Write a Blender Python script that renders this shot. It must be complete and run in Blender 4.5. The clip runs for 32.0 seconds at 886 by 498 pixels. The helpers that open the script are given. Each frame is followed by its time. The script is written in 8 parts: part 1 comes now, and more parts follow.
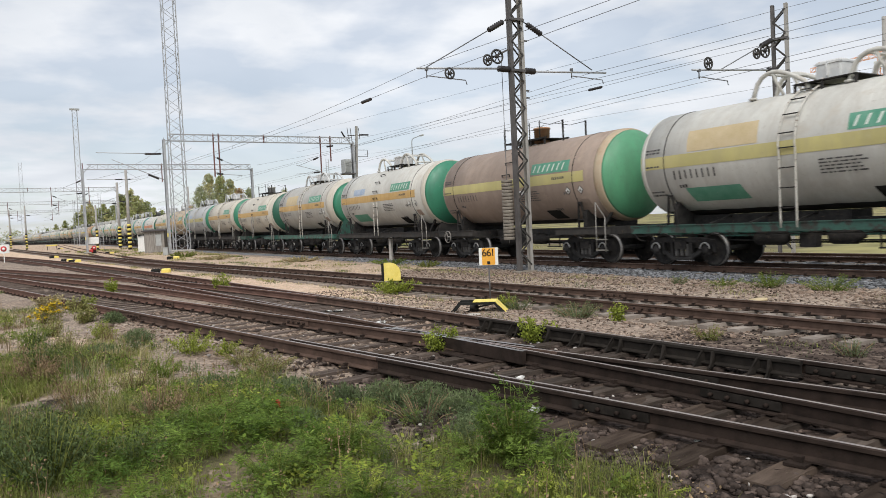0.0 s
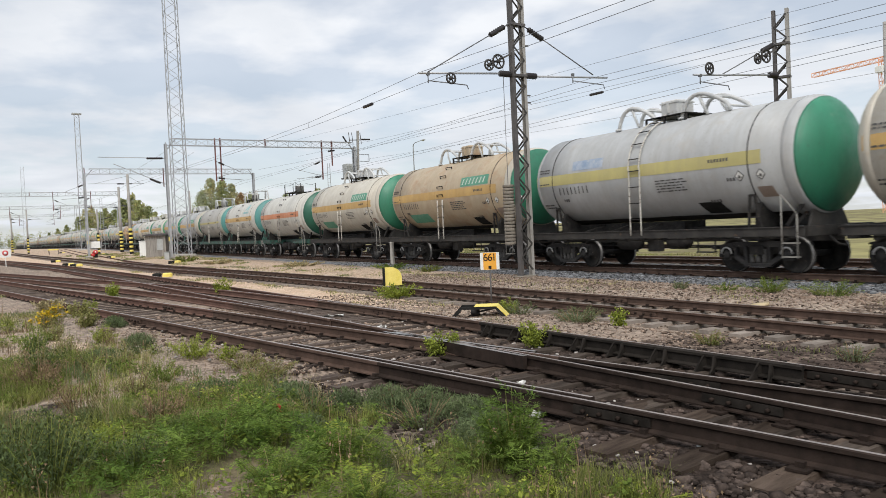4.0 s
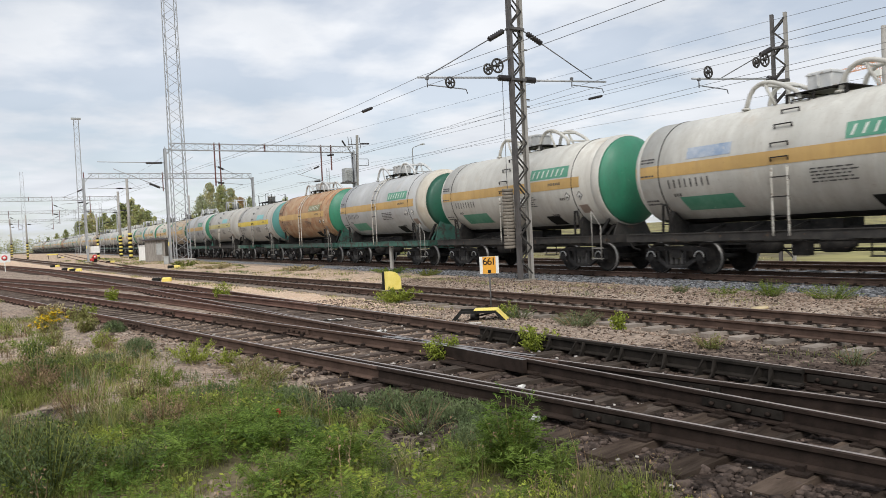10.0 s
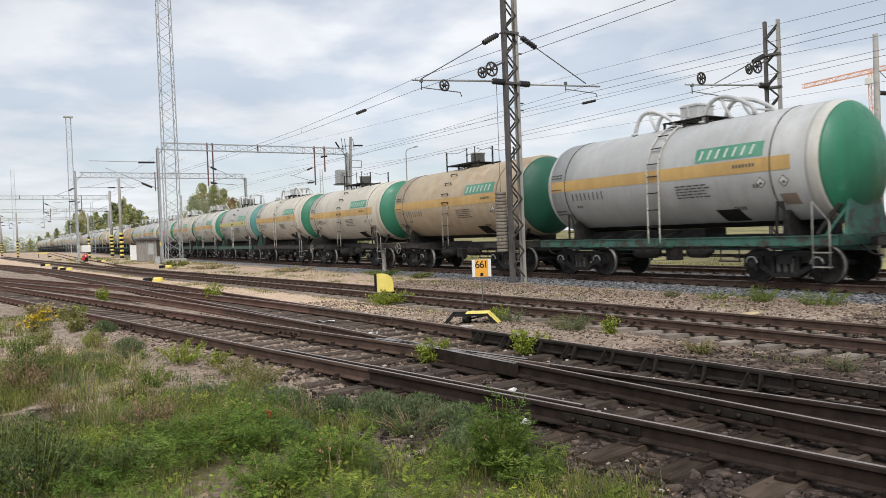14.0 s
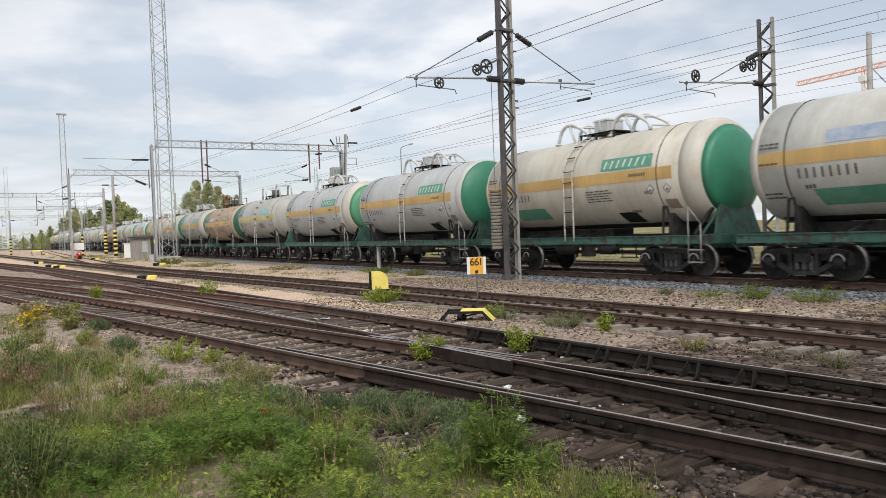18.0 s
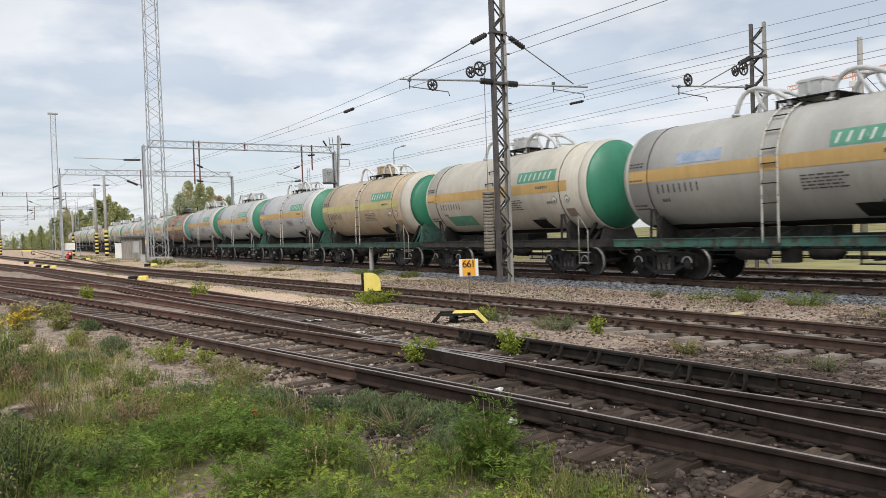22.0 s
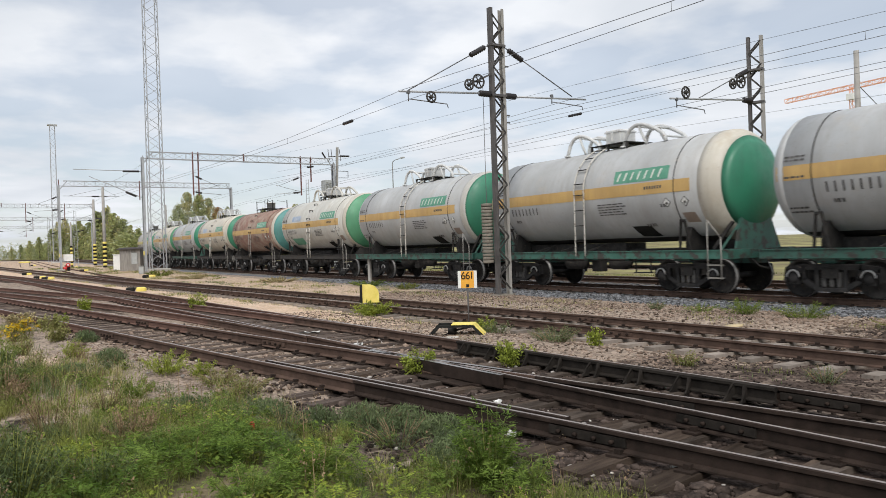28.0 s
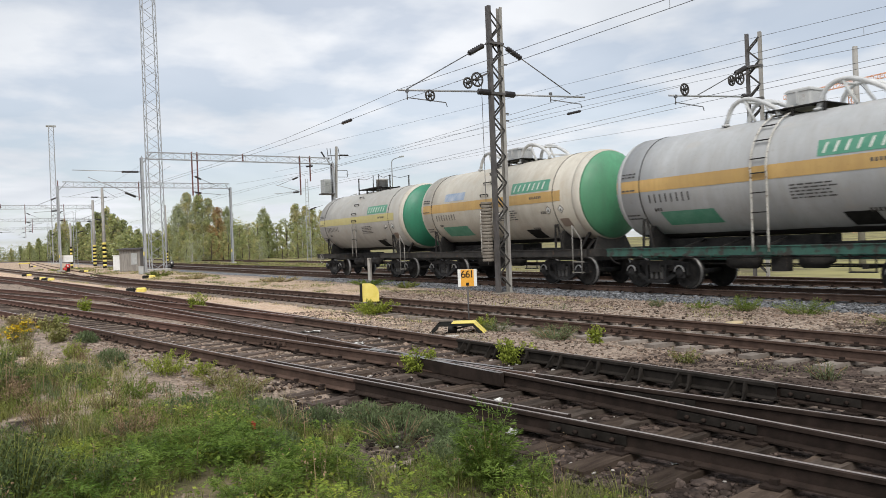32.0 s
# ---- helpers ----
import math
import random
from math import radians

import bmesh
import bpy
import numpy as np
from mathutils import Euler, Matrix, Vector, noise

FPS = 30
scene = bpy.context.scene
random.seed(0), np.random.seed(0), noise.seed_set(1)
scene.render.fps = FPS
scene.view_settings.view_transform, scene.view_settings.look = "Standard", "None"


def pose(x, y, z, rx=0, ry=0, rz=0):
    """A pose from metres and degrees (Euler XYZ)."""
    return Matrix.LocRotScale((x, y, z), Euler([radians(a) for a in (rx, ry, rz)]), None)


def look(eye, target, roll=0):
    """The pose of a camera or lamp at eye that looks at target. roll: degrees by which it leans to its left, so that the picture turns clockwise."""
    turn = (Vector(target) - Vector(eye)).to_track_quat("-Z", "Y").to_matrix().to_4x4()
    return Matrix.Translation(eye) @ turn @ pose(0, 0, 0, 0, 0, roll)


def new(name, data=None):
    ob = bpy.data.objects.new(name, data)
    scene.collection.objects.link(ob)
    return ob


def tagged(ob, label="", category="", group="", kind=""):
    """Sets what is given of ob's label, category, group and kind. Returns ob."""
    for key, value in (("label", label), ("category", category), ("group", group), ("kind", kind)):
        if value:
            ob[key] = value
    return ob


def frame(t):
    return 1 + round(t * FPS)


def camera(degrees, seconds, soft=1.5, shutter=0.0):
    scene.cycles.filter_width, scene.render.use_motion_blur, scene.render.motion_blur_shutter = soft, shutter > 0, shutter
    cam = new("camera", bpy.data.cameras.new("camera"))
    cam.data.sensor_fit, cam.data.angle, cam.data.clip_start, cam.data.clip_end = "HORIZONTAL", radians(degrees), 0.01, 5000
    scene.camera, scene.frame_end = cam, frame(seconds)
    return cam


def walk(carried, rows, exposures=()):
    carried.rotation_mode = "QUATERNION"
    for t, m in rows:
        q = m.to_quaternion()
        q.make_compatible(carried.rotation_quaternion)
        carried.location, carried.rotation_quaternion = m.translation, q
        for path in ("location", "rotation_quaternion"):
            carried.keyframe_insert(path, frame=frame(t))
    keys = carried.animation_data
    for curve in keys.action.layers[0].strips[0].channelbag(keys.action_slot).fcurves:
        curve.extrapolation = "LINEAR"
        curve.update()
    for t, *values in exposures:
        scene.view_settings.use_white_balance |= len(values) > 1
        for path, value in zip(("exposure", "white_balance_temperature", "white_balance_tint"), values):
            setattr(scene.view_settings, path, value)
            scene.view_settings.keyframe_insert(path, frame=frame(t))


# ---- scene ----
cam = camera(61.58, 32.0, 0.65, 0.12)
EYE = (0.0, 0.0, 1.563)
PATH = [
    (0.0, pose(*EYE, 88.14, 2.73, 59.15)),
    (0.5, pose(*EYE, 88.22, 2.70, 59.15)),
    (1.0, pose(*EYE, 88.25, 2.65, 59.12)),
    (1.5, pose(*EYE, 88.29, 2.61, 59.10)),
    (2.0, pose(*EYE, 88.29, 2.62, 59.05)),
    (2.5, pose(*EYE, 88.36, 2.68, 59.08)),
    (3.0, pose(*EYE, 88.42, 2.71, 59.17)),
    (3.5, pose(*EYE, 88.43, 2.70, 59.26)),
    (5.5, pose(*EYE, 89.05, 2.52, 59.02)),
    (6.0, pose(*EYE, 89.27, 2.43, 58.97)),
    (6.5, pose(*EYE, 89.46, 2.36, 59.03)),
    (7.0, pose(*EYE, 89.49, 2.24, 59.06)),
    (7.5, pose(*EYE, 89.39, 2.14, 59.06)),
    (8.0, pose(*EYE, 89.31, 2.19, 59.05)),
    (8.5, pose(*EYE, 89.27, 2.33, 59.09)),
    (9.0, pose(*EYE, 89.21, 2.43, 59.10)),
    (9.5, pose(*EYE, 88.97, 2.49, 59.10)),
    (10.0, pose(*EYE, 88.81, 2.78, 59.20)),
    (10.5, pose(*EYE, 88.80, 3.03, 59.24)),
    (11.0, pose(*EYE, 88.58, 2.98, 59.11)),
    (11.5, pose(*EYE, 88.45, 2.82, 58.88)),
    (12.0, pose(*EYE, 88.54, 2.72, 58.76)),
    (12.5, pose(*EYE, 88.65, 2.55, 58.64)),
    (13.0, pose(*EYE, 88.80, 2.44, 58.58)),
    (13.5, pose(*EYE, 88.91, 2.27, 58.62)),
    (14.0, pose(*EYE, 88.99, 2.21, 58.64)),
    (14.5, pose(*EYE, 89.03, 2.21, 58.64)),
    (16.5, pose(*EYE, 88.69, 2.25, 58.40)),
    (17.0, pose(*EYE, 88.65, 2.20, 58.33)),
    (17.5, pose(*EYE, 88.67, 2.19, 58.24)),
    (18.0, pose(*EYE, 88.78, 2.24, 58.24)),
    (18.5, pose(*EYE, 88.87, 2.18, 58.13)),
    (19.0, pose(*EYE, 89.07, 1.91, 57.92)),
    (19.5, pose(*EYE, 89.35, 1.85, 57.85)),
    (20.0, pose(*EYE, 89.44, 1.79, 57.85)),
    (20.5, pose(*EYE, 89.28, 1.69, 57.81)),
    (21.0, pose(*EYE, 88.97, 1.65, 57.71)),
    (21.5, pose(*EYE, 88.87, 1.76, 57.66)),
    (22.0, pose(*EYE, 88.91, 1.94, 57.67)),
    (22.5, pose(*EYE, 89.05, 2.10, 57.66)),
    (23.0, pose(*EYE, 89.20, 2.26, 57.63)),
    (23.5, pose(*EYE, 89.32, 2.25, 57.60)),
    (24.0, pose(*EYE, 89.39, 2.17, 57.59)),
    (24.5, pose(*EYE, 89.41, 2.11, 57.55)),
    (25.0, pose(*EYE, 89.42, 2.15, 57.57)),
    (25.5, pose(*EYE, 89.49, 2.19, 57.59)),
    (27.5, pose(*EYE, 89.85, 1.93, 57.60)),
    (28.0, pose(*EYE, 89.81, 1.87, 57.56)),
    (28.5, pose(*EYE, 89.83, 1.91, 57.56)),
    (29.0, pose(*EYE, 89.93, 2.10, 57.58)),
    (29.5, pose(*EYE, 90.03, 2.30, 57.53)),
    (30.0, pose(*EYE, 90.05, 2.42, 57.56)),
    (30.5, pose(*EYE, 90.03, 2.28, 57.58)),
    (31.0, pose(*EYE, 89.95, 2.19, 57.58)),
    (31.5, pose(*EYE, 89.81, 2.23, 57.55)),
    (32.0, pose(*EYE, 89.70, 2.23, 57.54)),
]
walk(cam, PATH)

# ---- world and light ----
SUN_EL, SUN_AZ = radians(50), radians(126)
world = bpy.data.worlds.new("overcast_sky")
scene.world = world
world.use_nodes = True


def build_sky():
    nt = world.node_tree
    nt.nodes.clear()
    N, Lk = nt.nodes.new, nt.links.new
    out, bg = N("ShaderNodeOutputWorld"), N("ShaderNodeBackground")
    sky = N("ShaderNodeTexSky")
    sky.sky_type, sky.sun_disc, sky.sun_elevation, sky.sun_rotation = "NISHITA", False, SUN_EL, SUN_AZ
    dim = N("ShaderNodeVectorMath")
    dim.operation = "SCALE"
    dim.inputs["Scale"].default_value = 0.11
    Lk(sky.outputs[0], dim.inputs[0])
    co = N("ShaderNodeTexCoord")
    sep = N("ShaderNodeSeparateXYZ")
    Lk(co.outputs["Generated"], sep.inputs[0])
    up = N("ShaderNodeMath")
    up.operation = "MAXIMUM"
    up.inputs[1].default_value = 0.0
    Lk(sep.outputs["Z"], up.inputs[0])
    lift = N("ShaderNodeMath")
    lift.operation = "ADD"
    lift.inputs[1].default_value = 0.13
    Lk(up.outputs[0], lift.inputs[0])
    flat = N("ShaderNodeVectorMath")
    flat.operation = "DIVIDE"
    both = N("ShaderNodeCombineXYZ")
    for i in range(3):
        Lk(lift.outputs[0], both.inputs[i])
    Lk(co.outputs["Generated"], flat.inputs[0])
    Lk(both.outputs[0], flat.inputs[1])
    mp = N("ShaderNodeMapping")
    mp.inputs["Scale"].default_value = (0.75, 0.75, 0.3)
    mp.inputs["Location"].default_value = (3.1, 1.7, 0.0)
    Lk(flat.outputs[0], mp.inputs[0])
    nz = N("ShaderNodeTexNoise")
    nz.inputs["Scale"].default_value, nz.inputs["Detail"].default_value, nz.inputs["Roughness"].default_value = 1.15, 7.0, 0.5
    nz.inputs["Distortion"].default_value = 0.35
    Lk(mp.outputs[0], nz.inputs["Vector"])
    ramp = N("ShaderNodeValToRGB")
    r = ramp.color_ramp
    r.elements[0].position, r.elements[0].color = 0.30, (0.68, 0.725, 0.79, 1)
    r.elements[1].position, r.elements[1].color = 0.66, (0.93, 0.955, 1.0, 1)
    r.elements.new(0.48).color = (0.80, 0.835, 0.89, 1)
    Lk(nz.outputs[0], ramp.inputs[0])
    # clear gaps low over the horizon let the blue through
    nz2 = N("ShaderNodeTexNoise")
    nz2.inputs["Scale"].default_value, nz2.inputs["Detail"].default_value = 2.3, 5.0
    Lk(mp.outputs[0], nz2.inputs["Vector"])
    cover = N("ShaderNodeMapRange")
    cover.inputs["From Min"].default_value, cover.inputs["From Max"].default_value = 0.40, 0.56
    cover.inputs["To Min"].default_value, cover.inputs["To Max"].default_value = 1.0, 0.58
    Lk(nz2.outputs[0], cover.inputs[0])
    mix = N("ShaderNodeMix")
    mix.data_type = "RGBA"
    Lk(cover.outputs[0], mix.inputs["Factor"])
    Lk(dim.outputs[0], mix.inputs[6])
    Lk(ramp.outputs[0], mix.inputs[7])
    Lk(mix.outputs[2], bg.inputs[0])
    bg.inputs[1].default_value = 1.0
    Lk(bg.outputs[0], out.inputs[0])


build_sky()
sun = new("sun", bpy.data.lights.new("sun", "SUN"))
sun.data.energy, sun.data.angle, sun.data.color = 2.85, radians(40), (1.0, 0.965, 0.91)
# the brightest part of the cloud stands behind the camera
sun.matrix_world = look((28, -20, 41), (0, 0, 0))
scene.view_settings.exposure = 0.0

# ---- materials ----


def mat(name, c1, c2, scale=4.0, rough=0.8, metal=0.0, bump=0.2, fine=60.0, c3=None, spots=0.62, stretch=(1, 1, 1), spread=0.0, vary=0.0):
    """Two-scale procedural surface: c1 and c2 mixed by broad noise, c3 in spots, fine relief."""
    m = bpy.data.materials.new(name)
    m.use_nodes = True
    nt = m.node_tree
    N, Lk = nt.nodes.new, nt.links.new
    b = nt.nodes["Principled BSDF"]
    co, info, add = N("ShaderNodeTexCoord"), N("ShaderNodeObjectInfo"), N("ShaderNodeVectorMath")
    add.operation = "MULTIPLY_ADD"
    add.inputs[1].default_value = (37, 19, 11)
    Lk(info.outputs["Random"], add.inputs[0])
    Lk(co.outputs["Object"], add.inputs[2])
    mp = N("ShaderNodeMapping")
    mp.inputs["Scale"].default_value = stretch
    Lk(add.outputs[0], mp.inputs[0])
    n1, n2 = N("ShaderNodeTexNoise"), N("ShaderNodeTexNoise")
    n1.inputs["Scale"].default_value, n1.inputs["Detail"].default_value, n1.inputs["Roughness"].default_value = scale, 6, 0.6
    n2.inputs["Scale"].default_value, n2.inputs["Detail"].default_value = fine, 4
    Lk(mp.outputs[0], n1.inputs["Vector"])
    Lk(mp.outputs[0], n2.inputs["Vector"])
    mr = N("ShaderNodeMapRange")
    mr.inputs["From Min"].default_value, mr.inputs["From Max"].default_value = 0.34, 0.66
    Lk(n1.outputs[0], mr.inputs[0])
    mx = N("ShaderNodeMix")
    mx.data_type = "RGBA"
    mx.inputs[6].default_value, mx.inputs[7].default_value = (*c1, 1), (*c2, 1)
    Lk(mr.outputs[0], mx.inputs["Factor"])
    col = mx.outputs[2]
    if c3:
        n3 = N("ShaderNodeTexNoise")
        n3.inputs["Scale"].default_value, n3.inputs["Detail"].default_value, n3.inputs["Roughness"].default_value = scale * 2.3, 8, 0.65
        Lk(mp.outputs[0], n3.inputs["Vector"])
        m3 = N("ShaderNodeMapRange")
        m3.inputs["From Min"].default_value, m3.inputs["From Max"].default_value = spots, spots + 0.08
        Lk(n3.outputs[0], m3.inputs[0])
        x3 = N("ShaderNodeMix")
        x3.data_type = "RGBA"
        x3.inputs[7].default_value = (*c3, 1)
        Lk(m3.outputs[0], x3.inputs["Factor"])
        Lk(col, x3.inputs[6])
        col = x3.outputs[2]
    # fine grain
    g = N("ShaderNodeMapRange")
    g.inputs["To Min"].default_value, g.inputs["To Max"].default_value = 0.78, 1.2
    Lk(n2.outputs[0], g.inputs[0])
    sc = N("ShaderNodeVectorMath")
    sc.operation = "SCALE"
    Lk(col, sc.inputs[0])
    Lk(g.outputs[0], sc.inputs["Scale"])
    col = sc.outputs[0]
    if vary:
        v = N("ShaderNodeMapRange")
        v.inputs["To Min"].default_value, v.inputs["To Max"].default_value = 1 - vary, 1 + vary
        Lk(info.outputs["Random"], v.inputs[0])
        s2 = N("ShaderNodeVectorMath")
        s2.operation = "SCALE"
        Lk(col, s2.inputs[0])
        Lk(v.outputs[0], s2.inputs["Scale"])
        col = s2.outputs[0]
    if spread:
        geo = N("ShaderNodeNewGeometry")
        v = N("ShaderNodeMapRange")
        v.inputs["To Min"].default_value, v.inputs["To Max"].default_value = 1 - spread, 1 + spread
        Lk(geo.outputs["Random Per Island"], v.inputs[0])
        s2 = N("ShaderNodeVectorMath")
        s2.operation = "SCALE"
        Lk(col, s2.inputs[0])
        Lk(v.outputs[0], s2.inputs["Scale"])
        col = s2.outputs[0]
    Lk(col, b.inputs["Base Color"])
    b.inputs["Metallic"].default_value = metal
    if rough >= 0.7 and not metal:
        b.inputs["Specular IOR Level"].default_value = 0.2 if rough < 0.85 else 0.06
    rr = N("ShaderNodeMapRange")
    rr.inputs["To Min"].default_value, rr.inputs["To Max"].default_value = max(0.05, rough - 0.15), min(1, rough + 0.12)
    Lk(n1.outputs[0], rr.inputs[0])
    Lk(rr.outputs[0], b.inputs["Roughness"])
    if bump:
        bp = N("ShaderNodeBump")
        bp.inputs["Strength"].default_value, bp.inputs["Distance"].default_value = bump, 0.01
        Lk(n2.outputs[0], bp.inputs["Height"])
        Lk(bp.outputs[0], b.inputs["Normal"])
    return m


def tank_paint(name, c, dirt, rust, amount, rough=0.5):
    """Weathered tank paint: broad fading, vertical runs of dirt, patches of rust or grime and touched-up spots."""
    m = bpy.data.materials.new(name)
    m.use_nodes = True
    nt = m.node_tree
    N, Lk = nt.nodes.new, nt.links.new
    b = nt.nodes["Principled BSDF"]
    co, info, add = N("ShaderNodeTexCoord"), N("ShaderNodeObjectInfo"), N("ShaderNodeVectorMath")
    add.operation = "MULTIPLY_ADD"
    add.inputs[1].default_value = (53, 29, 17)
    Lk(info.outputs["Random"], add.inputs[0])
    Lk(co.outputs["Object"], add.inputs[2])

    def noise_of(scale, stretch, detail=6, rgh=0.6):
        mp = N("ShaderNodeMapping")
        mp.inputs["Scale"].default_value = stretch
        Lk(add.outputs[0], mp.inputs[0])
        n = N("ShaderNodeTexNoise")
        n.inputs["Scale"].default_value, n.inputs["Detail"].default_value, n.inputs["Roughness"].default_value = scale, detail, rgh
        Lk(mp.outputs[0], n.inputs["Vector"])
        return n.outputs[0]

    def ranged(src, lo, hi, a=0.0, z=1.0):
        r = N("ShaderNodeMapRange")
        for k, v in (("From Min", lo), ("From Max", hi), ("To Min", a), ("To Max", z)):
            r.inputs[k].default_value = v
        Lk(src, r.inputs[0])
        return r.outputs[0]

    def mixed(fac, a, z):
        x = N("ShaderNodeMix")
        x.data_type = "RGBA"
        Lk(fac, x.inputs["Factor"])
        for sock, v in ((6, a), (7, z)):
            if isinstance(v, tuple):
                x.inputs[sock].default_value = (*v, 1)
            else:
                Lk(v, x.inputs[sock])
        return x.outputs[2]
    broad = ranged(noise_of(0.55, (1, 1, 1), 5), 0.35, 0.7)
    col = mixed(broad, c, tuple(x * 0.76 for x in c))
    runs = ranged(noise_of(1.0, (3.2, 1.6, 0.3), 8, 0.72), 0.42, 0.72, 0.0, 0.6)
    col = mixed(runs, col, dirt)
    patch = ranged(noise_of(1.4, (1, 1, 1.3), 9, 0.68), 0.7 - amount, 0.88 - amount, 0.0, 0.85)
    col = mixed(patch, col, rust)
    fade = ranged(noise_of(0.9, (1.2, 1.2, 0.8), 3, 0.5), 0.38, 0.62, 0.0, 0.35)
    col = mixed(fade, col, tuple(x * 0.72 for x in c))
    speck = ranged(noise_of(16, (1, 1, 0.5), 5), 0.6, 0.72, 0.0, 0.6)
    col = mixed(speck, col, dirt)
    Lk(col, b.inputs["Base Color"])
    Lk(ranged(noise_of(3, (1, 1, 1)), 0.3, 0.7, rough - 0.1, rough + 0.22), b.inputs["Roughness"])
    bp = N("ShaderNodeBump")
    bp.inputs["Strength"].default_value, bp.inputs["Distance"].default_value = 0.25, 0.02
    Lk(noise_of(2.4, (1, 1, 1), 6), bp.inputs["Height"])
    Lk(bp.outputs[0], b.inputs["Normal"])
    return m


DIRT, RUST = (0.20, 0.155, 0.11), (0.20, 0.085, 0.04)
PAINT = {
    "white": tank_paint("white_tank_paint", (0.6, 0.59, 0.54), (0.33, 0.295, 0.25), (0.45, 0.40, 0.33), 0.15),
    "cream": tank_paint("cream_tank_paint", (0.60, 0.565, 0.485), (0.34, 0.28, 0.2), (0.46, 0.38, 0.28), 0.16),
    "grey": tank_paint("pale_grey_tank_paint", (0.475, 0.485, 0.485), (0.31, 0.29, 0.265), (0.42, 0.395, 0.355), 0.15),
    "dull": tank_paint("dull_grey_tank_paint", (0.45, 0.44, 0.405), (0.3, 0.27, 0.23), (0.38, 0.33, 0.27), 0.15),
    "tan": tank_paint("tan_tank_paint", (0.49, 0.4, 0.28), (0.32, 0.23, 0.14), (0.38, 0.23, 0.13), 0.19),
    "rust": tank_paint("rusted_tank_paint", (0.41, 0.215, 0.105), (0.17, 0.105, 0.075), (0.44, 0.34, 0.22), 0.27, 0.65),
    "maroon": tank_paint("maroon_weathered_tank_paint", (0.29, 0.155, 0.115), (0.19, 0.13, 0.1), (0.36, 0.31, 0.25), 0.26, 0.65),
    "worn": tank_paint("blotched_brown_tank_paint", (0.38, 0.26, 0.175), (0.24, 0.145, 0.1), (0.4, 0.36, 0.285), 0.27, 0.65),
    "brown": tank_paint("brown_weathered_tank_paint", (0.33, 0.255, 0.205), (0.20, 0.15, 0.12), (0.36, 0.28, 0.22), 0.18, 0.62),
    "green": tank_paint("bright_green_head_paint", (0.038, 0.235, 0.135), (0.04, 0.10, 0.07), (0.2, 0.31, 0.23), 0.06, 0.42),
    "sage": tank_paint("pale_sage_head_paint", (0.42, 0.47, 0.40), (0.25, 0.26, 0.2), (0.5, 0.5, 0.42), 0.08, 0.5),
    "light_green": tank_paint("light_green_head_paint", (0.10, 0.33, 0.175), (0.08, 0.16, 0.1), (0.3, 0.42, 0.3), 0.04, 0.45),
    "dark_green": tank_paint("dark_green_head_paint", (0.02, 0.12, 0.075), (0.03, 0.06, 0.045), (0.1, 0.17, 0.13), 0.03, 0.4),
    "teal": tank_paint("teal_head_paint", (0.09, 0.29, 0.27), (0.08, 0.14, 0.12), (0.3, 0.34, 0.3), 0.07, 0.48),
    "ochre": tank_paint("ochre_stripe_paint", (0.60, 0.39, 0.14), (0.36, 0.22, 0.09), (0.45, 0.33, 0.17), 0.05),
    "yellow": tank_paint("yellow_stripe_paint", (0.70, 0.53, 0.06), (0.42, 0.32, 0.1), (0.5, 0.42, 0.2), 0.03),
    "pale_yellow": tank_paint("pale_yellow_stripe_paint", (0.55, 0.49, 0.2), (0.38, 0.32, 0.18), (0.48, 0.43, 0.3), 0.10),
    "orange": tank_paint("orange_stripe_paint", (0.62, 0.24, 0.11), (0.45, 0.24, 0.15), (0.55, 0.38, 0.27), 0.06),
}
M_BLACK = mat("black_running_gear", (0.018, 0.017, 0.017), (0.042, 0.039, 0.036), 5, 0.82, 0, 0.35, 90, (0.09, 0.068, 0.052), 0.6, vary=0.25)
M_FRAME = mat("dark_green_underframe", (0.022, 0.08, 0.06), (0.045, 0.13, 0.1), 1.6, 0.6, 0, 0.3, 70, (0.04, 0.036, 0.03), 0.5, vary=0.35)
M_FRAME2 = mat("sooty_underframe", (0.028, 0.027, 0.026), (0.06, 0.055, 0.05), 2.5, 0.7, 0, 0.3, 70, (0.1, 0.065, 0.045), 0.6)
M_GEAR = mat("dusty_cast_steel", (0.016, 0.0155, 0.0155), (0.036, 0.034, 0.033), 5, 0.8, 0, 0.35, 90, (0.15, 0.12, 0.1), 0.62, vary=0.3)
M_BELLY = mat("underside_black_paint", (0.022, 0.02, 0.019), (0.055, 0.05, 0.045), 2.5, 0.7, 0, 0.2, 60, (0.12, 0.105, 0.09), 0.64)
M_WORN = mat("bare_worn_steel", (0.17, 0.165, 0.16), (0.27, 0.26, 0.25), 9, 0.5, 0.5, 0.1, 120)
M_COIL = mat("greasy_spring_steel", (0.05, 0.048, 0.046), (0.09, 0.085, 0.08), 9, 0.5, 0.2, 0.1, 120)
M_ARC = mat("pale_box_highlight", (0.32, 0.32, 0.315), (0.44, 0.43, 0.42), 9, 0.5, 0.2, 0.1, 120)
M_GREYPIPE = mat("grey_painted_pipe", (0.47, 0.48, 0.48), (0.6, 0.6, 0.58), 3, 0.55, 0, 0.15, 70, (0.3, 0.22, 0.16), 0.62, vary=0.15)
M_LADDER = mat("grimy_white_ladder", (0.45, 0.43, 0.38), (0.6, 0.58, 0.52), 5, 0.6, 0, 0.2, 80, (0.14, 0.1, 0.07), 0.55)
M_STEPS = mat("grimy_grey_steps", (0.2, 0.19, 0.17), (0.3, 0.285, 0.26), 5, 0.6, 0, 0.2, 80, (0.1, 0.08, 0.06), 0.58)
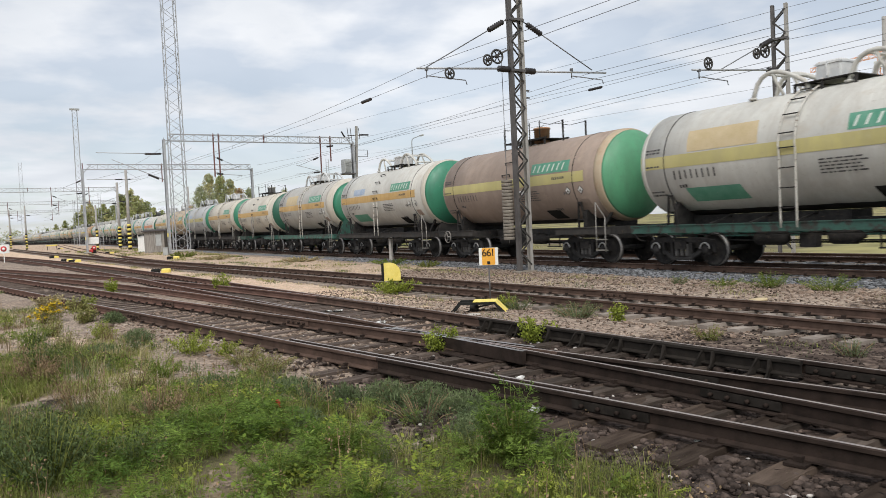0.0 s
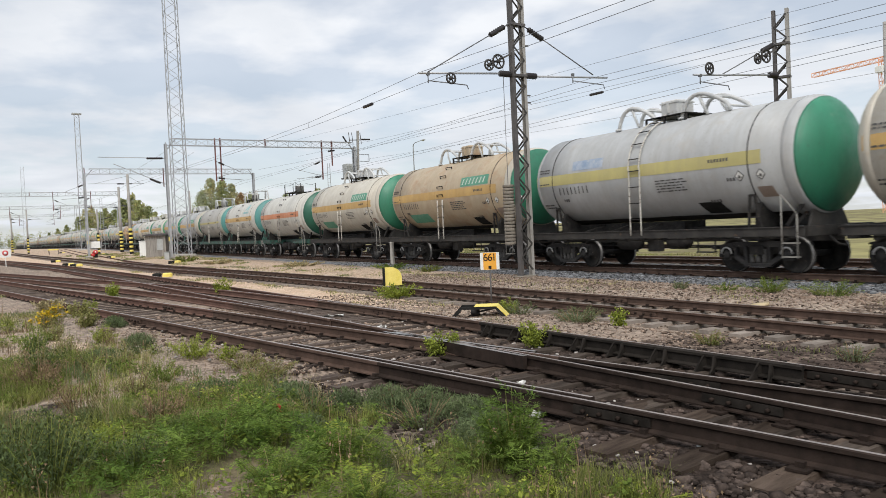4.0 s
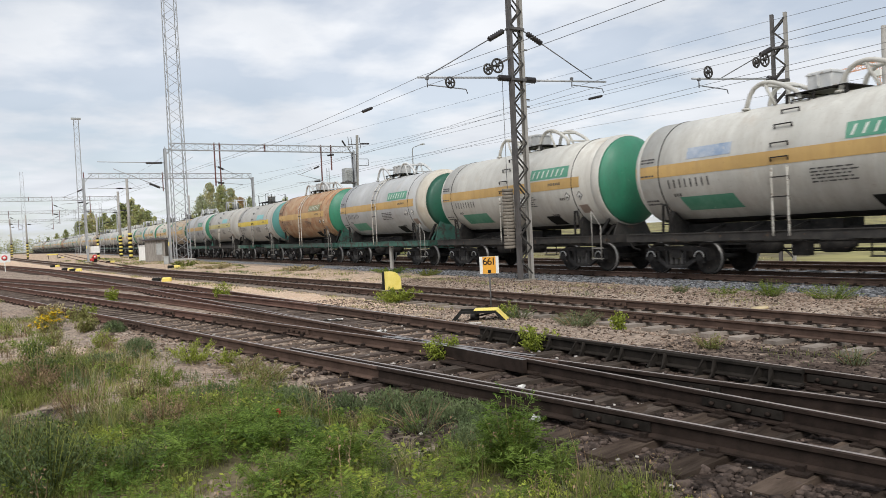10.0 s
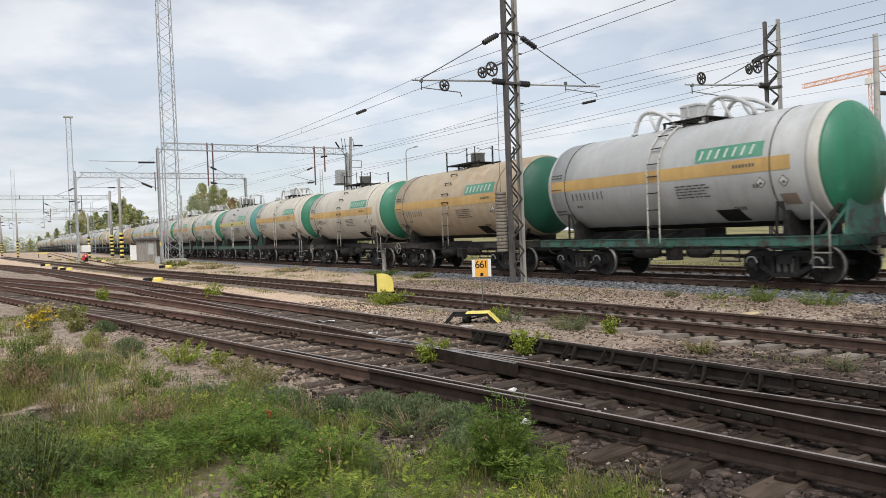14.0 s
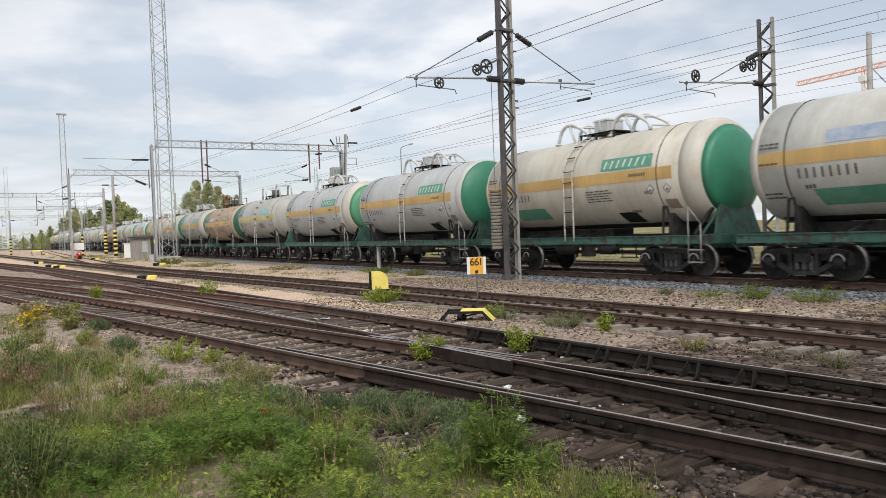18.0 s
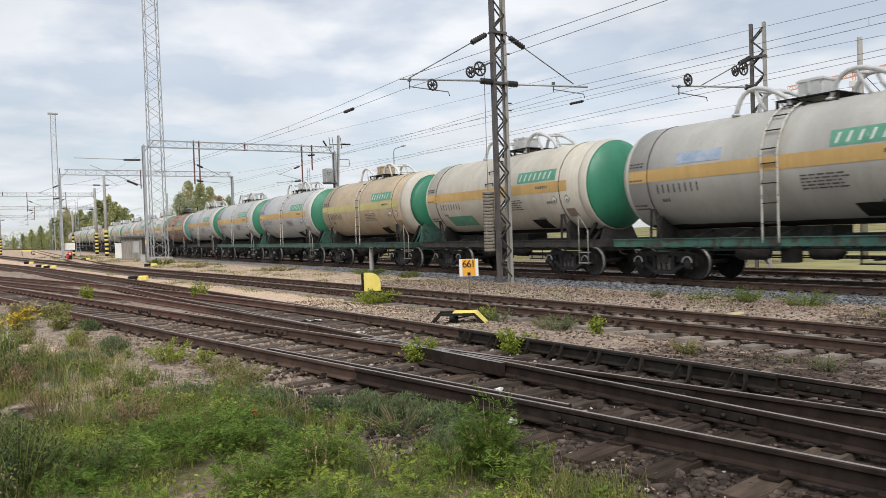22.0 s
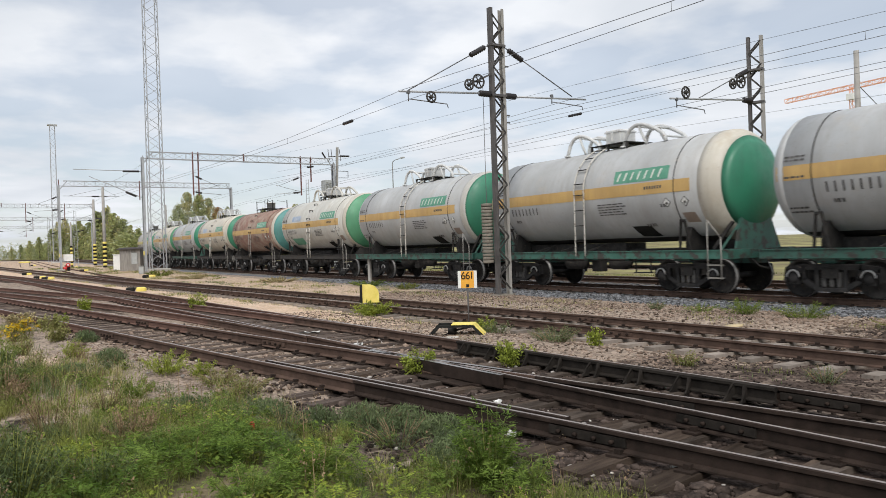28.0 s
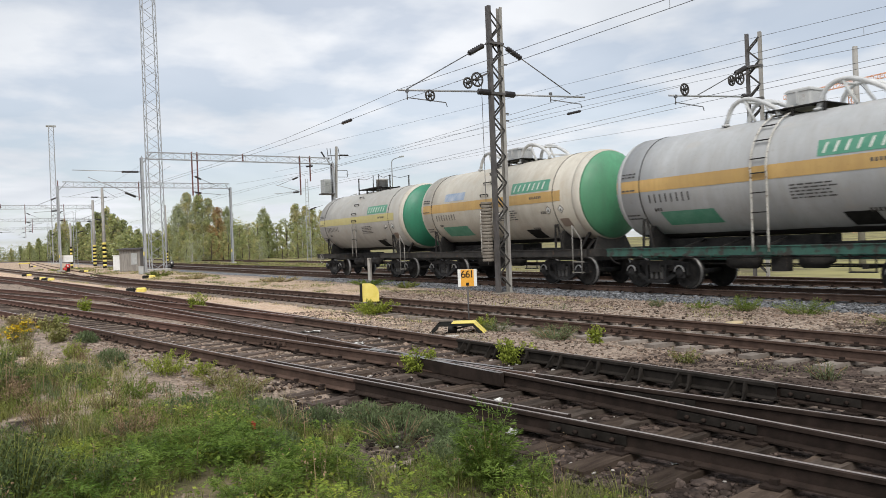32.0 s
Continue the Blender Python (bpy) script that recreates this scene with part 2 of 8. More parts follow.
M_DARKBAR = mat("black_stencil_paint", (0.06, 0.058, 0.055), (0.13, 0.125, 0.12), 6, 0.7, 0, 0.1, 80)
M_WHITEBAR = mat("white_stencil_paint", (0.5, 0.56, 0.5), (0.62, 0.66, 0.6), 6, 0.7, 0, 0.1, 80)
M_SIGNGREEN = mat("faded_green_panel_paint", (0.065, 0.25, 0.16), (0.13, 0.32, 0.225), 2.5, 0.6, 0, 0.1, 60, (0.36, 0.42, 0.35), 0.64)
M_OLIVE = mat("faded_olive_panel_paint", (0.17, 0.17, 0.08), (0.25, 0.22, 0.11), 2.5, 0.6, 0, 0.1, 60, (0.33, 0.25, 0.15), 0.62)
M_TEALPANEL = mat("faded_turquoise_panel_paint", (0.16, 0.42, 0.43), (0.25, 0.48, 0.48), 2.5, 0.6, 0, 0.1, 60, (0.5, 0.48, 0.42), 0.64)
M_BLUEPANEL = mat("faded_blue_panel_paint", (0.22, 0.30, 0.42), (0.42, 0.46, 0.52), 2.5, 0.6, 0, 0.1, 60, (0.55, 0.53, 0.48), 0.6)
M_TANPANEL = mat("tan_touch_up_paint", (0.46, 0.36, 0.2), (0.52, 0.42, 0.26), 2.5, 0.6, 0, 0.1, 60)
M_RAILSIDE = mat("dark_rail_side", (0.024, 0.018, 0.015), (0.046, 0.033, 0.027), 6, 0.9, 0, 0.4, 110, (0.07, 0.038, 0.028), 0.66)
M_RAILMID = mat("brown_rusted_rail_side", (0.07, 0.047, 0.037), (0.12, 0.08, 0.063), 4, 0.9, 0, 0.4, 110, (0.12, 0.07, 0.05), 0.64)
M_RAILRUST = mat("pale_rusted_rail_side", (0.115, 0.068, 0.054), (0.165, 0.10, 0.08), 2.5, 0.9, 0, 0.4, 110, (0.2, 0.12, 0.085), 0.62)
M_RAILTOP = mat("polished_rail_head", (0.30, 0.28, 0.27), (0.44, 0.42, 0.41), 3, 0.32, 0.85, 0.08, 60, stretch=(0.4, 4, 1))
M_RAILDULL = mat("dull_rail_head", (0.28, 0.235, 0.215), (0.4, 0.35, 0.32), 3, 0.4, 0.5, 0.15, 60, stretch=(0.4, 4, 1))
M_RAILDARK = mat("oiled_black_rail", (0.016, 0.014, 0.012), (0.034, 0.029, 0.025), 6, 0.9, 0, 0.3, 90)
M_TIMBERDRY = mat("dry_sleeper_timber", (0.075, 0.057, 0.047), (0.15, 0.118, 0.1), 3, 0.9, 0, 0.8, 50, (0.28, 0.23, 0.2), 0.62, stretch=(6, 0.8, 4), vary=0.4)
M_TIMBER = mat("weathered_sleeper_timber", (0.042, 0.033, 0.027), (0.10, 0.08, 0.066), 3, 0.9, 0, 0.8, 50, (0.2, 0.17, 0.14), 0.66, stretch=(6, 0.8, 4), vary=0.4)
M_TIMBERBROWN = mat("brown_sleeper_timber", (0.042, 0.030, 0.023), (0.10, 0.075, 0.058), 3, 0.9, 0, 0.8, 50, (0.17, 0.125, 0.09), 0.66, stretch=(6, 0.8, 4), vary=0.4)
M_SLEEPERCONC = mat("brown_stained_concrete", (0.2, 0.17, 0.145), (0.29, 0.25, 0.215), 4, 0.9, 0, 0.4, 60, (0.12, 0.095, 0.075), 0.6, vary=0.25)
M_WEIGHT = mat("dark_cast_weight", (0.17, 0.15, 0.125), (0.24, 0.215, 0.18), 4, 0.85, 0, 0.3, 60, (0.11, 0.085, 0.065), 0.62)
M_CONCRETE = mat("grey_concrete", (0.38, 0.355, 0.32), (0.5, 0.47, 0.425), 3, 0.9, 0, 0.4, 60, (0.2, 0.17, 0.14), 0.64, vary=0.2)
M_GALV = mat("galvanised_steel", (0.34, 0.35, 0.36), (0.46, 0.47, 0.48), 2.5, 0.55, 0.35, 0.1, 60)
M_GALVDARK = mat("dark_weathered_steel", (0.075, 0.07, 0.068), (0.13, 0.12, 0.115), 2.5, 0.65, 0.2, 0.15, 60, (0.18, 0.11, 0.07), 0.66)
M_LACE = mat("dark_lacing_steel", (0.04, 0.038, 0.036), (0.07, 0.065, 0.06), 2.5, 0.8, 0, 0.15, 60)
M_CONCMAST = mat("weathered_mast_steel", (0.27, 0.255, 0.23), (0.37, 0.355, 0.33), 1.6, 0.75, 0.1, 0.2, 60, (0.2, 0.13, 0.085), 0.64)
M_REDMAST = mat("red_brown_mast_steel", (0.13, 0.055, 0.05), (0.18, 0.08, 0.07), 2.5, 0.7, 0.1, 0.15, 60)
M_INSUL = mat("dark_glazed_insulator", (0.014, 0.012, 0.012), (0.026, 0.02, 0.019), 8, 0.4, 0, 0.05, 60)
M_WIRE = mat("dark_wire", (0.13, 0.13, 0.132), (0.2, 0.2, 0.2), 5, 0.6, 0.5, 0.0, 60)
M_YELLOW = mat("safety_yellow_paint", (0.74, 0.59, 0.11), (0.84, 0.70, 0.2), 5, 0.6, 0, 0.15, 70, (0.5, 0.4, 0.16), 0.66)
M_ORANGE = mat("orange_sign_face", (0.75, 0.34, 0.03), (0.8, 0.4, 0.05), 5, 0.5, 0, 0.05, 70)
M_WHITE = mat("white_enamel", (0.7, 0.7, 0.67), (0.8, 0.8, 0.77), 4, 0.5, 0, 0.1, 70, (0.5, 0.47, 0.4), 0.7)
M_BLACKP = mat("black_paint", (0.018, 0.018, 0.017), (0.03, 0.03, 0.028), 6, 0.86, 0, 0.1, 70)
M_RED = mat("red_enamel", (0.5, 0.03, 0.03), (0.6, 0.05, 0.045), 6, 0.45, 0, 0.05, 70)
M_HUT = mat("weathered_grey_boards", (0.2, 0.185, 0.165), (0.3, 0.28, 0.255), 2, 0.9, 0, 0.5, 40, (0.13, 0.115, 0.1), 0.62, stretch=(5, 5, 0.6), vary=0.2)
M_TARROOF = mat("tarred_roof", (0.06, 0.055, 0.055), (0.1, 0.09, 0.09), 4, 0.9, 0, 0.4, 70)
M_GREYCAB = mat("grey_cabinet_paint", (0.33, 0.34, 0.33), (0.42, 0.43, 0.42), 3, 0.55, 0, 0.1, 70)
# orange paled to carry the haze over its distance
M_CRANE = mat("hazed_orange_crane_paint", (0.8, 0.36, 0.19), (0.86, 0.45, 0.26), 1, 0.5, 0, 0.0, 30)
M_LITTER = mat("dirty_white_scrap", (0.6, 0.59, 0.56), (0.75, 0.74, 0.71), 12, 0.8, 0, 0.2, 60)
M_STONE = mat("ballast_stone", (0.125, 0.09, 0.069), (0.25, 0.188, 0.146), 14, 0.9, 0, 0.5, 60, spread=0.75)
M_STONEDARK = mat("dark_brown_ballast", (0.036, 0.028, 0.024), (0.10, 0.076, 0.064), 14, 0.9, 0, 0.5, 60, spread=0.7)
M_STONEGREY = mat("fresh_grey_ballast", (0.095, 0.098, 0.104), (0.19, 0.194, 0.202), 14, 0.9, 0, 0.5, 60, spread=0.75)
M_STONEPALE = mat("pale_pebble", (0.34, 0.31, 0.28), (0.46, 0.43, 0.4), 14, 0.85, 0, 0.4, 60, spread=0.35)
M_BARK = mat("tree_bark", (0.09, 0.07, 0.055), (0.15, 0.12, 0.1), 6, 0.9, 0, 0.6, 40)
M_BIRCH = mat("pale_birch_bark", (0.42, 0.40, 0.36), (0.55, 0.53, 0.49), 6, 0.85, 0, 0.3, 40, (0.06, 0.05, 0.05), 0.62)


def leaf_mat(name, c1, c2, spread=0.35, trans=0.25):
    m = mat(name, c1, c2, 1.5, 0.6, 0, 0, 30, spread=spread)
    b = m.node_tree.nodes["Principled BSDF"]
    b.inputs["Specular IOR Level"].default_value = 0.15
    nt = m.node_tree
    tl, mixer = nt.nodes.new("ShaderNodeBsdfTranslucent"), nt.nodes.new("ShaderNodeMixShader")
    nt.links.new(b.inputs["Base Color"].links[0].from_socket, tl.inputs["Color"])
    mixer.inputs[0].default_value = trans
    nt.links.new(b.outputs[0], mixer.inputs[1])
    nt.links.new(tl.outputs[0], mixer.inputs[2])
    nt.links.new(mixer.outputs[0], nt.nodes["Material Output"].inputs["Surface"])
    return m


# leaf colours are lightened for the haze over distant trees
M_LEAF = [leaf_mat("green_leaves", (0.33, 0.36, 0.15), (0.46, 0.47, 0.21), 0.35, 0.55),
          leaf_mat("yellowing_leaves", (0.46, 0.43, 0.19), (0.55, 0.50, 0.25), 0.3, 0.45),
          leaf_mat("autumn_orange_leaves", (0.45, 0.27, 0.13), (0.45, 0.34, 0.17), 0.35, 0.55),
          leaf_mat("dark_green_leaves", (0.26, 0.30, 0.13), (0.38, 0.40, 0.18), 0.35, 0.55),
          leaf_mat("pale_willow_leaves", (0.36, 0.39, 0.22), (0.46, 0.48, 0.29), 0.3, 0.45)]
M_GRASS = [leaf_mat("grass_blades", (0.11, 0.15, 0.03), (0.29, 0.30, 0.085), 0.55, 0.4),
           leaf_mat("dry_grass_blades", (0.36, 0.31, 0.16), (0.46, 0.39, 0.22), 0.4),
           leaf_mat("weed_leaves", (0.09, 0.14, 0.023), (0.195, 0.255, 0.045), 0.5, 0.4),
           leaf_mat("blue_green_weed", (0.10, 0.135, 0.06), (0.165, 0.205, 0.092), 0.4, 0.35),
           leaf_mat("yellow_flowers", (0.6, 0.42, 0.02), (0.7, 0.5, 0.04), 0.2),
           leaf_mat("brown_seed_stalks", (0.22, 0.15, 0.085), (0.31, 0.22, 0.13), 0.4),
           leaf_mat("yellow_green_leaves", (0.22, 0.27, 0.035), (0.33, 0.37, 0.07), 0.4, 0.4),
           leaf_mat("khaki_grass_blades", (0.20, 0.205, 0.065), (0.33, 0.32, 0.12), 0.5, 0.35),
           leaf_mat("fresh_fern_leaves", (0.085, 0.15, 0.024), (0.205, 0.285, 0.058), 0.55, 0.4),
           leaf_mat("red_brown_grass", (0.17, 0.115, 0.065), (0.26, 0.19, 0.105), 0.4, 0.3),
           leaf_mat("dark_weed_leaves", (0.07, 0.10, 0.035), (0.135, 0.17, 0.062), 0.5, 0.35)]

# ---- mesh building ----


class Shape:
    """Collects vertices and faces for one mesh."""

    def __init__(self):
        self.v, self.f, self.s, self.m = [], [], [], []

    def add(self, verts, faces, smooth=False, mi=0):
        o = len(self.v)
        self.v.extend(verts)
        self.f.extend(tuple(i + o for i in f) for f in faces)
        self.s.extend([smooth] * len(faces))
        self.m.extend([mi] * len(faces))
        return self

    def box(self, x0, x1, y0, y1, z0, z1, mi=0, ch=0.0):
        if ch:
            prof = [(x0 + ch, y0), (x1 - ch, y0), (x1, y0 + ch), (x1, y1 - ch), (x1 - ch, y1), (x0 + ch, y1), (x0, y1 - ch), (x0, y0 + ch)]
            n = 8
            ins = [(min(max(x, x0 + ch), x1 - ch), min(max(y, y0 + ch), y1 - ch)) for x, y in prof]
            v = [(x, y, z0) for x, y in prof] + [(x, y, z1 - ch) for x, y in prof] + [(x, y, z1) for x, y in ins]
            f = [tuple(range(n - 1, -1, -1)), tuple(range(2 * n, 3 * n))]
            for k in (0, n):
                f += [(k + i, k + (i + 1) % n, k + n + (i + 1) % n, k + n + i) for i in range(n)]
            return self.add(v, f, False, mi)
        v = [(x, y, z) for z in (z0, z1) for x, y in ((x0, y0), (x1, y0), (x1, y1), (x0, y1))]
        return self.add(v, [(3, 2, 1, 0), (4, 5, 6, 7), (0, 1, 5, 4), (1, 2, 6, 5), (2, 3, 7, 6), (3, 0, 4, 7)], False, mi)

    def bar(self, a, b, w, h, mi=0):
        """A rectangular bar from a to b, w wide across, h deep."""
        a, b = Vector(a), Vector(b)
        d = (b - a).normalized()
        up = Vector((0, 0, 1)) if abs(d.z) < 0.95 else Vector((1, 0, 0))
        r = d.cross(up).normalized() * w / 2
        u = r.cross(d).normalized() * h / 2
        v = [tuple(p + i * r + j * u) for p in (a, b) for i, j in ((-1, -1), (1, -1), (1, 1), (-1, 1))]
        return self.add(v, [(3, 2, 1, 0), (4, 5, 6, 7), (0, 1, 5, 4), (1, 2, 6, 5), (2, 3, 7, 6), (3, 0, 4, 7)], False, mi)

    def tube(self, pts, r, n=8, mi=0, cap=True):
        """A round tube along pts; r is a number or one per point."""
        P = [Vector(p) for p in pts]
        rs = r if isinstance(r, (list, tuple)) else [r] * len(P)
        v, prev = [], None
        for i, p in enumerate(P):
            d = (P[min(i + 1, len(P) - 1)] - P[max(i - 1, 0)]).normalized()
            if prev is None:
                up = Vector((0, 0, 1)) if abs(d.z) < 0.9 else Vector((1, 0, 0))
                prev = d.cross(up).normalized()
            prev = (prev - d * prev.dot(d)).normalized()
            q = d.cross(prev)
            v += [tuple(p + float(rs[i]) * (math.cos(2 * math.pi * k / n) * prev + math.sin(2 * math.pi * k / n) * q)) for k in range(n)]
        f = [(i * n + k, i * n + (k + 1) % n, (i + 1) * n + (k + 1) % n, (i + 1) * n + k) for i in range(len(P) - 1) for k in range(n)]
        o = len(self.v)
        self.add(v, f, True, mi)
        if cap:
            self.f += [tuple(o + k for k in range(n - 1, -1, -1)), tuple(o + (len(P) - 1) * n + k for k in range(n))]
            self.s += [False, False]
            self.m += [mi, mi]
        return self

    def turned(self, prof, axis, centre, n=24, mi=0, smooth=True):
        """Revolves prof, rows of (along, radius), about an axis ('x', 'y' or 'z') through centre."""
        v = []
        for a, r in prof:
            for k in range(n):
                c, s = r * math.cos(2 * math.pi * k / n), r * math.sin(2 * math.pi * k / n)
                p = {"x": (a, c, s), "y": (s, a, c), "z": (c, s, a)}[axis]
                v.append(tuple(p[i] + centre[i] for i in range(3)))
        m = len(prof)
        f = [(i * n + k, i * n + (k + 1) % n, (i + 1) * n + (k + 1) % n, (i + 1) * n + k) for i in range(m - 1) for k in range(n)]
        self.add(v, f, smooth, mi)
        o = len(self.v) - len(v)
        for i, rev in ((0, True), (m - 1, False)):
            if prof[i][1] > 1e-4:
                ring = [o + i * n + k for k in range(n)]
                self.f.append(tuple(reversed(ring)) if rev else tuple(ring))
                self.s.append(False)
                self.m.append(mi)
        return self

    def swept(self, prof, pts, mi=None, ends=True):
        """Sweeps a closed profile of (across, up) along pts; mi: material per profile side."""
        n = len(prof)
        v = []
        for i, p in enumerate(pts):
            a, b = pts[max(i - 1, 0)], pts[min(i + 1, len(pts) - 1)]
            dx, dy = b[0] - a[0], b[1] - a[1]
            L = math.hypot(dx, dy)
            nx, ny = -dy / L, dx / L
            v += [(p[0] + nx * u, p[1] + ny * u, p[2] + w) for u, w in prof]
        o = len(self.v)
        self.v.extend(v)
        for i in range(len(pts) - 1):
            for k in range(n):
                self.f.append((o + i * n + k, o + i * n + (k + 1) % n, o + (i + 1) * n + (k + 1) % n, o + (i + 1) * n + k))
                self.s.append(False)
                self.m.append(mi[k] if mi else 0)
        if ends:
            e = o + (len(pts) - 1) * n
            self.f += [tuple(o + k for k in range(n)), tuple(e + k for k in range(n - 1, -1, -1))]
            self.s += [False, False]
            self.m += [0, 0]
        return self

    def mesh(self, name, mats):
        me = bpy.data.meshes.new(name)
        me.from_pydata(self.v, [], self.f)
        for m in mats if isinstance(mats, (list, tuple)) else [mats]:
            me.materials.append(m)
        me.polygons.foreach_set("use_smooth", self.s)
        me.polygons.foreach_set("material_index", self.m)
        me.update()
        bm = bmesh.new()
        bm.from_mesh(me)
        bmesh.ops.recalc_face_normals(bm, faces=bm.faces)
        bm.to_mesh(me)
        bm.free()
        return me


def part(name, shape, material, parent, label="", at=None):
    ob = new(name, shape if isinstance(shape, bpy.types.Mesh) else shape.mesh(name, material))
    ob.parent = parent
    if at is not None:
        ob.matrix_basis = at
    if label:
        tagged(ob, label)
    return ob


def thing(name, m, label, category, group="", kind=""):
    ob = new(name)
    ob.empty_display_size = 0.3
    ob.matrix_basis = m
    return tagged(ob, label, category, group, kind)


def solo(name, shape, material, label, category, group="", kind="", at=None):
    ob = new(name, shape.mesh(name, material))
    if at is not None:
        ob.matrix_basis = at
    return tagged(ob, label, category, group, kind)


# ---- the lie of the land ----


def rail_z(x):
    """Height of the rails: the line climbs gently towards the far yard."""
    u = min(x + 12, 0)
    return -2.417e-3 * u + 1.386e-5 * u * u if u > -228 else 1.2716 + (-u - 228) * 0.002


def train_y(x):
    u = min(x + 12, 0)
    if u > -225:
        return 18.5366 + 4.3733e-4 * u * u + 2.393e-6 * u ** 3 + 3.1205e-9 * u ** 4
    d = -u - 225
    return 21.417 - 0.0244 * d - 7.0e-5 * d * d


def p_y(x):
    return 5.95 + 0.1625 * x


def q_y(x):
    return 6.43 + 0.035 * x - (0.0006 * (x + 25) ** 2 if x < -25 else 0)


def s_y(x):
    u = min(x + 10, 0)
    return q_y(x) - (0.0036 * u * u if u > -20 else 1.44 + 0.144 * (-u - 20))


def c_y(x):
    u = min(x + 10, 0)
    if u > -40:
        return 11.1 + 0.03 * u - 0.0007 * u * u
    return 8.78 + 0.05 * (u + 40)


def e_y(x):
    return c_y(x) + (0.0012 * (x + 40) ** 2 if x > -75 else 1.47 + 0.084 * (-x - 75))


def near_noise(x, y, s):
    return noise.noise((x * s, y * s, 3.3))


def grass_amount(x, y):
    """How densely plants cover the ground, 0 to 1."""
    edge = 5.18 + 0.1635 * x - (1.25 if x < -9 else 1.02) + 0.55 * near_noise(x, y, 0.6)
    g = 0.0
    if x < 14:
        g = max(g, min(1, (edge - y) / 0.7)) * (0.72 + 0.9 * near_noise(x, y, 0.45) + 0.3)
        # a bare sandy path crosses the verge further off
        if x < -9:
            g *= 0.85 if x < -11 else 1.0
            g *= min(1, max(0.45, abs(y - (0.9 + 0.12 * (x + 17))) / 1.5))
        if x < -8.5:
            g *= min(1, max(0.55, 0.8 + 2.2 * near_noise(x + 9, y - 4, 0.42)))
        else:
            g = min(1.0, g * 1.25)
    return max(0.0, min(1.0, g))


def bare_spot(x, y):
    """Worn soil between the verge plants."""
    for cx, cy, rx, ry in ((-14.9, 0.9, 1.1, 0.35), (-8.8, 0.35, 0.75, 0.4), (-5.7, 2.8, 0.55, 0.28), (-18.9, 1.3, 1.8, 0.5)):
        if ((x - cx) / rx) ** 2 + ((y - cy) / ry) ** 2 < 1 + 0.8 * near_noise(x * 3, y * 3, 1.0):
            return True
    return False


def ground_z(x, y):
    z = rail_z(x) - 0.205
    if -40 < x < 12 and -12 < y < 40:
        z += 0.018 * near_noise(x, y, 0.9) + 0.01 * near_noise(x, y, 3.0)
        edge = 5.18 + 0.1635 * x - 0.9 - y
        if edge > 0:
            z += min(0.06, 0.05 * edge) * (1 + 0.8 * near_noise(x, y, 0.5)) - 0.01
    for fy in (p_y, q_y):
        if -60 < x < -9 and 0.86 < abs(y - fy(x)) < 1.7 and min(abs(y - p_y(x)), abs(y - q_y(x))) > 0.86:
            z = rail_z(x) - 0.174 + 0.008 * near_noise(x, y, 2.0)
        elif -60 < x < 14 and abs(y - fy(x)) < 1.5:
            z = rail_z(x) - 0.208 + 0.006 * near_noise(x, y, 3.0) - 0.022 * min(1, max(0, (x + 13) / 4))
    if -200 < x < 25:
        d = abs(y - c_y(x))
        if d < 2.4:
            z -= 0.138 * min(1.0, (2.4 - d) / 0.9)
    # the ballast shoulder of the main line
    d = train_y(x) - 1.9 - y
    if 0 < d < 2.4:
        z -= 0.06 * min(1, d / 0.8) * min(1, (2.4 - d) / 0.8)
    return z


def graded(lo, hi, fine_lo, fine_hi, step, grow=1.28):
    a = list(np.arange(fine_lo, fine_hi + step / 2, step))
    d, x = step, fine_hi
    while x < hi:
        d *= grow
        x += d
        a.append(min(x, hi))
    d, x, left = step, fine_lo, []
    while x > lo:
        d *= grow
        x -= d
        left.append(max(x, lo))
    return left[::-1] + a


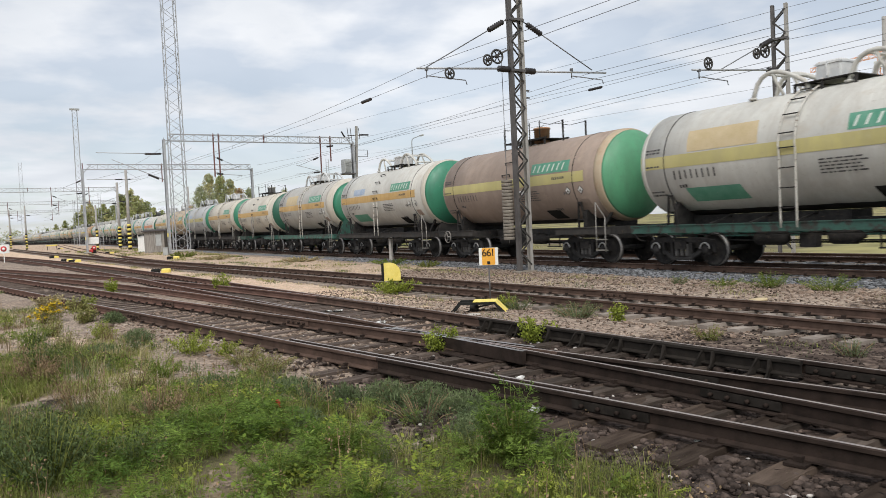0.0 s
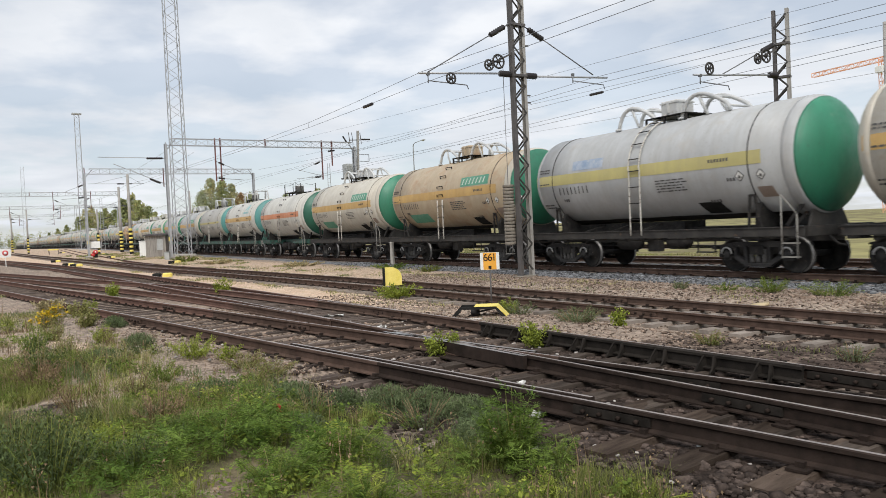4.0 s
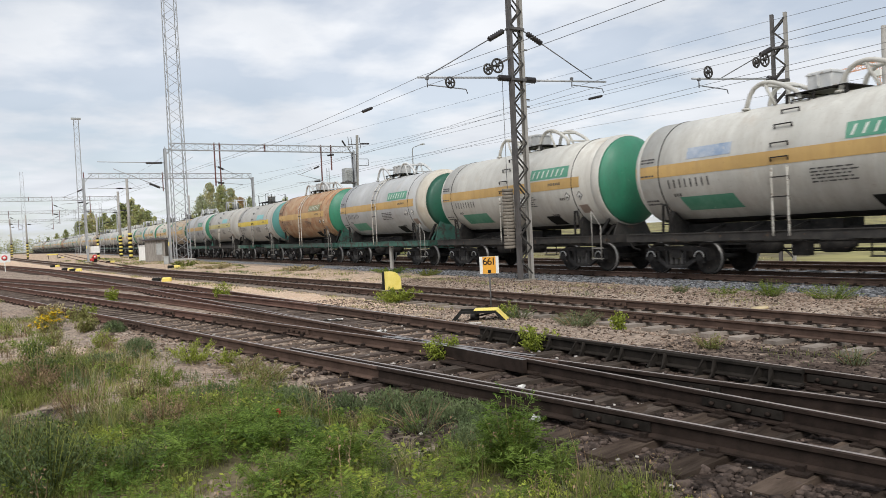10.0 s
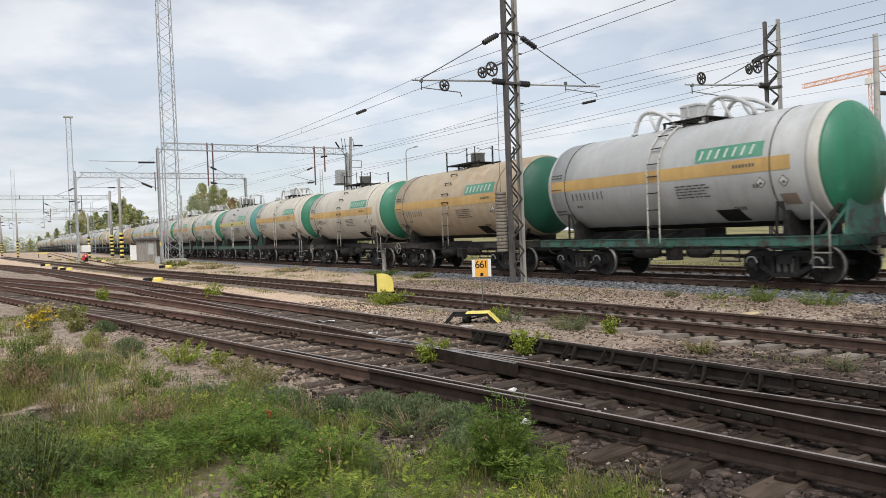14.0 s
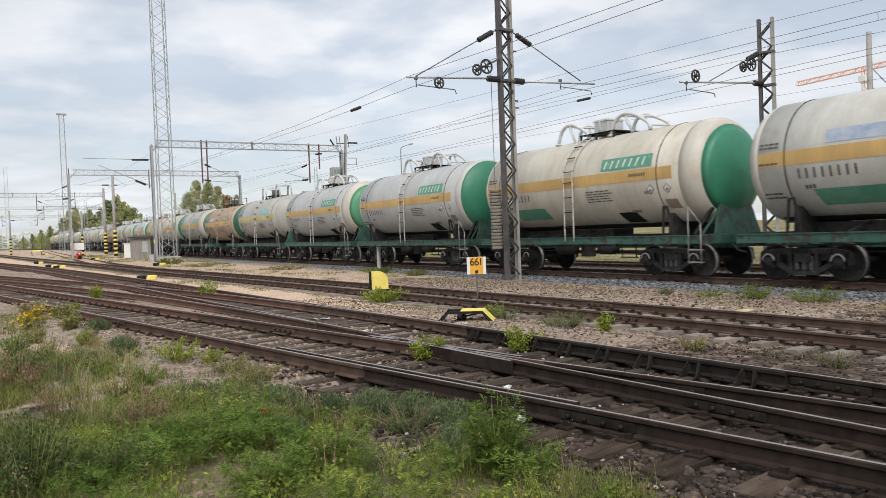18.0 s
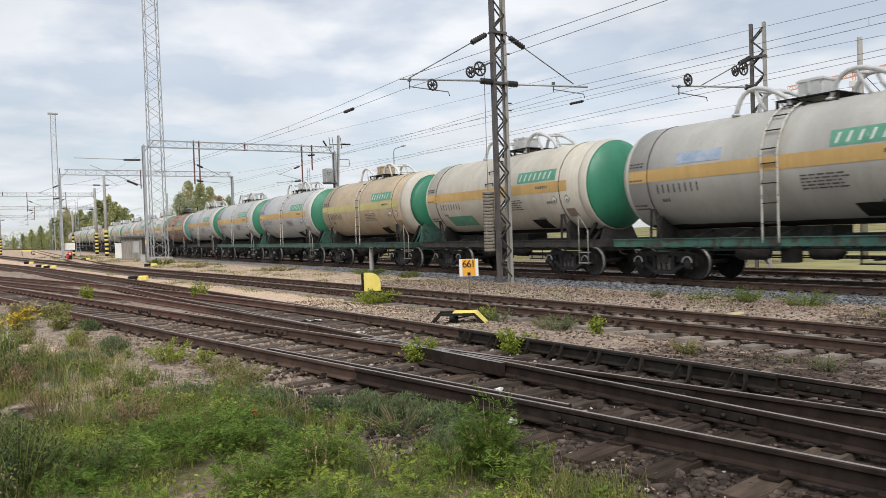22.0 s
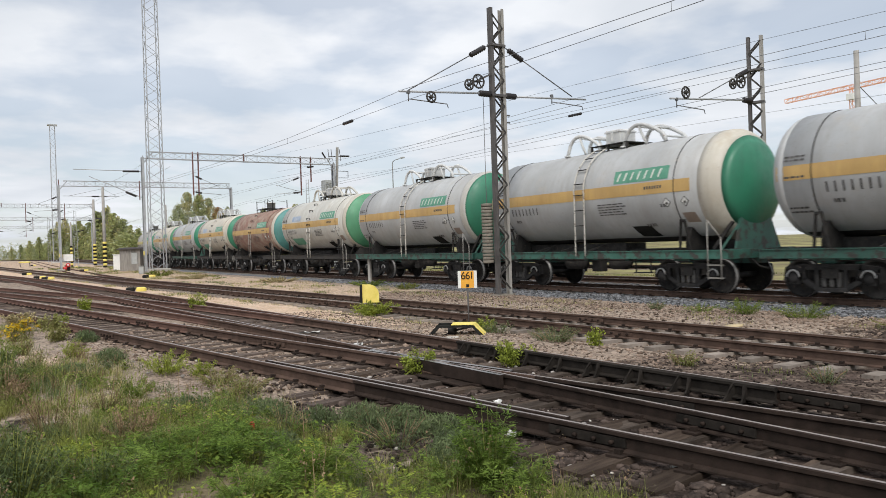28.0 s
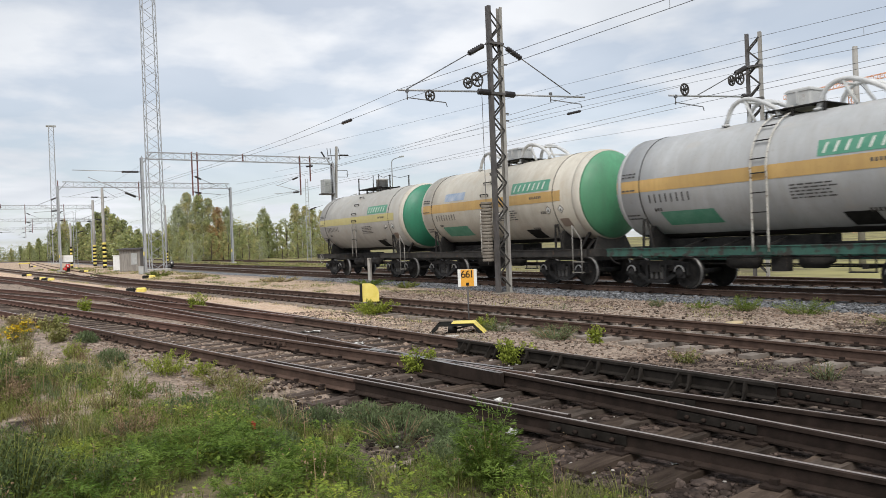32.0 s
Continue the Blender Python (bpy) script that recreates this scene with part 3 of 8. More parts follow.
def ground_material():
    m = bpy.data.materials.new("gravel_earth_and_turf")
    m.use_nodes = True
    nt = m.node_tree
    N, Lk = nt.nodes.new, nt.links.new
    b = nt.nodes["Principled BSDF"]
    co = N("ShaderNodeTexCoord")
    att = N("ShaderNodeAttribute")
    att.attribute_name = "zones"
    sep = N("ShaderNodeSeparateColor")
    Lk(att.outputs["Color"], sep.inputs[0])

    def tex(scale, detail=5):
        n = N("ShaderNodeTexNoise")
        n.inputs["Scale"].default_value, n.inputs["Detail"].default_value, n.inputs["Roughness"].default_value = scale, detail, 0.62
        Lk(co.outputs["Object"], n.inputs["Vector"])
        return n.outputs[0]

    def rng(src, lo, hi, a=0.0, z=1.0):
        r = N("ShaderNodeMapRange")
        for k, v in (("From Min", lo), ("From Max", hi), ("To Min", a), ("To Max", z)):
            r.inputs[k].default_value = v
        Lk(src, r.inputs[0])
        return r.outputs[0]

    def mx(fac, a, z):
        x = N("ShaderNodeMix")
        x.data_type = "RGBA"
        Lk(fac, x.inputs["Factor"])
        for sock, v in ((6, a), (7, z)):
            if isinstance(v, tuple):
                x.inputs[sock].default_value = (*v, 1)
            else:
                Lk(v, x.inputs[sock])
        return x.outputs[2]

    def times(a, fac):
        s = N("ShaderNodeVectorMath")
        s.operation = "SCALE"
        Lk(a, s.inputs[0])
        Lk(fac, s.inputs["Scale"])
        return s.outputs[0]

    def math2(op, a, z):
        n = N("ShaderNodeMath")
        n.operation = op
        for i, v in enumerate((a, z)):
            if isinstance(v, float):
                n.inputs[i].default_value = v
            else:
                Lk(v, n.inputs[i])
        return n.outputs[0]
    vor = N("ShaderNodeTexVoronoi")
    vor.inputs["Scale"].default_value, vor.inputs["Randomness"].default_value = 19.0, 1.0
    Lk(co.outputs["Object"], vor.inputs["Vector"])
    cell = N("ShaderNodeSeparateColor")
    Lk(vor.outputs["Color"], cell.inputs[0])
    tone = rng(cell.outputs[0], 0, 1, 0.55, 1.4)
    gravel = mx(rng(tex(0.5), 0.35, 0.65), (0.27, 0.205, 0.16), (0.35, 0.285, 0.228))
    gravel = times(gravel, tone)
    sand = mx(rng(tex(2.0), 0.35, 0.65), (0.56, 0.40, 0.285), (0.64, 0.495, 0.37))
    sand = times(sand, rng(cell.outputs[2], 0, 1, 0.72, 1.22))
    grey = times(mx(rng(tex(1.2), 0.35, 0.65), (0.13, 0.134, 0.142), (0.21, 0.216, 0.226)), rng(cell.outputs[1], 0, 1, 0.45, 1.5))
    # dark mix for the oiled track bed and the right-hand gravel
    dark_bed = times(mx(rng(tex(1.1), 0.38, 0.62), (0.04, 0.03, 0.025), (0.115, 0.084, 0.069)), tone)
    turf = mx(rng(tex(1.6), 0.35, 0.65), (0.085, 0.08, 0.042), (0.19, 0.155, 0.095))
    spot = N("ShaderNodeSeparateXYZ")
    Lk(co.outputs["Object"], spot.inputs[0])
    meadow = math2("MULTIPLY", rng(tex(0.09, 4), 0.42, 0.6), rng(spot.outputs["Y"], 18.0, 26.0))
    turf = mx(meadow, turf, (0.31, 0.285, 0.125))
    wob = rng(tex(3.5), 0.25, 0.75, -0.35, 0.35)

    def mask(ch):
        return rng(math2("ADD", sep.outputs[ch], wob), 0.35, 0.65)
    col = mx(rng(math2("ADD", att.outputs["Alpha"], wob), 0.35, 0.65), gravel, sand)
    col = mx(mask(1), col, grey)
    col = mx(mask(2), col, dark_bed)
    col = mx(mask(0), col, turf)
    Lk(col, b.inputs["Base Color"])
    b.inputs["Roughness"].default_value = 0.95
    b.inputs["Specular IOR Level"].default_value = 0.08
    bp = N("ShaderNodeBump")
    bp.inputs["Distance"].default_value = 0.03
    Lk(rng(spot.outputs["Y"], 18.0, 27.0, 0.75, 0.0), bp.inputs["Strength"])
    hgt = math2("ADD", rng(vor.outputs["Distance"], 0, 0.6, 1.0, 0.0), math2("MULTIPLY", tex(40), 0.5))
    Lk(hgt, bp.inputs["Height"])
    Lk(bp.outputs[0], b.inputs["Normal"])
    return m


def build_ground():
    xs = graded(-2600, 2600, -34, 4, 0.22)
    ys = graded(-2600, 2600, -2, 26, 0.2)
    nx, ny = len(xs), len(ys)
    v = [(x, y, ground_z(x, y)) for x in xs for y in ys]
    f = [(i * ny + j, (i + 1) * ny + j, (i + 1) * ny + j + 1, i * ny + j + 1) for i in range(nx - 1) for j in range(ny - 1)]
    me = bpy.data.meshes.new("ground")
    me.from_pydata(v, [], f)
    me.materials.append(ground_material())
    me.polygons.foreach_set("use_smooth", [True] * len(f))
    a = me.color_attributes.new("zones", "FLOAT_COLOR", "POINT")
    cols = []
    for x, y, _ in v:
        r = grass_amount(x, y)
        g = bl = sand = 0.0
        ty = train_y(x)
        if ty - 2.3 < y < ty + 6.8:
            g = 1.0
        if ty + 6.8 < y:
            r = 0.95 if y > ty + 8 else 0.6
        if y < -14 or x > 60 or x < -700:
            r = 1.0
        lim = min(p_y(x), q_y(x)) - 1.9
        if lim < y < q_y(x) + 1.35 and x > -120:
            bl = (0.95 if y < q_y(x) + 0.9 else 0.45) * ((0.5 if min(abs(y - p_y(x)), abs(y - q_y(x))) < 0.9 else 0.34) if x < -10 else 0.9)
        if x < -7 and y < min(p_y(x), q_y(x)) - 0.9:
            bl = min(bl, 0.36)
        if abs(y - c_y(x)) < 1.5 and x > -60:
            bl = max(bl, 0.38 if x < -9 else 0.5)
        # gravel beside the sidings darkens towards its right end
        if x > -8 and q_y(x) + 1.2 < y < c_y(x) + 3.4:
            bl = max(bl, 0.5 + 0.16 * min(1.0, (x + 8) / 2))
        if x < -8 and q_y(x) + 1.2 < y < c_y(x) - 0.6:
            sand = min(1.0, (-8 - x) / 16)
        if x < -9 and y < lim - 0.4:
            sand = 0.4
        if x < -26 and c_y(x) + 1.2 < y < ty - 3.0:
            r = max(r, 0.36)
            sand = 0.6
        if -20 < x < -4 and y < 4 and bare_spot(x, y):
            r, bl = 0.0, 0.62 if x > -10 else 0.0
        cols += [r, g, bl, sand]
    a.data.foreach_set("color", cols)
    ob = new("ground", me)
    tagged(ob, "yard ground of brown gravel, sandy earth, grey ballast and rough turf", "ground", kind="structure")


build_ground()

# ---- tracks ----
RAIL = [(-0.017, 0.0), (0.017, 0.0), (0.036, -0.006), (0.036, -0.035), (0.010, -0.05), (0.010, -0.135), (0.07, -0.15), (0.07, -0.165), (-0.07, -0.165), (-0.07, -0.15),
        (-0.010, -0.135), (-0.010, -0.05), (-0.036, -0.035), (-0.036, -0.006)]
RAIL_MI = [1] + [0] * 13


def line_pts(fy, x0, x1, off=0.0, dz=0.0, step=1.0):
    n = max(2, int(abs(x1 - x0) / step))
    out = []
    for i in range(n + 1):
        x = x0 + (x1 - x0) * i / n
        sl = (fy(x + 0.05) - fy(x - 0.05)) / 0.1
        k = math.sqrt(1 + sl * sl)
        out.append((x - sl / k * off, fy(x) + off / k, rail_z(x) + dz))
    return out


def sleeper_mesh(name, length, material, rough=0.012, w=0.12):
    s = Shape()
    n = 7
    rows = []
    rng = random.Random(name)
    for i in range(n):
        y = -length / 2 + length * i / (n - 1)
        j = [rng.uniform(-rough, rough) for _ in range(4)]
        rows.append([(-w + j[0], y, -0.16), (w + j[1], y, -0.16), (w - 0.012 + j[1], y, -0.006 + j[2] * 0.5), (-w + 0.012 + j[0], y, -0.006 + j[3] * 0.5)])
    s.add([p for r in rows for p in r], [(0, 1, 2, 3), tuple(reversed([4 * (n - 1) + k for k in range(4)]))] + [
        (4 * i + k, 4 * i + (k + 1) % 4, 4 * i + 4 + (k + 1) % 4, 4 * i + 4 + k) for i in range(n - 1) for k in range(4)])
    return s.mesh(name, material)


SLEEPERS = {"timber": [sleeper_mesh("sleeper", 2.7, M_TIMBER) for _ in range(2)], "brown": [sleeper_mesh("sleeper", 2.75, M_TIMBERBROWN)],
            "long": [sleeper_mesh("sleeper", 4.3, M_TIMBERBROWN)], "concrete": [sleeper_mesh("sleeper", 2.6, M_SLEEPERCONC, 0.004)], "dry": [sleeper_mesh("sleeper", 2.75, M_TIMBERDRY, 0.012, 0.105)]}


def chair_shape(s, x, y, z, ang):
    """A rail's base plate with its two clips."""
    c, n = math.cos(ang), math.sin(ang)

    def put(x0, x1, y0, y1, z0, z1):
        o = len(s.v)
        s.box(x0, x1, y0, y1, z0, z1)
        for i in range(o, len(s.v)):
            a, b, h = s.v[i]
            s.v[i] = (x + a * c - b * n, y + a * n + b * c, z + h)
    put(-0.075, 0.075, -0.16, 0.16, -0.182, -0.164)
    for sg in (-1, 1):
        put(-0.03, 0.03, sg * 0.055 if sg > 0 else -0.105, 0.105 if sg > 0 else -0.055, -0.164, -0.125)


def track(name, fy, x0, x1, dz, style, label, heads, near=(-30, 2), gap=0.62, detail=True, gauge=0.762):
    """One railway track: two rails, sleepers one by one, plates and clips."""
    t = thing(name, pose(0, 0, 0), label, "railway track", kind="structure")
    for off in (-gauge, gauge):
        # rail sides go from pale red-brown far off to dark near the crossing
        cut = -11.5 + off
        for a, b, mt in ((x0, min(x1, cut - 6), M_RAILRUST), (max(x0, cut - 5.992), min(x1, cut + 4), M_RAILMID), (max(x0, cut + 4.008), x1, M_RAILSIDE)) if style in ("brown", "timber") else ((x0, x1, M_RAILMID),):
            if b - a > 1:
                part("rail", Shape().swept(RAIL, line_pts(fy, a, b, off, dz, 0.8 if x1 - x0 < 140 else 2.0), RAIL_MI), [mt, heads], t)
    rng = random.Random(name)
    x = x0 + 0.3
    far = Shape()
    plates = Shape()
    kinds = SLEEPERS[style]
    while x < x1:
        sl = (fy(x + 0.05) - fy(x - 0.05)) / 0.1
        a = math.atan(sl)
        if near[0] < x < near[1]:
            part("sleeper", rng.choice(kinds if x > -8.5 + rng.uniform(-2, 2) or style == "concrete" else SLEEPERS["dry"]), None, t, at=pose(x, fy(x) + rng.uniform(-0.06, 0.06), rail_z(x) + dz - 0.178 + rng.uniform(-0.012, 0.004), 0, 0, math.degrees(a) + rng.uniform(-1.5, 1.5)))
            if detail:
                for off in (-gauge, gauge):
                    chair_shape(plates, x - math.sin(a) * off, fy(x) + math.cos(a) * off, rail_z(x) + dz, a)
        elif x > -230:
            o = len(far.v)
            far.box(-0.12, 0.12, -1.32, 1.32, -0.3, -0.184)
            c, n = math.cos(a), math.sin(a)
            for i in range(o, len(far.v)):
                u, w, h = far.v[i]
                far.v[i] = (x + u * c - w * n, fy(x) + u * n + w * c, rail_z(x) + dz + h)
        x += gap + rng.uniform(-0.03, 0.03)
    if far.v:
        tagged(part("far_sleepers", far, M_SLEEPERCONC if style == "concrete" else M_TIMBERDRY, t), kind="stuff")
    if plates.v:
        tagged(part("rail_fastenings", plates, M_RAILSIDE, t), kind="stuff")
    return t


track("track_1", p_y, -70, 14, 0.0, "brown", "worn siding track with dark timber sleepers and rusty rails", M_RAILDULL, (-34, 3))
track("track_2", q_y, -150, 14, 0.0, "timber", "oil-stained turnout track with dark timber sleepers", M_RAILDULL, (-40, 3))
track("track_3", s_y, -95, -13, 0.002, "timber", "diverging siding track with dark timber sleepers", M_RAILDULL, (-34, -31), detail=False)
track("track_4", c_y, -190, 25, -0.1, "concrete", "siding track with rusty rails on pale concrete sleepers", M_RAILDULL, (-45, 3))
track("track_5", e_y, -230, -42, -0.08, "timber", "dark siding track curving away to the yard", M_RAILDULL, (-44, -42), detail=False)
track("track_6", train_y, -640, 60, 0.0, "concrete", "main line track on grey ballast with polished rails", M_RAILTOP, (-60, 6))
track("track_7", lambda x: train_y(x) + 4.45, -640, 60, 0.0, "concrete", "second main line track on grey ballast", M_RAILTOP, (-20, 4))
track("track_8", lambda x: train_y(x) + 15.0, -400, -30, 0.0, "concrete", "distant siding track in the grass", M_RAILDULL, (-31, -30), detail=False)

# ---- the tank wagons ----
PITCH, TANK_R, TANK_Z = 12.02, 1.575, 3.06
TRAIN_T = [0, 1, 2, 3, 6, 7, 8, 9, 10, 11, 12, 13, 14, 17, 18, 19, 20, 21, 22, 23, 24, 25, 28, 29, 30, 31, 32]
TRAIN_S = [-576.43, -559.69, -543.07, -526.38, -475.92, -458.99, -442.04, -425.22, -408.38, -391.35, -374.23, -357.28, -340.19, -288.71, -271.61,
           -254.54, -237.49, -220.56, -203.67, -186.82, -169.85, -152.89, -102.34, -85.71, -69.2, -52.4, -35.61]


def tank_r(x):
    d = abs(x) - 4.8
    return TANK_R if d <= 0 else TANK_R * math.sqrt(max(0.0, 1 - (d / 0.74) ** 2))


def patch(s, x0, x1, z0, z1, side=-1, lift=0.005, slant=0.0, nx=None, mi=0):
    """A painted field on the tank's curved side."""
    nx = nx or max(1, int((x1 - x0) / 0.25))
    nz = 3 if z1 - z0 > 0.12 else 1
    v = []
    for i in range(nx + 1):
        for j in range(nz + 1):
            z = z0 + (z1 - z0) * j / nz
            x = x0 + (x1 - x0) * i / nx + slant * (z - z0)
            r = tank_r(x) + lift
            v.append((x, side * math.sqrt(max(0.0, r * r - (z - TANK_Z) ** 2)), z))
    k = nz + 1
    s.add(v, [(i * k + j, (i + 1) * k + j, (i + 1) * k + j + 1, i * k + j + 1) for i in range(nx) for j in range(nz)], True, mi)


def field(x0, x1, z0, z1, slant=0.0, side=-1):
    s = Shape()
    patch(s, x0, x1, z0, z1, side, 0.006, slant)
    return s


MESH = {}
RUNGS = []


def keep(name, shape, mats, key=None):
    MESH[key or name] = shape.mesh(name, mats)


def build_wagon_meshes():
    c = (0, 0, TANK_Z)
    ell = [4.8 + 0.74 * math.sin(a) for a in np.linspace(0, math.pi / 2, 9)]
    keep("rear_head", Shape().turned([(-x, tank_r(x)) for x in ell[:-1]][::-1] and [(-5.54, 0.0)] + [(-x, tank_r(x)) for x in ell[:-1][::-1]], "x", c, 48), PAINT["white"])
    for key, x0, x1, f in (("narrow", 4.72, 5.03, 0.08), ("frameless", 4.72, 5.03, 0.2), ("long", 4.72, 5.03, 0.27), ("wide", 4.58, 5.19, 0.08)):
        mid = [x for x in (4.8, 4.9, 4.97, 5.03, 5.09, 5.14) if x0 + 0.02 < x < x1 - 0.02]
        keep("tank_shell", Shape().turned([(x, TANK_R) for x in (-4.8, -3, -1, 1, 3, x0 + f)], "x", c, 48), PAINT["white"], "shell_" + key)
        keep("painted_ring", Shape().turned([(x + f, tank_r(x)) for x in [x0] + mid + [x1]], "x", c, 48), PAINT["cream"], "ring_" + key)
        keep("front_head", Shape().turned([(x + f, tank_r(x)) for x in [x1] + [e for e in ell if e > x1 + 0.03][:-1]] + [(5.54 + f, 0.0)], "x", c, 48), PAINT["green"], "head_" + key)
    keep("stripe", field(-5.0, 4.42, 2.9, 3.26), PAINT["ochre"])
    keep("stripe", field(-5.0, 4.42, 2.9, 3.26, 0, 1), PAINT["ochre"], "far_stripe")
    keep("stripe", field(-5.0, 4.42, 2.99, 3.17), PAINT["ochre"], "thin_stripe")
    keep("hold_down_strap", Shape().turned([(-0.014, TANK_R + 0.001), (-0.014, TANK_R + 0.012), (0.014, TANK_R + 0.012), (0.014, TANK_R + 0.001)], "x", c, 48), M_BLACK)
    keep("name_panel", field(1.5, 3.65, 3.31, 3.7), M_SIGNGREEN)
    s = Shape()
    patch(s, 0.0, 0.07, 3.38, 3.63, -1, 0.011, 0.32, nx=1)
    keep("name_bar", s, M_WHITEBAR)
    keep("lower_panel", field(-3.3, -1.45, 1.88, 2.28, -0.35), M_SIGNGREEN)
    keep("blue_panel", field(-3.0, -1.5, 3.34, 3.66), M_BLUEPANEL)
    keep("tan_panel", field(-3.2, -0.9, 3.3, 3.9, -0.1), M_TANPANEL)
    keep("turquoise_panel", field(1.1, 3.0, 3.34, 3.68), M_TEALPANEL)
    s = Shape()
    patch(s, 2.02, 2.24, 3.78, 4.22, -1, 0.006, 0.75, nx=2)
    patch(s, 2.72, 2.98, 3.78, 4.22, -1, 0.006, -0.1, nx=2)
    for k in range(4):
        patch(s, 2.3 + 0.08 * k, 2.74, 3.8 + 0.11 * k, 3.86 + 0.11 * k, -1, 0.006, nx=1)
    for k in range(12):
        patch(s, 1.65 + 0.13 * k, 1.73 + 0.13 * k, 3.52, 3.66, -1, 0.006, nx=1)
    keep("emblem", s, M_TEALPANEL)
    s = Shape()
    patch(s, 0.0, 0.05, 2.55, 2.8, -1, 0.012, nx=1)
    keep("fleet_number_bar", s, M_DARKBAR)
    s = Shape()
    rng = random.Random(5)
    for z in (2.68, 2.6, 2.52, 2.44, 2.36):
        x = 0.75
        while x < 1.75:
            w = rng.uniform(0.06, 0.22)
            patch(s, x, x + w, z, z + 0.035, -1, 0.012, nx=1)
            x += w + 0.04
    for z in (3.45, 3.36, 2.95, 2.2, 2.1):
        x = -4.75
        while x < -4.3:
            w = rng.uniform(0.05, 0.14)
            patch(s, x, x + w, z, z + 0.045, -1, 0.012, nx=1)
            x += w + 0.03
    for x0, x1, z in ((2.75, 3.4, 3.05), (3.3, 3.55, 2.5), (-3.6, -3.3, 2.3), (2.5, 2.9, 1.95)):
        x = x0
        while x < x1:
            patch(s, x, x + 0.06, z, z + 0.09, -1, 0.012, nx=1)
            x += 0.1
    keep("stencil", s, M_DARKBAR)
    s = Shape()
    patch(s, 1.95, 2.72, 1.66, 1.98, -1, 0.008, -0.3)
    keep("black_plate", s, M_BLACKP)
    s = Shape()
    patch(s, 4.05, 4.5, 2.02, 2.3, -1, 0.008, -0.2)
    keep("primer_patch", s, PAINT["brown"])
    for x0, nm in ((3.55, "hazard_diamond"), (4.2, "rear_diamond")):
        s = Shape()
        for k, (d, lift) in enumerate(((0.15, 0.012), (0.12, 0.016))):
            v = []
            for dx, dz in ((0, -d), (d, 0), (0, d), (-d, 0)):
                z, r = 2.62 + dz, TANK_R + lift
                v.append((x0 + dx, -math.sqrt(r * r - (z - TANK_Z) ** 2), z))
            s.add(v, [(0, 1, 2, 3)], False, k)
        z, r = 2.6, TANK_R + 0.02
        s.add([(x0 + dx, -math.sqrt(r * r - (2.62 + dz - TANK_Z) ** 2), 2.62 + dz) for dx, dz in ((-0.05, -0.03), (0.0, -0.08), (0.05, -0.03), (0.0, 0.03))], [(0, 1, 2, 3)], False, 0)
        keep("hazard_diamond", s, [M_DARKBAR, M_WHITE], nm)
    # black underside with a ragged edge, wider under the domed ends
    s = Shape()
    rng = random.Random(9)
    nx, na, v = 34, 10, []
    for i in range(nx + 1):
        x = -5.36 + 10.72 * i / nx
        r = tank_r(x) + 0.005
        half = 0.43 + rng.uniform(-0.012, 0.012) + 0.35 * max(0.0, abs(x) - 4.7)
        for j in range(na + 1):
            a = -half + 2 * half * j / na
            v.append((x, r * math.sin(a), TANK_Z - r * math.cos(a)))
    s.add(v, [(i * (na + 1) + j, (i + 1) * (na + 1) + j, (i + 1) * (na + 1) + j + 1, i * (na + 1) + j + 1) for i in range(nx) for j in range(na)], True)
    keep("black_underside", s, M_BELLY)
    # ladder: two stiles that follow the tank, and rungs
    ups = [(-1.63, 1.08 + 0.25 * i) for i in range(9)] + [(-(TANK_R + 0.08) * math.cos(a), TANK_Z + (TANK_R + 0.08) * math.sin(a)) for a in np.linspace(0.08, 1.32, 9)]
    keep("ladder_stile", Shape().tube([(0, y, z) for y, z in ups[:8]], 0.026, 6), M_LADDER)
    keep("ladder_stile", Shape().tube([(0, y, z) for y, z in ups] + [(0, -0.42, 4.83)], 0.024, 6), M_LADDER, "long_stile")
    keep("ladder_rung", Shape().bar((-0.27, 0, 0), (0.24, 0, 0), 0.035, 0.03).bar((-0.255, 0, 0), (-0.255, 0.02, -0.1), 0.03, 0.03).bar((0.225, 0, 0), (0.225, 0.02, -0.1), 0.03, 0.03), M_BLACK)
    keep("ladder_rung", Shape().bar((-0.23, 0, 0), (0.2, 0, 0), 0.04, 0.028), M_BLACK, "plain_rung")
    dist = 0.0
    for (y0, z0), (y1, z1) in zip(ups, ups[1:]):
        dist += math.hypot(y1 - y0, z1 - z0)
        if dist > 0.29:
            dist = 0
            RUNGS.append((y1, z1))
    # tops
    s = Shape().box(0.0, 0.68, -0.37, 0.37, 4.74, 5.25, 0, 0.03).box(-0.02, 0.7, -0.39, 0.39, 5.16, 5.2)
    s.bar((0.33, -0.4, 4.85), (0.33, -0.4, 5.16), 0.08, 0.04)
    keep("hatch_hood", s, M_GREYPIPE)
    s = Shape().turned([(-0.2, 0.3), (0.34, 0.31), (0.34, 0.34), (0.39, 0.34), (0.42, 0.26), (0.42, 0)], "z", (0.3, 0, 4.85), 20)
    keep("round_hatch", s, M_GREYPIPE)
    s = Shape()
    s.box(-0.5, 1.2, -0.6, 0.6, 4.745, 4.765)
    for x in (-0.45, 0.3, 1.15):
        for y in (-0.55, 0.55):
            s.box(x - 0.03, x + 0.03, y - 0.03, y + 0.03, 4.45, 4.74)
    keep("walkway", s, M_BLACK)

    prof = [(0.0, 0.0), (0.04, 0.35), (0.08, 0.62), (0.15, 0.84), (0.25, 0.97), (0.36, 1.0), (0.48, 0.95), (0.62, 0.82), (0.78, 0.62), (0.92, 0.4), (0.98, 0.22), (1.0, 0.0)]
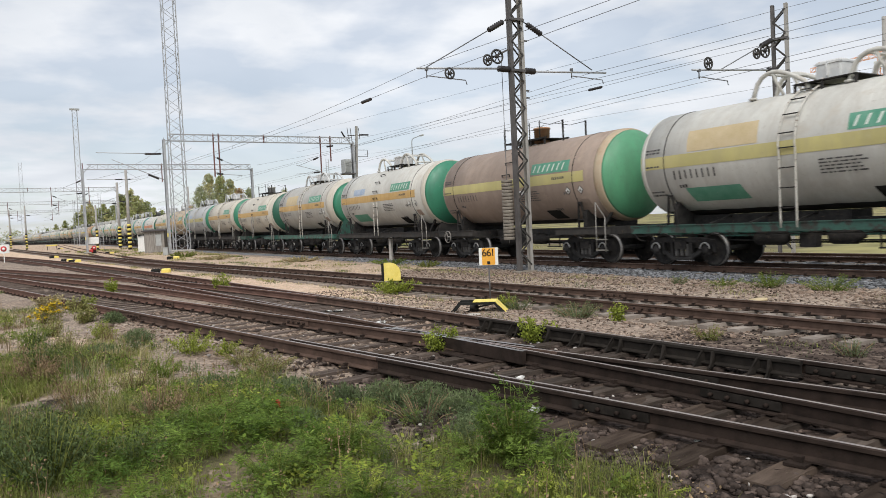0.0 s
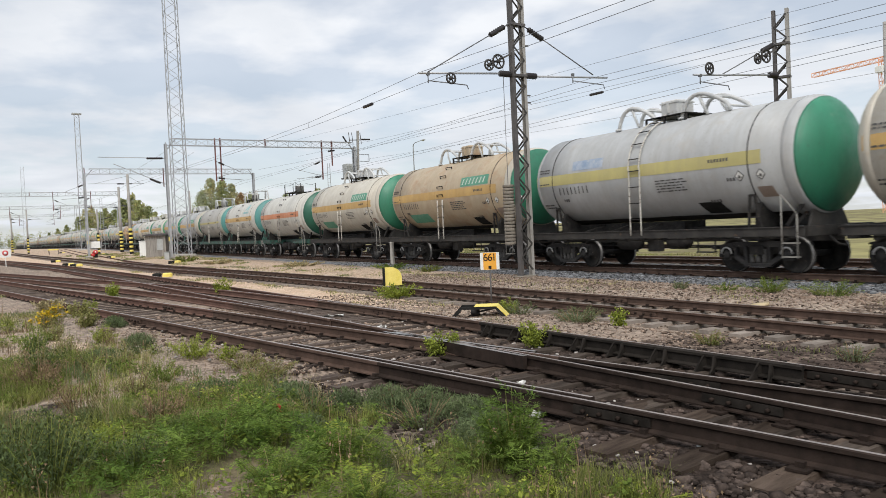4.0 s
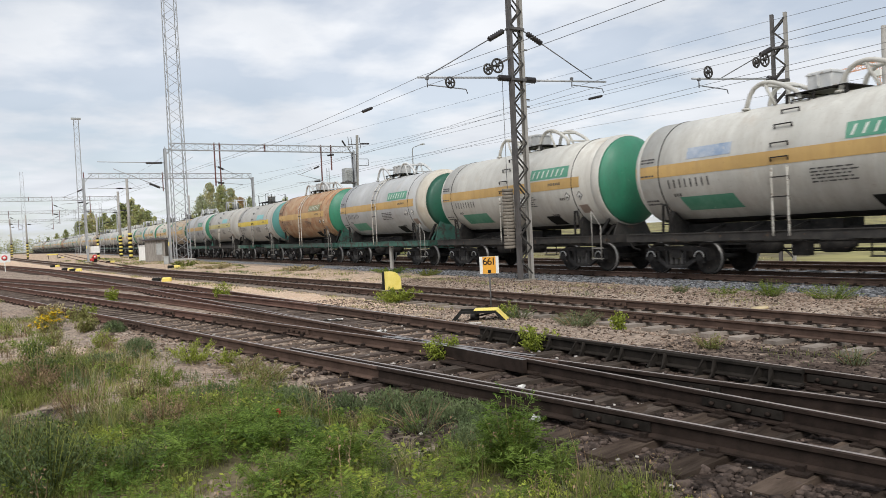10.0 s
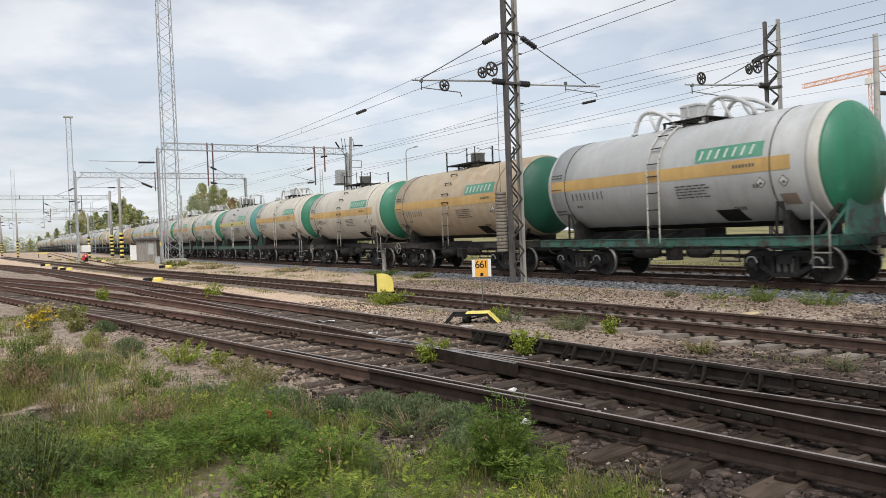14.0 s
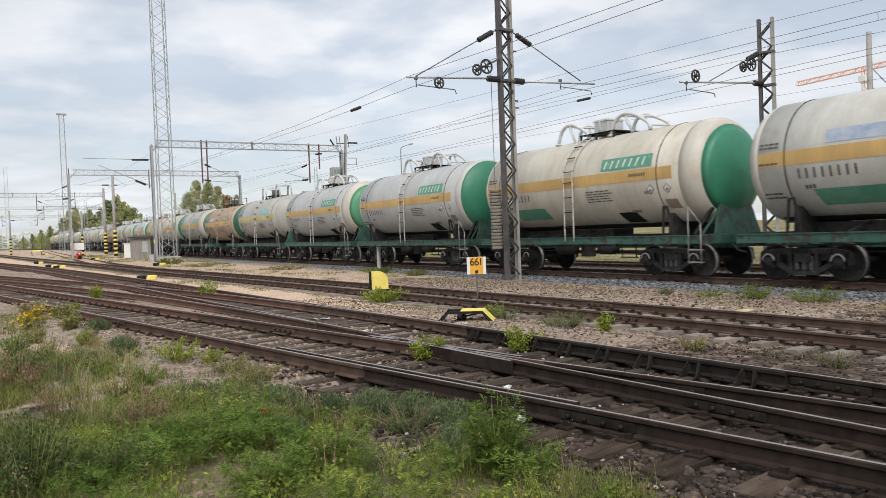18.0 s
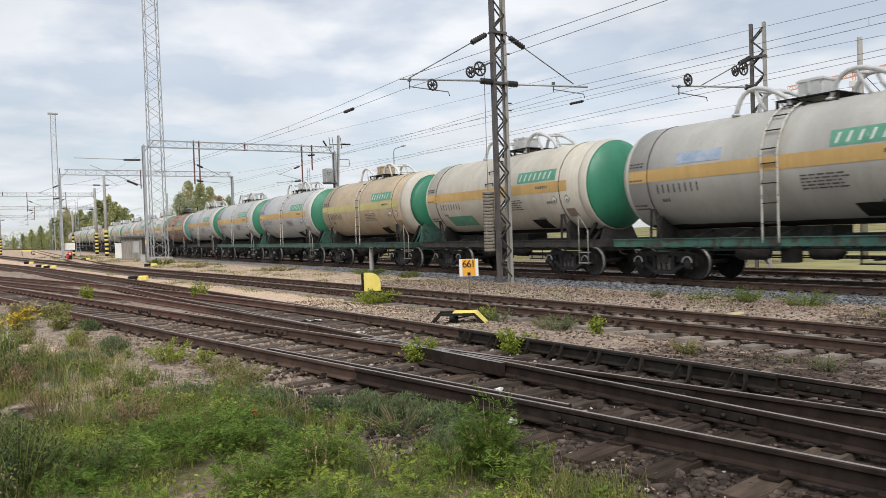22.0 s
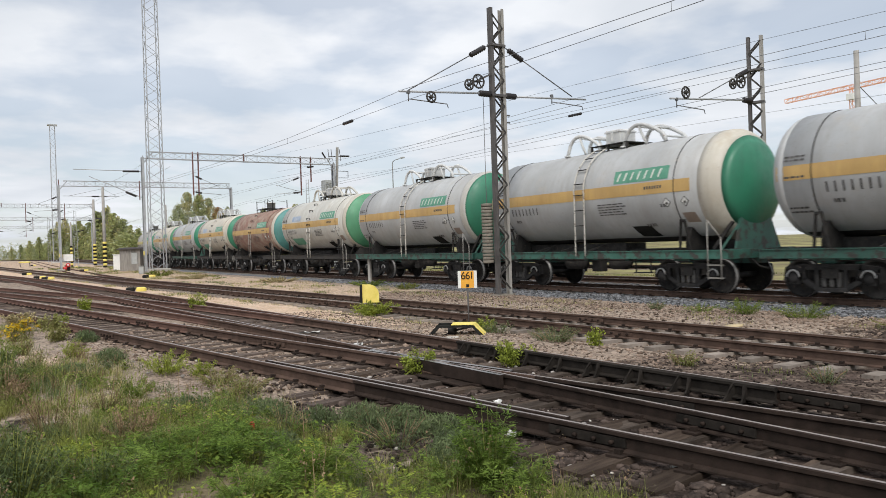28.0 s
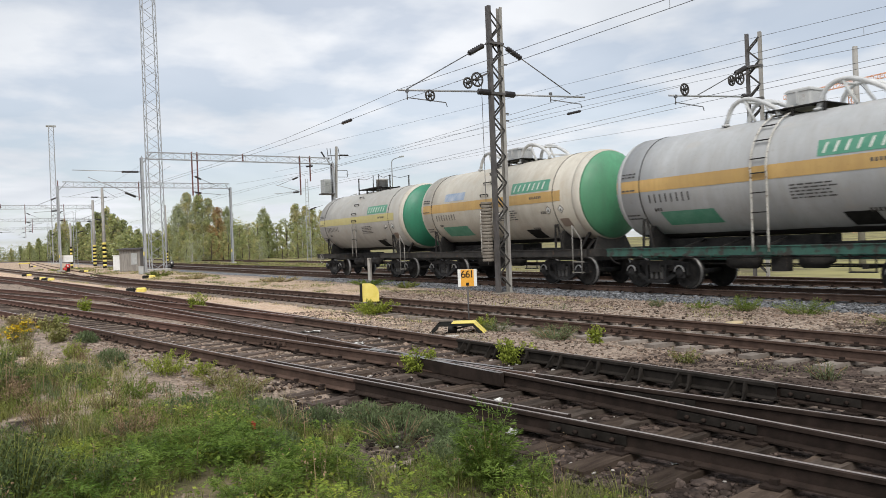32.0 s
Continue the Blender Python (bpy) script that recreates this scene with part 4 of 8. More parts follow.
    for key, (x0, x1) in {"hoop_rear": (-1.75, -0.1), "hoop_front": (0.95, 2.7)}.items():
        s = Shape()
        at = lambda u, h, y: (x0 + (x1 - x0) * u, y * (1 - 0.12 * h), 4.56 + 0.68 * h)
        for y in (-0.5, 0.5):
            s.tube([at(u, h, y) for u, h in prof], 0.062, 8)
            s.tube([at(0.36, 0.96, y), at(0.42, 0.6, y), at(0.56, 0.03, y)], 0.042, 6)
            s.turned([(0.0, 0.0), (0.0, 0.11), (0.05, 0.11), (0.05, 0.0)], "z", at(0.0, 0.02, y), 10)
        for u, h in ((0.25, 0.95), (0.62, 0.8), (0.97, 0.25)):
            s.tube([at(u, h, -0.5), at(u, h, 0.5)], 0.036, 6)
        keep("pipe_guard", s, M_GREYPIPE, key)
    for key, x0 in {"arch_rear": -1.55, "arch_front": 1.75}.items():
        s = Shape()
        for y in (-0.45, 0.45):
            s.tube([(x0 - 0.12, y, 4.55), (x0, y, 5.3), (x0 + 0.1, y, 5.42), (x0 + 0.62, y, 5.42), (x0 + 0.75, y, 5.3), (x0 + 0.95, y, 4.55)], 0.055, 8)
            s.tube([(x0 + 0.25, y, 5.42), (x0 + 0.05, y, 4.6)], 0.04, 6)
        s.tube([(x0 + 0.3, -0.45, 5.42), (x0 + 0.3, 0.45, 5.42)], 0.05, 6)
        keep("pipe_guard", s, M_GREYPIPE, key)
    s = Shape()
    for y in (-0.55, 0.55):
        for x, top in ((-1.45, 5.42), (2.25, 5.3)):
            s.bar((x, y, 4.45), (x, y, top), 0.05, 0.05)
        s.tube([(-1.45, y, 5.38), (-0.6, y * 0.9, 5.3), (0.0, y * 0.6, 5.42)], 0.011, 5)
        s.tube([(0.65, y * 0.6, 5.42), (1.4, y * 0.9, 5.24), (2.25, y, 5.27)], 0.011, 5)
        s.bar((-1.45, y, 4.78), (1.25, y, 4.78), 0.05, 0.06)
    for x in (0.0, 0.65):
        s.bar((x, -0.38, 4.7), (x, -0.38, 5.48), 0.032, 0.032)
    s.box(-1.45, -0.5, -0.55, 0.55, 4.762, 4.782)
    keep("guard_rail", s, M_BLACK)
    # underframe
    keep("centre_sill", Shape().box(-5.5, 5.5, -0.27, 0.27, 0.82, 1.2), M_FRAME)
    u = [(0.0, 0.99), (0.12, 0.99), (0.12, 1.2), (0.15, 1.205), (0.15, 1.23), (-0.03, 1.23), (-0.03, 1.205), (0.0, 1.2)]
    for key, spans in {"side_sill": ((-5.55, 5.55),), "stub_sill": ((2.75, 5.55),)}.items():
        for x0, x1 in spans:
            s = Shape().add([(x, y, z) for x in (x0, x1) for y, z in u], [tuple(range(8)), tuple(range(15, 7, -1))] + [(k, (k + 1) % 8, 8 + (k + 1) % 8, 8 + k) for k in range(8)])
            keep("side_sill", s, M_FRAME, key)
    keep("end_beam", Shape().box(-0.06, 0.06, -1.49, 1.49, 0.98, 1.234), M_FRAME)
    keep("cross_bearer", Shape().box(-0.09, 0.09, -1.38, 1.38, 0.93, 1.2), M_FRAME)
    keep("body_bolster", Shape().box(-0.28, 0.28, -1.38, 1.38, 0.93, 1.2), M_FRAME)
    s = Shape()
    prof = [(-1.2, 1.23), (1.2, 1.23), (1.17, 1.7)] + [(1.59 * math.sin(a), TANK_Z - 1.59 * math.cos(a)) for a in np.linspace(0.74, -0.74, 9)] + [(-1.17, 1.7)]
    prof = [(y, max(1.23, z)) for y, z in prof]
    n = len(prof)
    v = [(-0.08, y, z) for y, z in prof] + [(0.08, y, z) for y, z in prof]
    s.add(v, [tuple(range(n)), tuple(range(2 * n - 1, n - 1, -1))] + [(i, (i + 1) % n, n + (i + 1) % n, n + i) for i in range(n)])
    keep("saddle", s, M_BLACK)
    s = Shape()
    s.bar((-0.2, -1.3, 1.2), (-0.06, -1.4, 2.1), 0.05, 0.06)
    s.bar((0.2, -1.3, 1.2), (0.06, -1.4, 2.1), 0.05, 0.06)
    s.bar((-0.2, -1.345, 1.5), (0.2, -1.345, 1.5), 0.04, 0.04)
    s.bar((-0.09, -1.4, 2.08), (0.09, -1.4, 2.08), 0.06, 0.06)
    keep("strap_anchor", s, M_BLACK)
    s = Shape()
    v = [(5.2, -0.85, 1.23), (5.2, 0.85, 1.23), (5.16, 0.5, 1.9), (5.16, -0.5, 1.9), (5.26, -0.85, 1.23), (5.26, 0.85, 1.23), (5.22, 0.5, 1.9), (5.22, -0.5, 1.9)]
    s.add(v, [(0, 1, 2, 3), (7, 6, 5, 4), (0, 4, 5, 1), (1, 5, 6, 2), (2, 6, 7, 3), (3, 7, 4, 0)])
    s.bar((4.75, -0.7, 1.23), (5.18, -0.45, 1.85), 0.08, 0.08)
    s.bar((4.75, 0.7, 1.23), (5.18, 0.45, 1.85), 0.08, 0.08)
    keep("end_plate", s, M_FRAME, "end_bracket")
    s = Shape()
    v = [(5.38, -1.0, 1.23), (5.38, 1.0, 1.23), (5.3, 0.62, 2.25), (5.3, -0.62, 2.25), (5.45, -1.0, 1.23), (5.45, 1.0, 1.23), (5.37, 0.62, 2.25), (5.37, -0.62, 2.25)]
    s.add(v, [(0, 1, 2, 3), (7, 6, 5, 4), (0, 4, 5, 1), (1, 5, 6, 2), (2, 6, 7, 3), (3, 7, 4, 0)])
    s.bar((4.9, -0.9, 1.23), (5.36, -0.7, 1.95), 0.07, 0.07)
    s.bar((4.9, 0.9, 1.23), (5.36, 0.7, 1.95), 0.07, 0.07)
    keep("end_plate", s, M_FRAME)
    # beam and stays added to close off the bright gap under the tank
    s = Shape()
    s.box(-3.95, 0.9, -0.48, 0.48, 1.2, 1.475, 0, 0.015)
    s.box(0.9, 3.95, -0.3, 0.3, 1.2, 1.27)
    keep("cradle_beam", s, M_BLACK)
    keep("cradle_stay", Shape().bar((0, -1.4, 1.225), (0, -0.49, 1.42), 0.06, 0.05), M_BLACK)
    s = Shape()
    s.bar((4.7, -0.95, 1.25), (5.25, -0.85, 2.0), 0.09, 0.09)
    keep("tank_stay", s, M_BLACK)
    s = Shape()
    s.box(5.5, 5.85, -0.11, 0.11, 0.93, 1.17, 0, 0.02)
    s.box(5.8, 6.06, -0.2, 0.02, 0.86, 1.24, 0, 0.03)
    s.box(5.82, 6.0, 0.04, 0.2, 0.88, 1.22, 0, 0.03)
    s.tube([(5.5, -0.45, 0.98), (5.75, -0.44, 0.75), (6.0, -0.42, 0.7)], 0.03, 6)
    keep("coupler", s, M_BLACK)
    s = Shape().turned([(-0.36, 0), (-0.36, 0.17), (-0.3, 0.2), (0.3, 0.2), (0.34, 0.1), (0.5, 0.06), (0.5, 0)], "x", (0.9, -0.75, 0.82), 14)
    s.bar((0.9, -0.75, 0.9), (0.9, -0.75, 1.05), 0.3, 0.1)
    keep("brake_cylinder", s, M_BLACK)
    s = Shape().turned([(-0.5, 0), (-0.48, 0.14), (-0.38, 0.2), (0.38, 0.2), (0.48, 0.14), (0.5, 0)], "x", (-1.1, -0.8, 0.8), 14)
    s.bar((-1.1, -0.8, 0.9), (-1.1, -0.8, 1.05), 0.4, 0.1)
    keep("air_tank", s, M_BLACK)
    s = Shape()
    s.tube([(-3.0, -0.4, 0.72), (3.0, -0.45, 0.7)], 0.025, 6)
    s.tube([(-2.6, 0.3, 0.62), (2.6, 0.35, 0.62)], 0.025, 6)
    s.tube([(-5.3, -1.3, 0.93), (5.3, -1.3, 0.93)], 0.02, 6)
    s.box(1.9, 2.05, -0.5, 0.5, 0.6, 0.68)
    s.box(-0.2, 0.25, -0.95, -0.7, 0.55, 1.02)
    s.bar((2.0, -1.2, 1.0), (2.0, -1.2, 0.55), 0.03, 0.03)
    s.bar((2.6, -1.2, 1.0), (2.6, -1.2, 0.55), 0.03, 0.03)
    s.bar((2.0, -1.2, 0.56), (2.6, -1.2, 0.56), 0.2, 0.03)
    keep("brake_rigging", s, M_BLACK)
    s = Shape()
    for x in (4.95, 5.38):
        s.tube([(x, -1.56, 0.42), (x, -1.56, 2.05 if x < 5 else 1.55)], 0.018, 6)
    s.tube([(4.95, -1.56, 2.05), (5.38, -1.56, 1.55)], 0.015, 6)
    for z in (0.45, 0.8):
        s.box(4.95, 5.38, -1.6, -1.45, z, z + 0.03)
    keep("corner_steps", s, M_STEPS)
    s = Shape().tube([(-4.6 + 0.25 * math.cos(a), -1.62, 0.98 + 0.25 * math.sin(a)) for a in np.linspace(0, 2 * math.pi, 17)], 0.018, 6)
    for a in range(3):
        d = Vector((math.cos(a * 2.094), 0, math.sin(a * 2.094))) * 0.25
        s.bar(Vector((-4.6, -1.62, 0.98)), Vector((-4.6, -1.62, 0.98)) + d, 0.025, 0.025)
    s.tube([(-4.6, -1.62, 0.98), (-4.6, -1.3, 0.98)], 0.03, 6)
    keep("hand_brake_wheel", s, M_STEPS)
    # bogie
    s = Shape()
    y0, y1 = -0.06, 0.06
    s.box(-0.75, 0.75, y0, y1, 0.70, 0.84, 0, 0.015)
    for sg in (-1, 1):
        s.bar((sg * 0.7, 0, 0.77), (sg * 1.16, 0, 0.70), 0.12, 0.13)
        s.bar((sg * 1.14, 0, 0.72), (sg * 1.18, 0, 0.42), 0.12, 0.09)
        s.bar((sg * 0.70, 0, 0.72), (sg * 0.68, 0, 0.45), 0.12, 0.09)
        s.bar((sg * 0.72, 0, 0.45), (sg * 0.34, 0, 0.24), 0.12, 0.12)
        s.bar((sg * 0.36, 0, 0.72), (sg * 0.34, 0, 0.26), 0.13, 0.1)
    s.box(-0.4, 0.4, y0 - 0.02, y1 + 0.02, 0.17, 0.27, 0, 0.02)
    keep("side_frame", s, M_GEAR)
    s = Shape()
    s.turned([(0.28 + 0.36 * k / 10, 0.062 if k % 2 else 0.08) for k in range(11)], "z", (0, 0, 0), 10)
    keep("spring", s, M_COIL)
    s = Shape()
    s.box(-0.13, 0.13, -0.1, 0.1, 0.34, 0.62, 0, 0.03)
    s.turned([(-0.15, 0.0), (-0.15, 0.11), (-0.1, 0.13), (0.0, 0.13)], "y", (0, 0, 0.478), 14)
    # pale arc modelled in place of the highlight on the box housing
    arc = [(0.17 * math.cos(a), -0.125, 0.5 + 0.19 * math.sin(a)) for a in np.linspace(0.1, math.pi - 0.1, 9)]
    s.tube(arc, 0.024, 6, 1)
    keep("axle_box", s, [M_GEAR, M_ARC])
    s = Shape()
    s.box(-0.22, 0.22, -1.2, 1.2, 0.5, 0.76, 0, 0.03)
    s.turned([(0.76, 0.3), (0.86, 0.3), (0.9, 0.16), (0.94, 0.16)], "z", (0, 0, 0), 16)
    keep("bolster", s, M_BLACK)
    s = Shape()
    s.tube([(0, -1.02, 0), (0, 1.02, 0)], 0.085, 12)
    for sg in (-1, 1):
        prof = [(0.70, 0.11), (0.70, 0.2), (0.745, 0.4), (0.71, 0.43), (0.71, 0.508), (0.735, 0.508), (0.75, 0.48), (0.84, 0.4745), (0.842, 0.41), (0.80, 0.39), (0.77, 0.22), (0.82, 0.13), (0.82, 0.1)]
        o = len(s.f)
        s.turned([(sg * a, r) for a, r in prof], "y", (0, 0, 0), 22)
        for i in range(o, o + 22 * 12):
            row = (i - o) // 22
            s.m[i] = 1 if row == 6 else 0
    keep("wheelset", s, [M_BLACK, M_WORN])


build_wagon_meshes()


def painted(name, key, parent, material=None, label="", at=None):
    """A wagon part on a shared mesh, in a paint of its own."""
    ob = part(name, MESH[key], None, parent, label, at)
    if material is not None:
        ob.material_slots[0].link = "OBJECT"
        ob.material_slots[0].material = material
    return ob


WORDS = {"white": "white", "cream": "cream", "grey": "pale grey", "dull": "dull grey", "tan": "tan", "rust": "rusty orange-brown", "maroon": "weathered maroon", "worn": "blotched rusty brown", "brown": "brown weathered"}
HEADW = {"green": "bright green", "light_green": "light green", "dark_green": "dark green", "teal": "teal", "cream": "cream", "dull": "grey", "white": "white", "sage": "pale sage"}
# body, head, ring, stripe, top gear, underframe, painted fields, from the last wagon to the first
FLEET = [
    ("dull", "green", "cream", "pale_yellow", "rail", 1, "U"), ("cream", "light_green", "cream", "ochre", "hoops", 1, "ULB"), ("grey", "green", "grey", "ochre", "hoops", 0, "UL"),
    ("cream", "green", "cream", "ochre", "hoops", 1, "ULB"), ("maroon", "teal", "cream", "ochre", "rail", 1, "U"), ("white", "light_green", "cream", "ochre", "hoops", 1, "ULB"),
    ("grey", "green", "white", "ochre", "hoops", 0, "U"), ("grey", "green", "cream", "ochre", "hoops", 0, "U"), ("grey", "green", "white", "ochre", "hoops", 0, "U"),
    ("white", "light_green", "cream", "ochre", "hoops", 1, "UL"), ("maroon", "teal", "cream", "ochre", "rail", 1, "U"), ("grey", "green", "cream", "ochre", "hoops", 1, "UB"),
    ("grey", "green", "white", "ochre", "hoops", 0, "U"), ("grey", "green", "white", "ochre", "hoops", 0, "U"), ("tan", "green", "cream", "pale_yellow", "hoops", 0, "U"),
    ("cream", "green", "cream", "ochre", "hoops", 1, "UL"), ("dull", "teal", "cream", "ochre", "hoops", 0, "UB"), ("worn", "dark_green", "tan", "ochre", "rail", 0, "UB"),
    ("dull", "dull", "dull", "pale_yellow", "arches", 0, "WB"), ("grey", "light_green", "cream", "ochre", "hoops", 0, "U"), ("grey", "green", "white", "ochre", "hoops", 0, "U"),
    ("cream", "green", "cream", "ochre", "hoops", 0, "UL"), ("white", "green", "white", "ochre", "hoops", 0, "ULB"), ("dull", "teal", "dull", "pale_yellow", "arches", 0, "U"),
    ("cream", "green", "cream", "ochre", "hoops", 1, "U"), ("cream", "green", "cream", "ochre", "rail", 1, "U"), ("tan", "dark_green", "tan", "ochre", "rail", 1, "U"),
    ("grey", "green", "white", "ochre", "hoops", 0, "U"), ("dull", "dull", "dull", "pale_yellow", "arches", 1, "W"), ("dull", "teal", "dull", "yellow", "rail", 0, "W"),
    ("rust", "green", "rust", "ochre", "hoops", 0, "U"), ("grey", "dark_green", "cream", "ochre", "hoops", 0, "UL"), ("white", "green", "white", "ochre", "hoops", 1, "UL"),
    ("white", "light_green", "cream", "ochre", "hoops", 1, "ULB"), ("grey", "green", "white", "ochre", "hoops", 0, "U"), ("grey", "green", "cream", "ochre", "hoops", 0, "U"),
    ("dull", "teal", "sage", "thin", "arches", 0, ""), ("white", "teal", "white", "ochre", "arches", 0, "G"), ("white", "dark_green", "white", "orange", "rail", 0, ""),
    ("cream", "green", "cream", "ochre", "hoops", 1, "UL"), ("tan", "green", "cream", "ochre", "hoops", 1, "UL"), ("grey", "green", "grey", "pale_yellow", "hoops", 1, "B"),
    ("cream", "green", "cream", "ochre", "hoops", 1, "U"), ("cream", "dark_green", "cream", "ochre", "rail", 0, "U"), ("dull", "green", "cream", "ochre", "hoops", 0, "UT"),
    ("white", "green", "cream", "ochre", "hoops", 1, "ULB"), ("brown", "light_green", "tan", "pale_yellow", "rail", 1, "U"), ("white", "green", "white", "pale_yellow", "hoops", 0, "ULT"),
]


TANK_PARTS = {"tank_shell", "rear_head", "painted_ring", "front_head", "stripe", "hold_down_strap", "name_panel", "name_bar", "fleet_number_bar", "stencil", "black_underside", "hazard_diamond", "black_plate",
              "primer_patch", "blue_panel", "turquoise_panel", "hatch", "guard_rail", "walkway", "ladder_rung", "lower_panel", "tan_panel", "emblem"}


def tank_wagon(body, head, ring, stripe, top, frame_kind, fields):
    s0 = train_y(0)
    w = thing("tank_wagon", pose(0, s0, 0), f"{WORDS[body]} railway tank wagon with {HEADW[head]} end on rails", "tank wagon", "wagons of the train")
    P = PAINT
    end = "frameless" if top == "rail" else "long" if frame_kind and top == "hoops" else "wide" if ring == "cream" and not frame_kind else "narrow"
    ahead = 0.17 if end == "long" else 0.0
    painted("tank_shell", "shell_" + end, w, P[body])
    painted("rear_head", "rear_head", w, P[body])
    painted("painted_ring", "ring_" + end, w, P[ring])
    painted("front_head", "head_" + end, w, P[head], f"{HEADW[head]} domed end")
    if stripe == "thin":
        painted("stripe", "thin_stripe", w, P["pale_yellow"])
    else:
        painted("stripe", "stripe", w, P[stripe])
        painted("stripe", "far_stripe", w, P[stripe])
    for x in (-4.05, 3.85 + ahead):
        painted("hold_down_strap", "hold_down_strap", w, at=pose(x, 0, 0))
    for code, key in (("L", "lower_panel"), ("B", "blue_panel"), ("T", "tan_panel"), ("W", "turquoise_panel"), ("G", "emblem")):
        if code in fields:
            painted(key, key, w)
    if "U" in fields:
        painted("name_panel", "name_panel", w, M_OLIVE if body in ("rust", "worn") else None, at=pose(ahead, 0, 0))
        for k in range(7):
            painted("name_bar", "name_bar", w, at=pose(1.62 + ahead + 0.27 * k, 0, 0))
    for k in range(8):
        painted("fleet_number_bar", "fleet_number_bar", w, at=pose(-3.72 + 0.2 * k, 0, 0))
    tagged(painted("stencil", "stencil", w), kind="stuff")
    painted("black_underside", "black_underside", w)
    for key in ("hazard_diamond", "rear_diamond"):
        painted("hazard_diamond", key, w, at=pose(ahead, 0, 0))
    for key in ("black_plate", "primer_patch"):
        painted(key, key, w, at=pose(ahead, 0, 0))
    for key in ("brake_cylinder", "air_tank", "brake_rigging", "corner_steps"):
        painted(key, key, w)
    tall = top == "hoops" and (not frame_kind or "L" not in fields)
    for x in (-0.24, 0.21):
        painted("ladder_stile", "long_stile" if tall else "ladder_stile", w, M_STEPS if top == "rail" else None, at=pose(x, 0, 0))
    for y, z in RUNGS:
        painted("ladder_rung", "plain_rung" if tall else "ladder_rung", w, at=pose(0, y, z))
    for x in (-4.0, 4.0):
        painted("saddle", "saddle", w, at=pose(x, 0, 0))
        painted("strap_anchor", "strap_anchor", w, at=pose(x, 0, 0))
    if top == "rail":
        painted("hatch", "round_hatch", w, PAINT["rust"] if body == "brown" else None)
        painted("guard_rail", "guard_rail", w)
        painted("hand_brake_wheel", "hand_brake_wheel", w)
    elif top == "arches":
        painted("hatch", "round_hatch", w)
        painted("pipe_guard", "arch_rear", w)
        painted("pipe_guard", "arch_front", w)
    else:
        painted("hatch", "hatch_hood", w, PAINT["tan"] if body == "tan" else None)
        painted("pipe_guard", "hoop_rear", w, PAINT["white"] if body == "white" else None)
        painted("pipe_guard", "hoop_front", w, PAINT["white"] if body == "white" else None)
    painted("walkway", "walkway", w)
    fm = M_FRAME2 if frame_kind else M_FRAME
    painted("centre_sill", "centre_sill", w, fm)
    for y in (-1.5, 1.38):
        if top == "rail":
            painted("side_sill", "stub_sill", w, fm, at=pose(0, y, 0))
            painted("side_sill", "stub_sill", w, fm, at=pose(0, y + 0.12, 0, 0, 0, 180))
        else:
            painted("side_sill", "side_sill", w, fm, at=pose(0, y, 0))
    for x in (-5.49, 5.49):
        painted("end_beam", "end_beam", w, fm, at=pose(x, 0, 0))
    for x in (-2.8, 2.8) if top == "rail" else (-1.8, 0.0, 1.8):
        painted("cross_bearer", "cross_bearer", w, fm, at=pose(x, 0, 0))
    for x in (-3.9, 3.9):
        painted("body_bolster", "body_bolster", w, fm, at=pose(x, 0, 0))
    if top != "rail":
        painted("end_plate", "end_bracket" if frame_kind else "end_plate", w, fm)
        painted("cradle_beam", "cradle_beam", w)
        for x in (-2.6, -1.3, 0.0):
            painted("cradle_stay", "cradle_stay", w, at=pose(x, 0, 0))
    for sx, sy in ((1, 1), (-1, -1)):
        painted("tank_stay", "tank_stay", w, at=pose(0, 0, 0, 0, 0, 0 if sx > 0 else 180))
    painted("coupler", "coupler", w)
    painted("coupler", "coupler", w, at=pose(0, 0, 0, 0, 0, 180))
    for x in (-3.9, 3.9):
        bogie = part("bogie", MESH["bolster"], None, w, "black cast steel bogie", pose(x, 0, 0))
        for y in (-1.08, 1.08):
            painted("side_frame", "side_frame", bogie, at=pose(0, y, 0))
            for dx in (-0.19, 0.0, 0.19):
                painted("spring", "spring", bogie, at=pose(dx, y, 0))
            for dx in (-0.925, 0.925):
                painted("axle_box", "axle_box", bogie, at=pose(dx, y, 0, 0, 0, 0 if y < 0 else 180))
        for dx in (-0.925, 0.925):
            painted("wheelset", "wheelset", bogie, at=pose(dx, 0, 0.4785))
    if top == "rail":
        # with no frame along its middle the tank hangs lower
        for o in w.children:
            if o.name.split(".")[0] in TANK_PARTS:
                o.matrix_basis = pose(0, 0, -0.1) @ o.matrix_basis
    return w


WAGONS = [tank_wagon(*row) for row in FLEET]

# ---- masts, portals, wires ----


def ground_at(x, y, dz=0.0):
    return pose(x, y, rail_z(x) - 0.22 + dz)


def lattice(s, p, q, w, h, step, chord=0.05, lace=0.03, sides=4):
    """A square lattice girder from p to q (along z or y), w by h across."""
    p, q = Vector(p), Vector(q)
    d = (q - p)
    L = d.length
    d.normalize()
    a = Vector((1, 0, 0))
    b = d.cross(a).normalized()
    cs = [(-1, -1), (1, -1), (1, 1), (-1, 1)]
    pt = lambda i, t: p + d * t + a * cs[i % 4][0] * w / 2 + b * cs[i % 4][1] * h / 2
    for i in range(4):
        s.bar(pt(i, 0), pt(i, L), chord, chord)
    n = max(1, round(L / step))
    for k in range(n):
        t0, t1 = L * k / n, L * (k + 1) / n
        for i in range(sides):
            s.bar(pt(i, t0 if k % 2 else t1), pt(i + 1, t1 if k % 2 else t0), lace, lace)
            s.bar(pt(i, t1), pt(i + 1, t1), lace, lace)
    return s


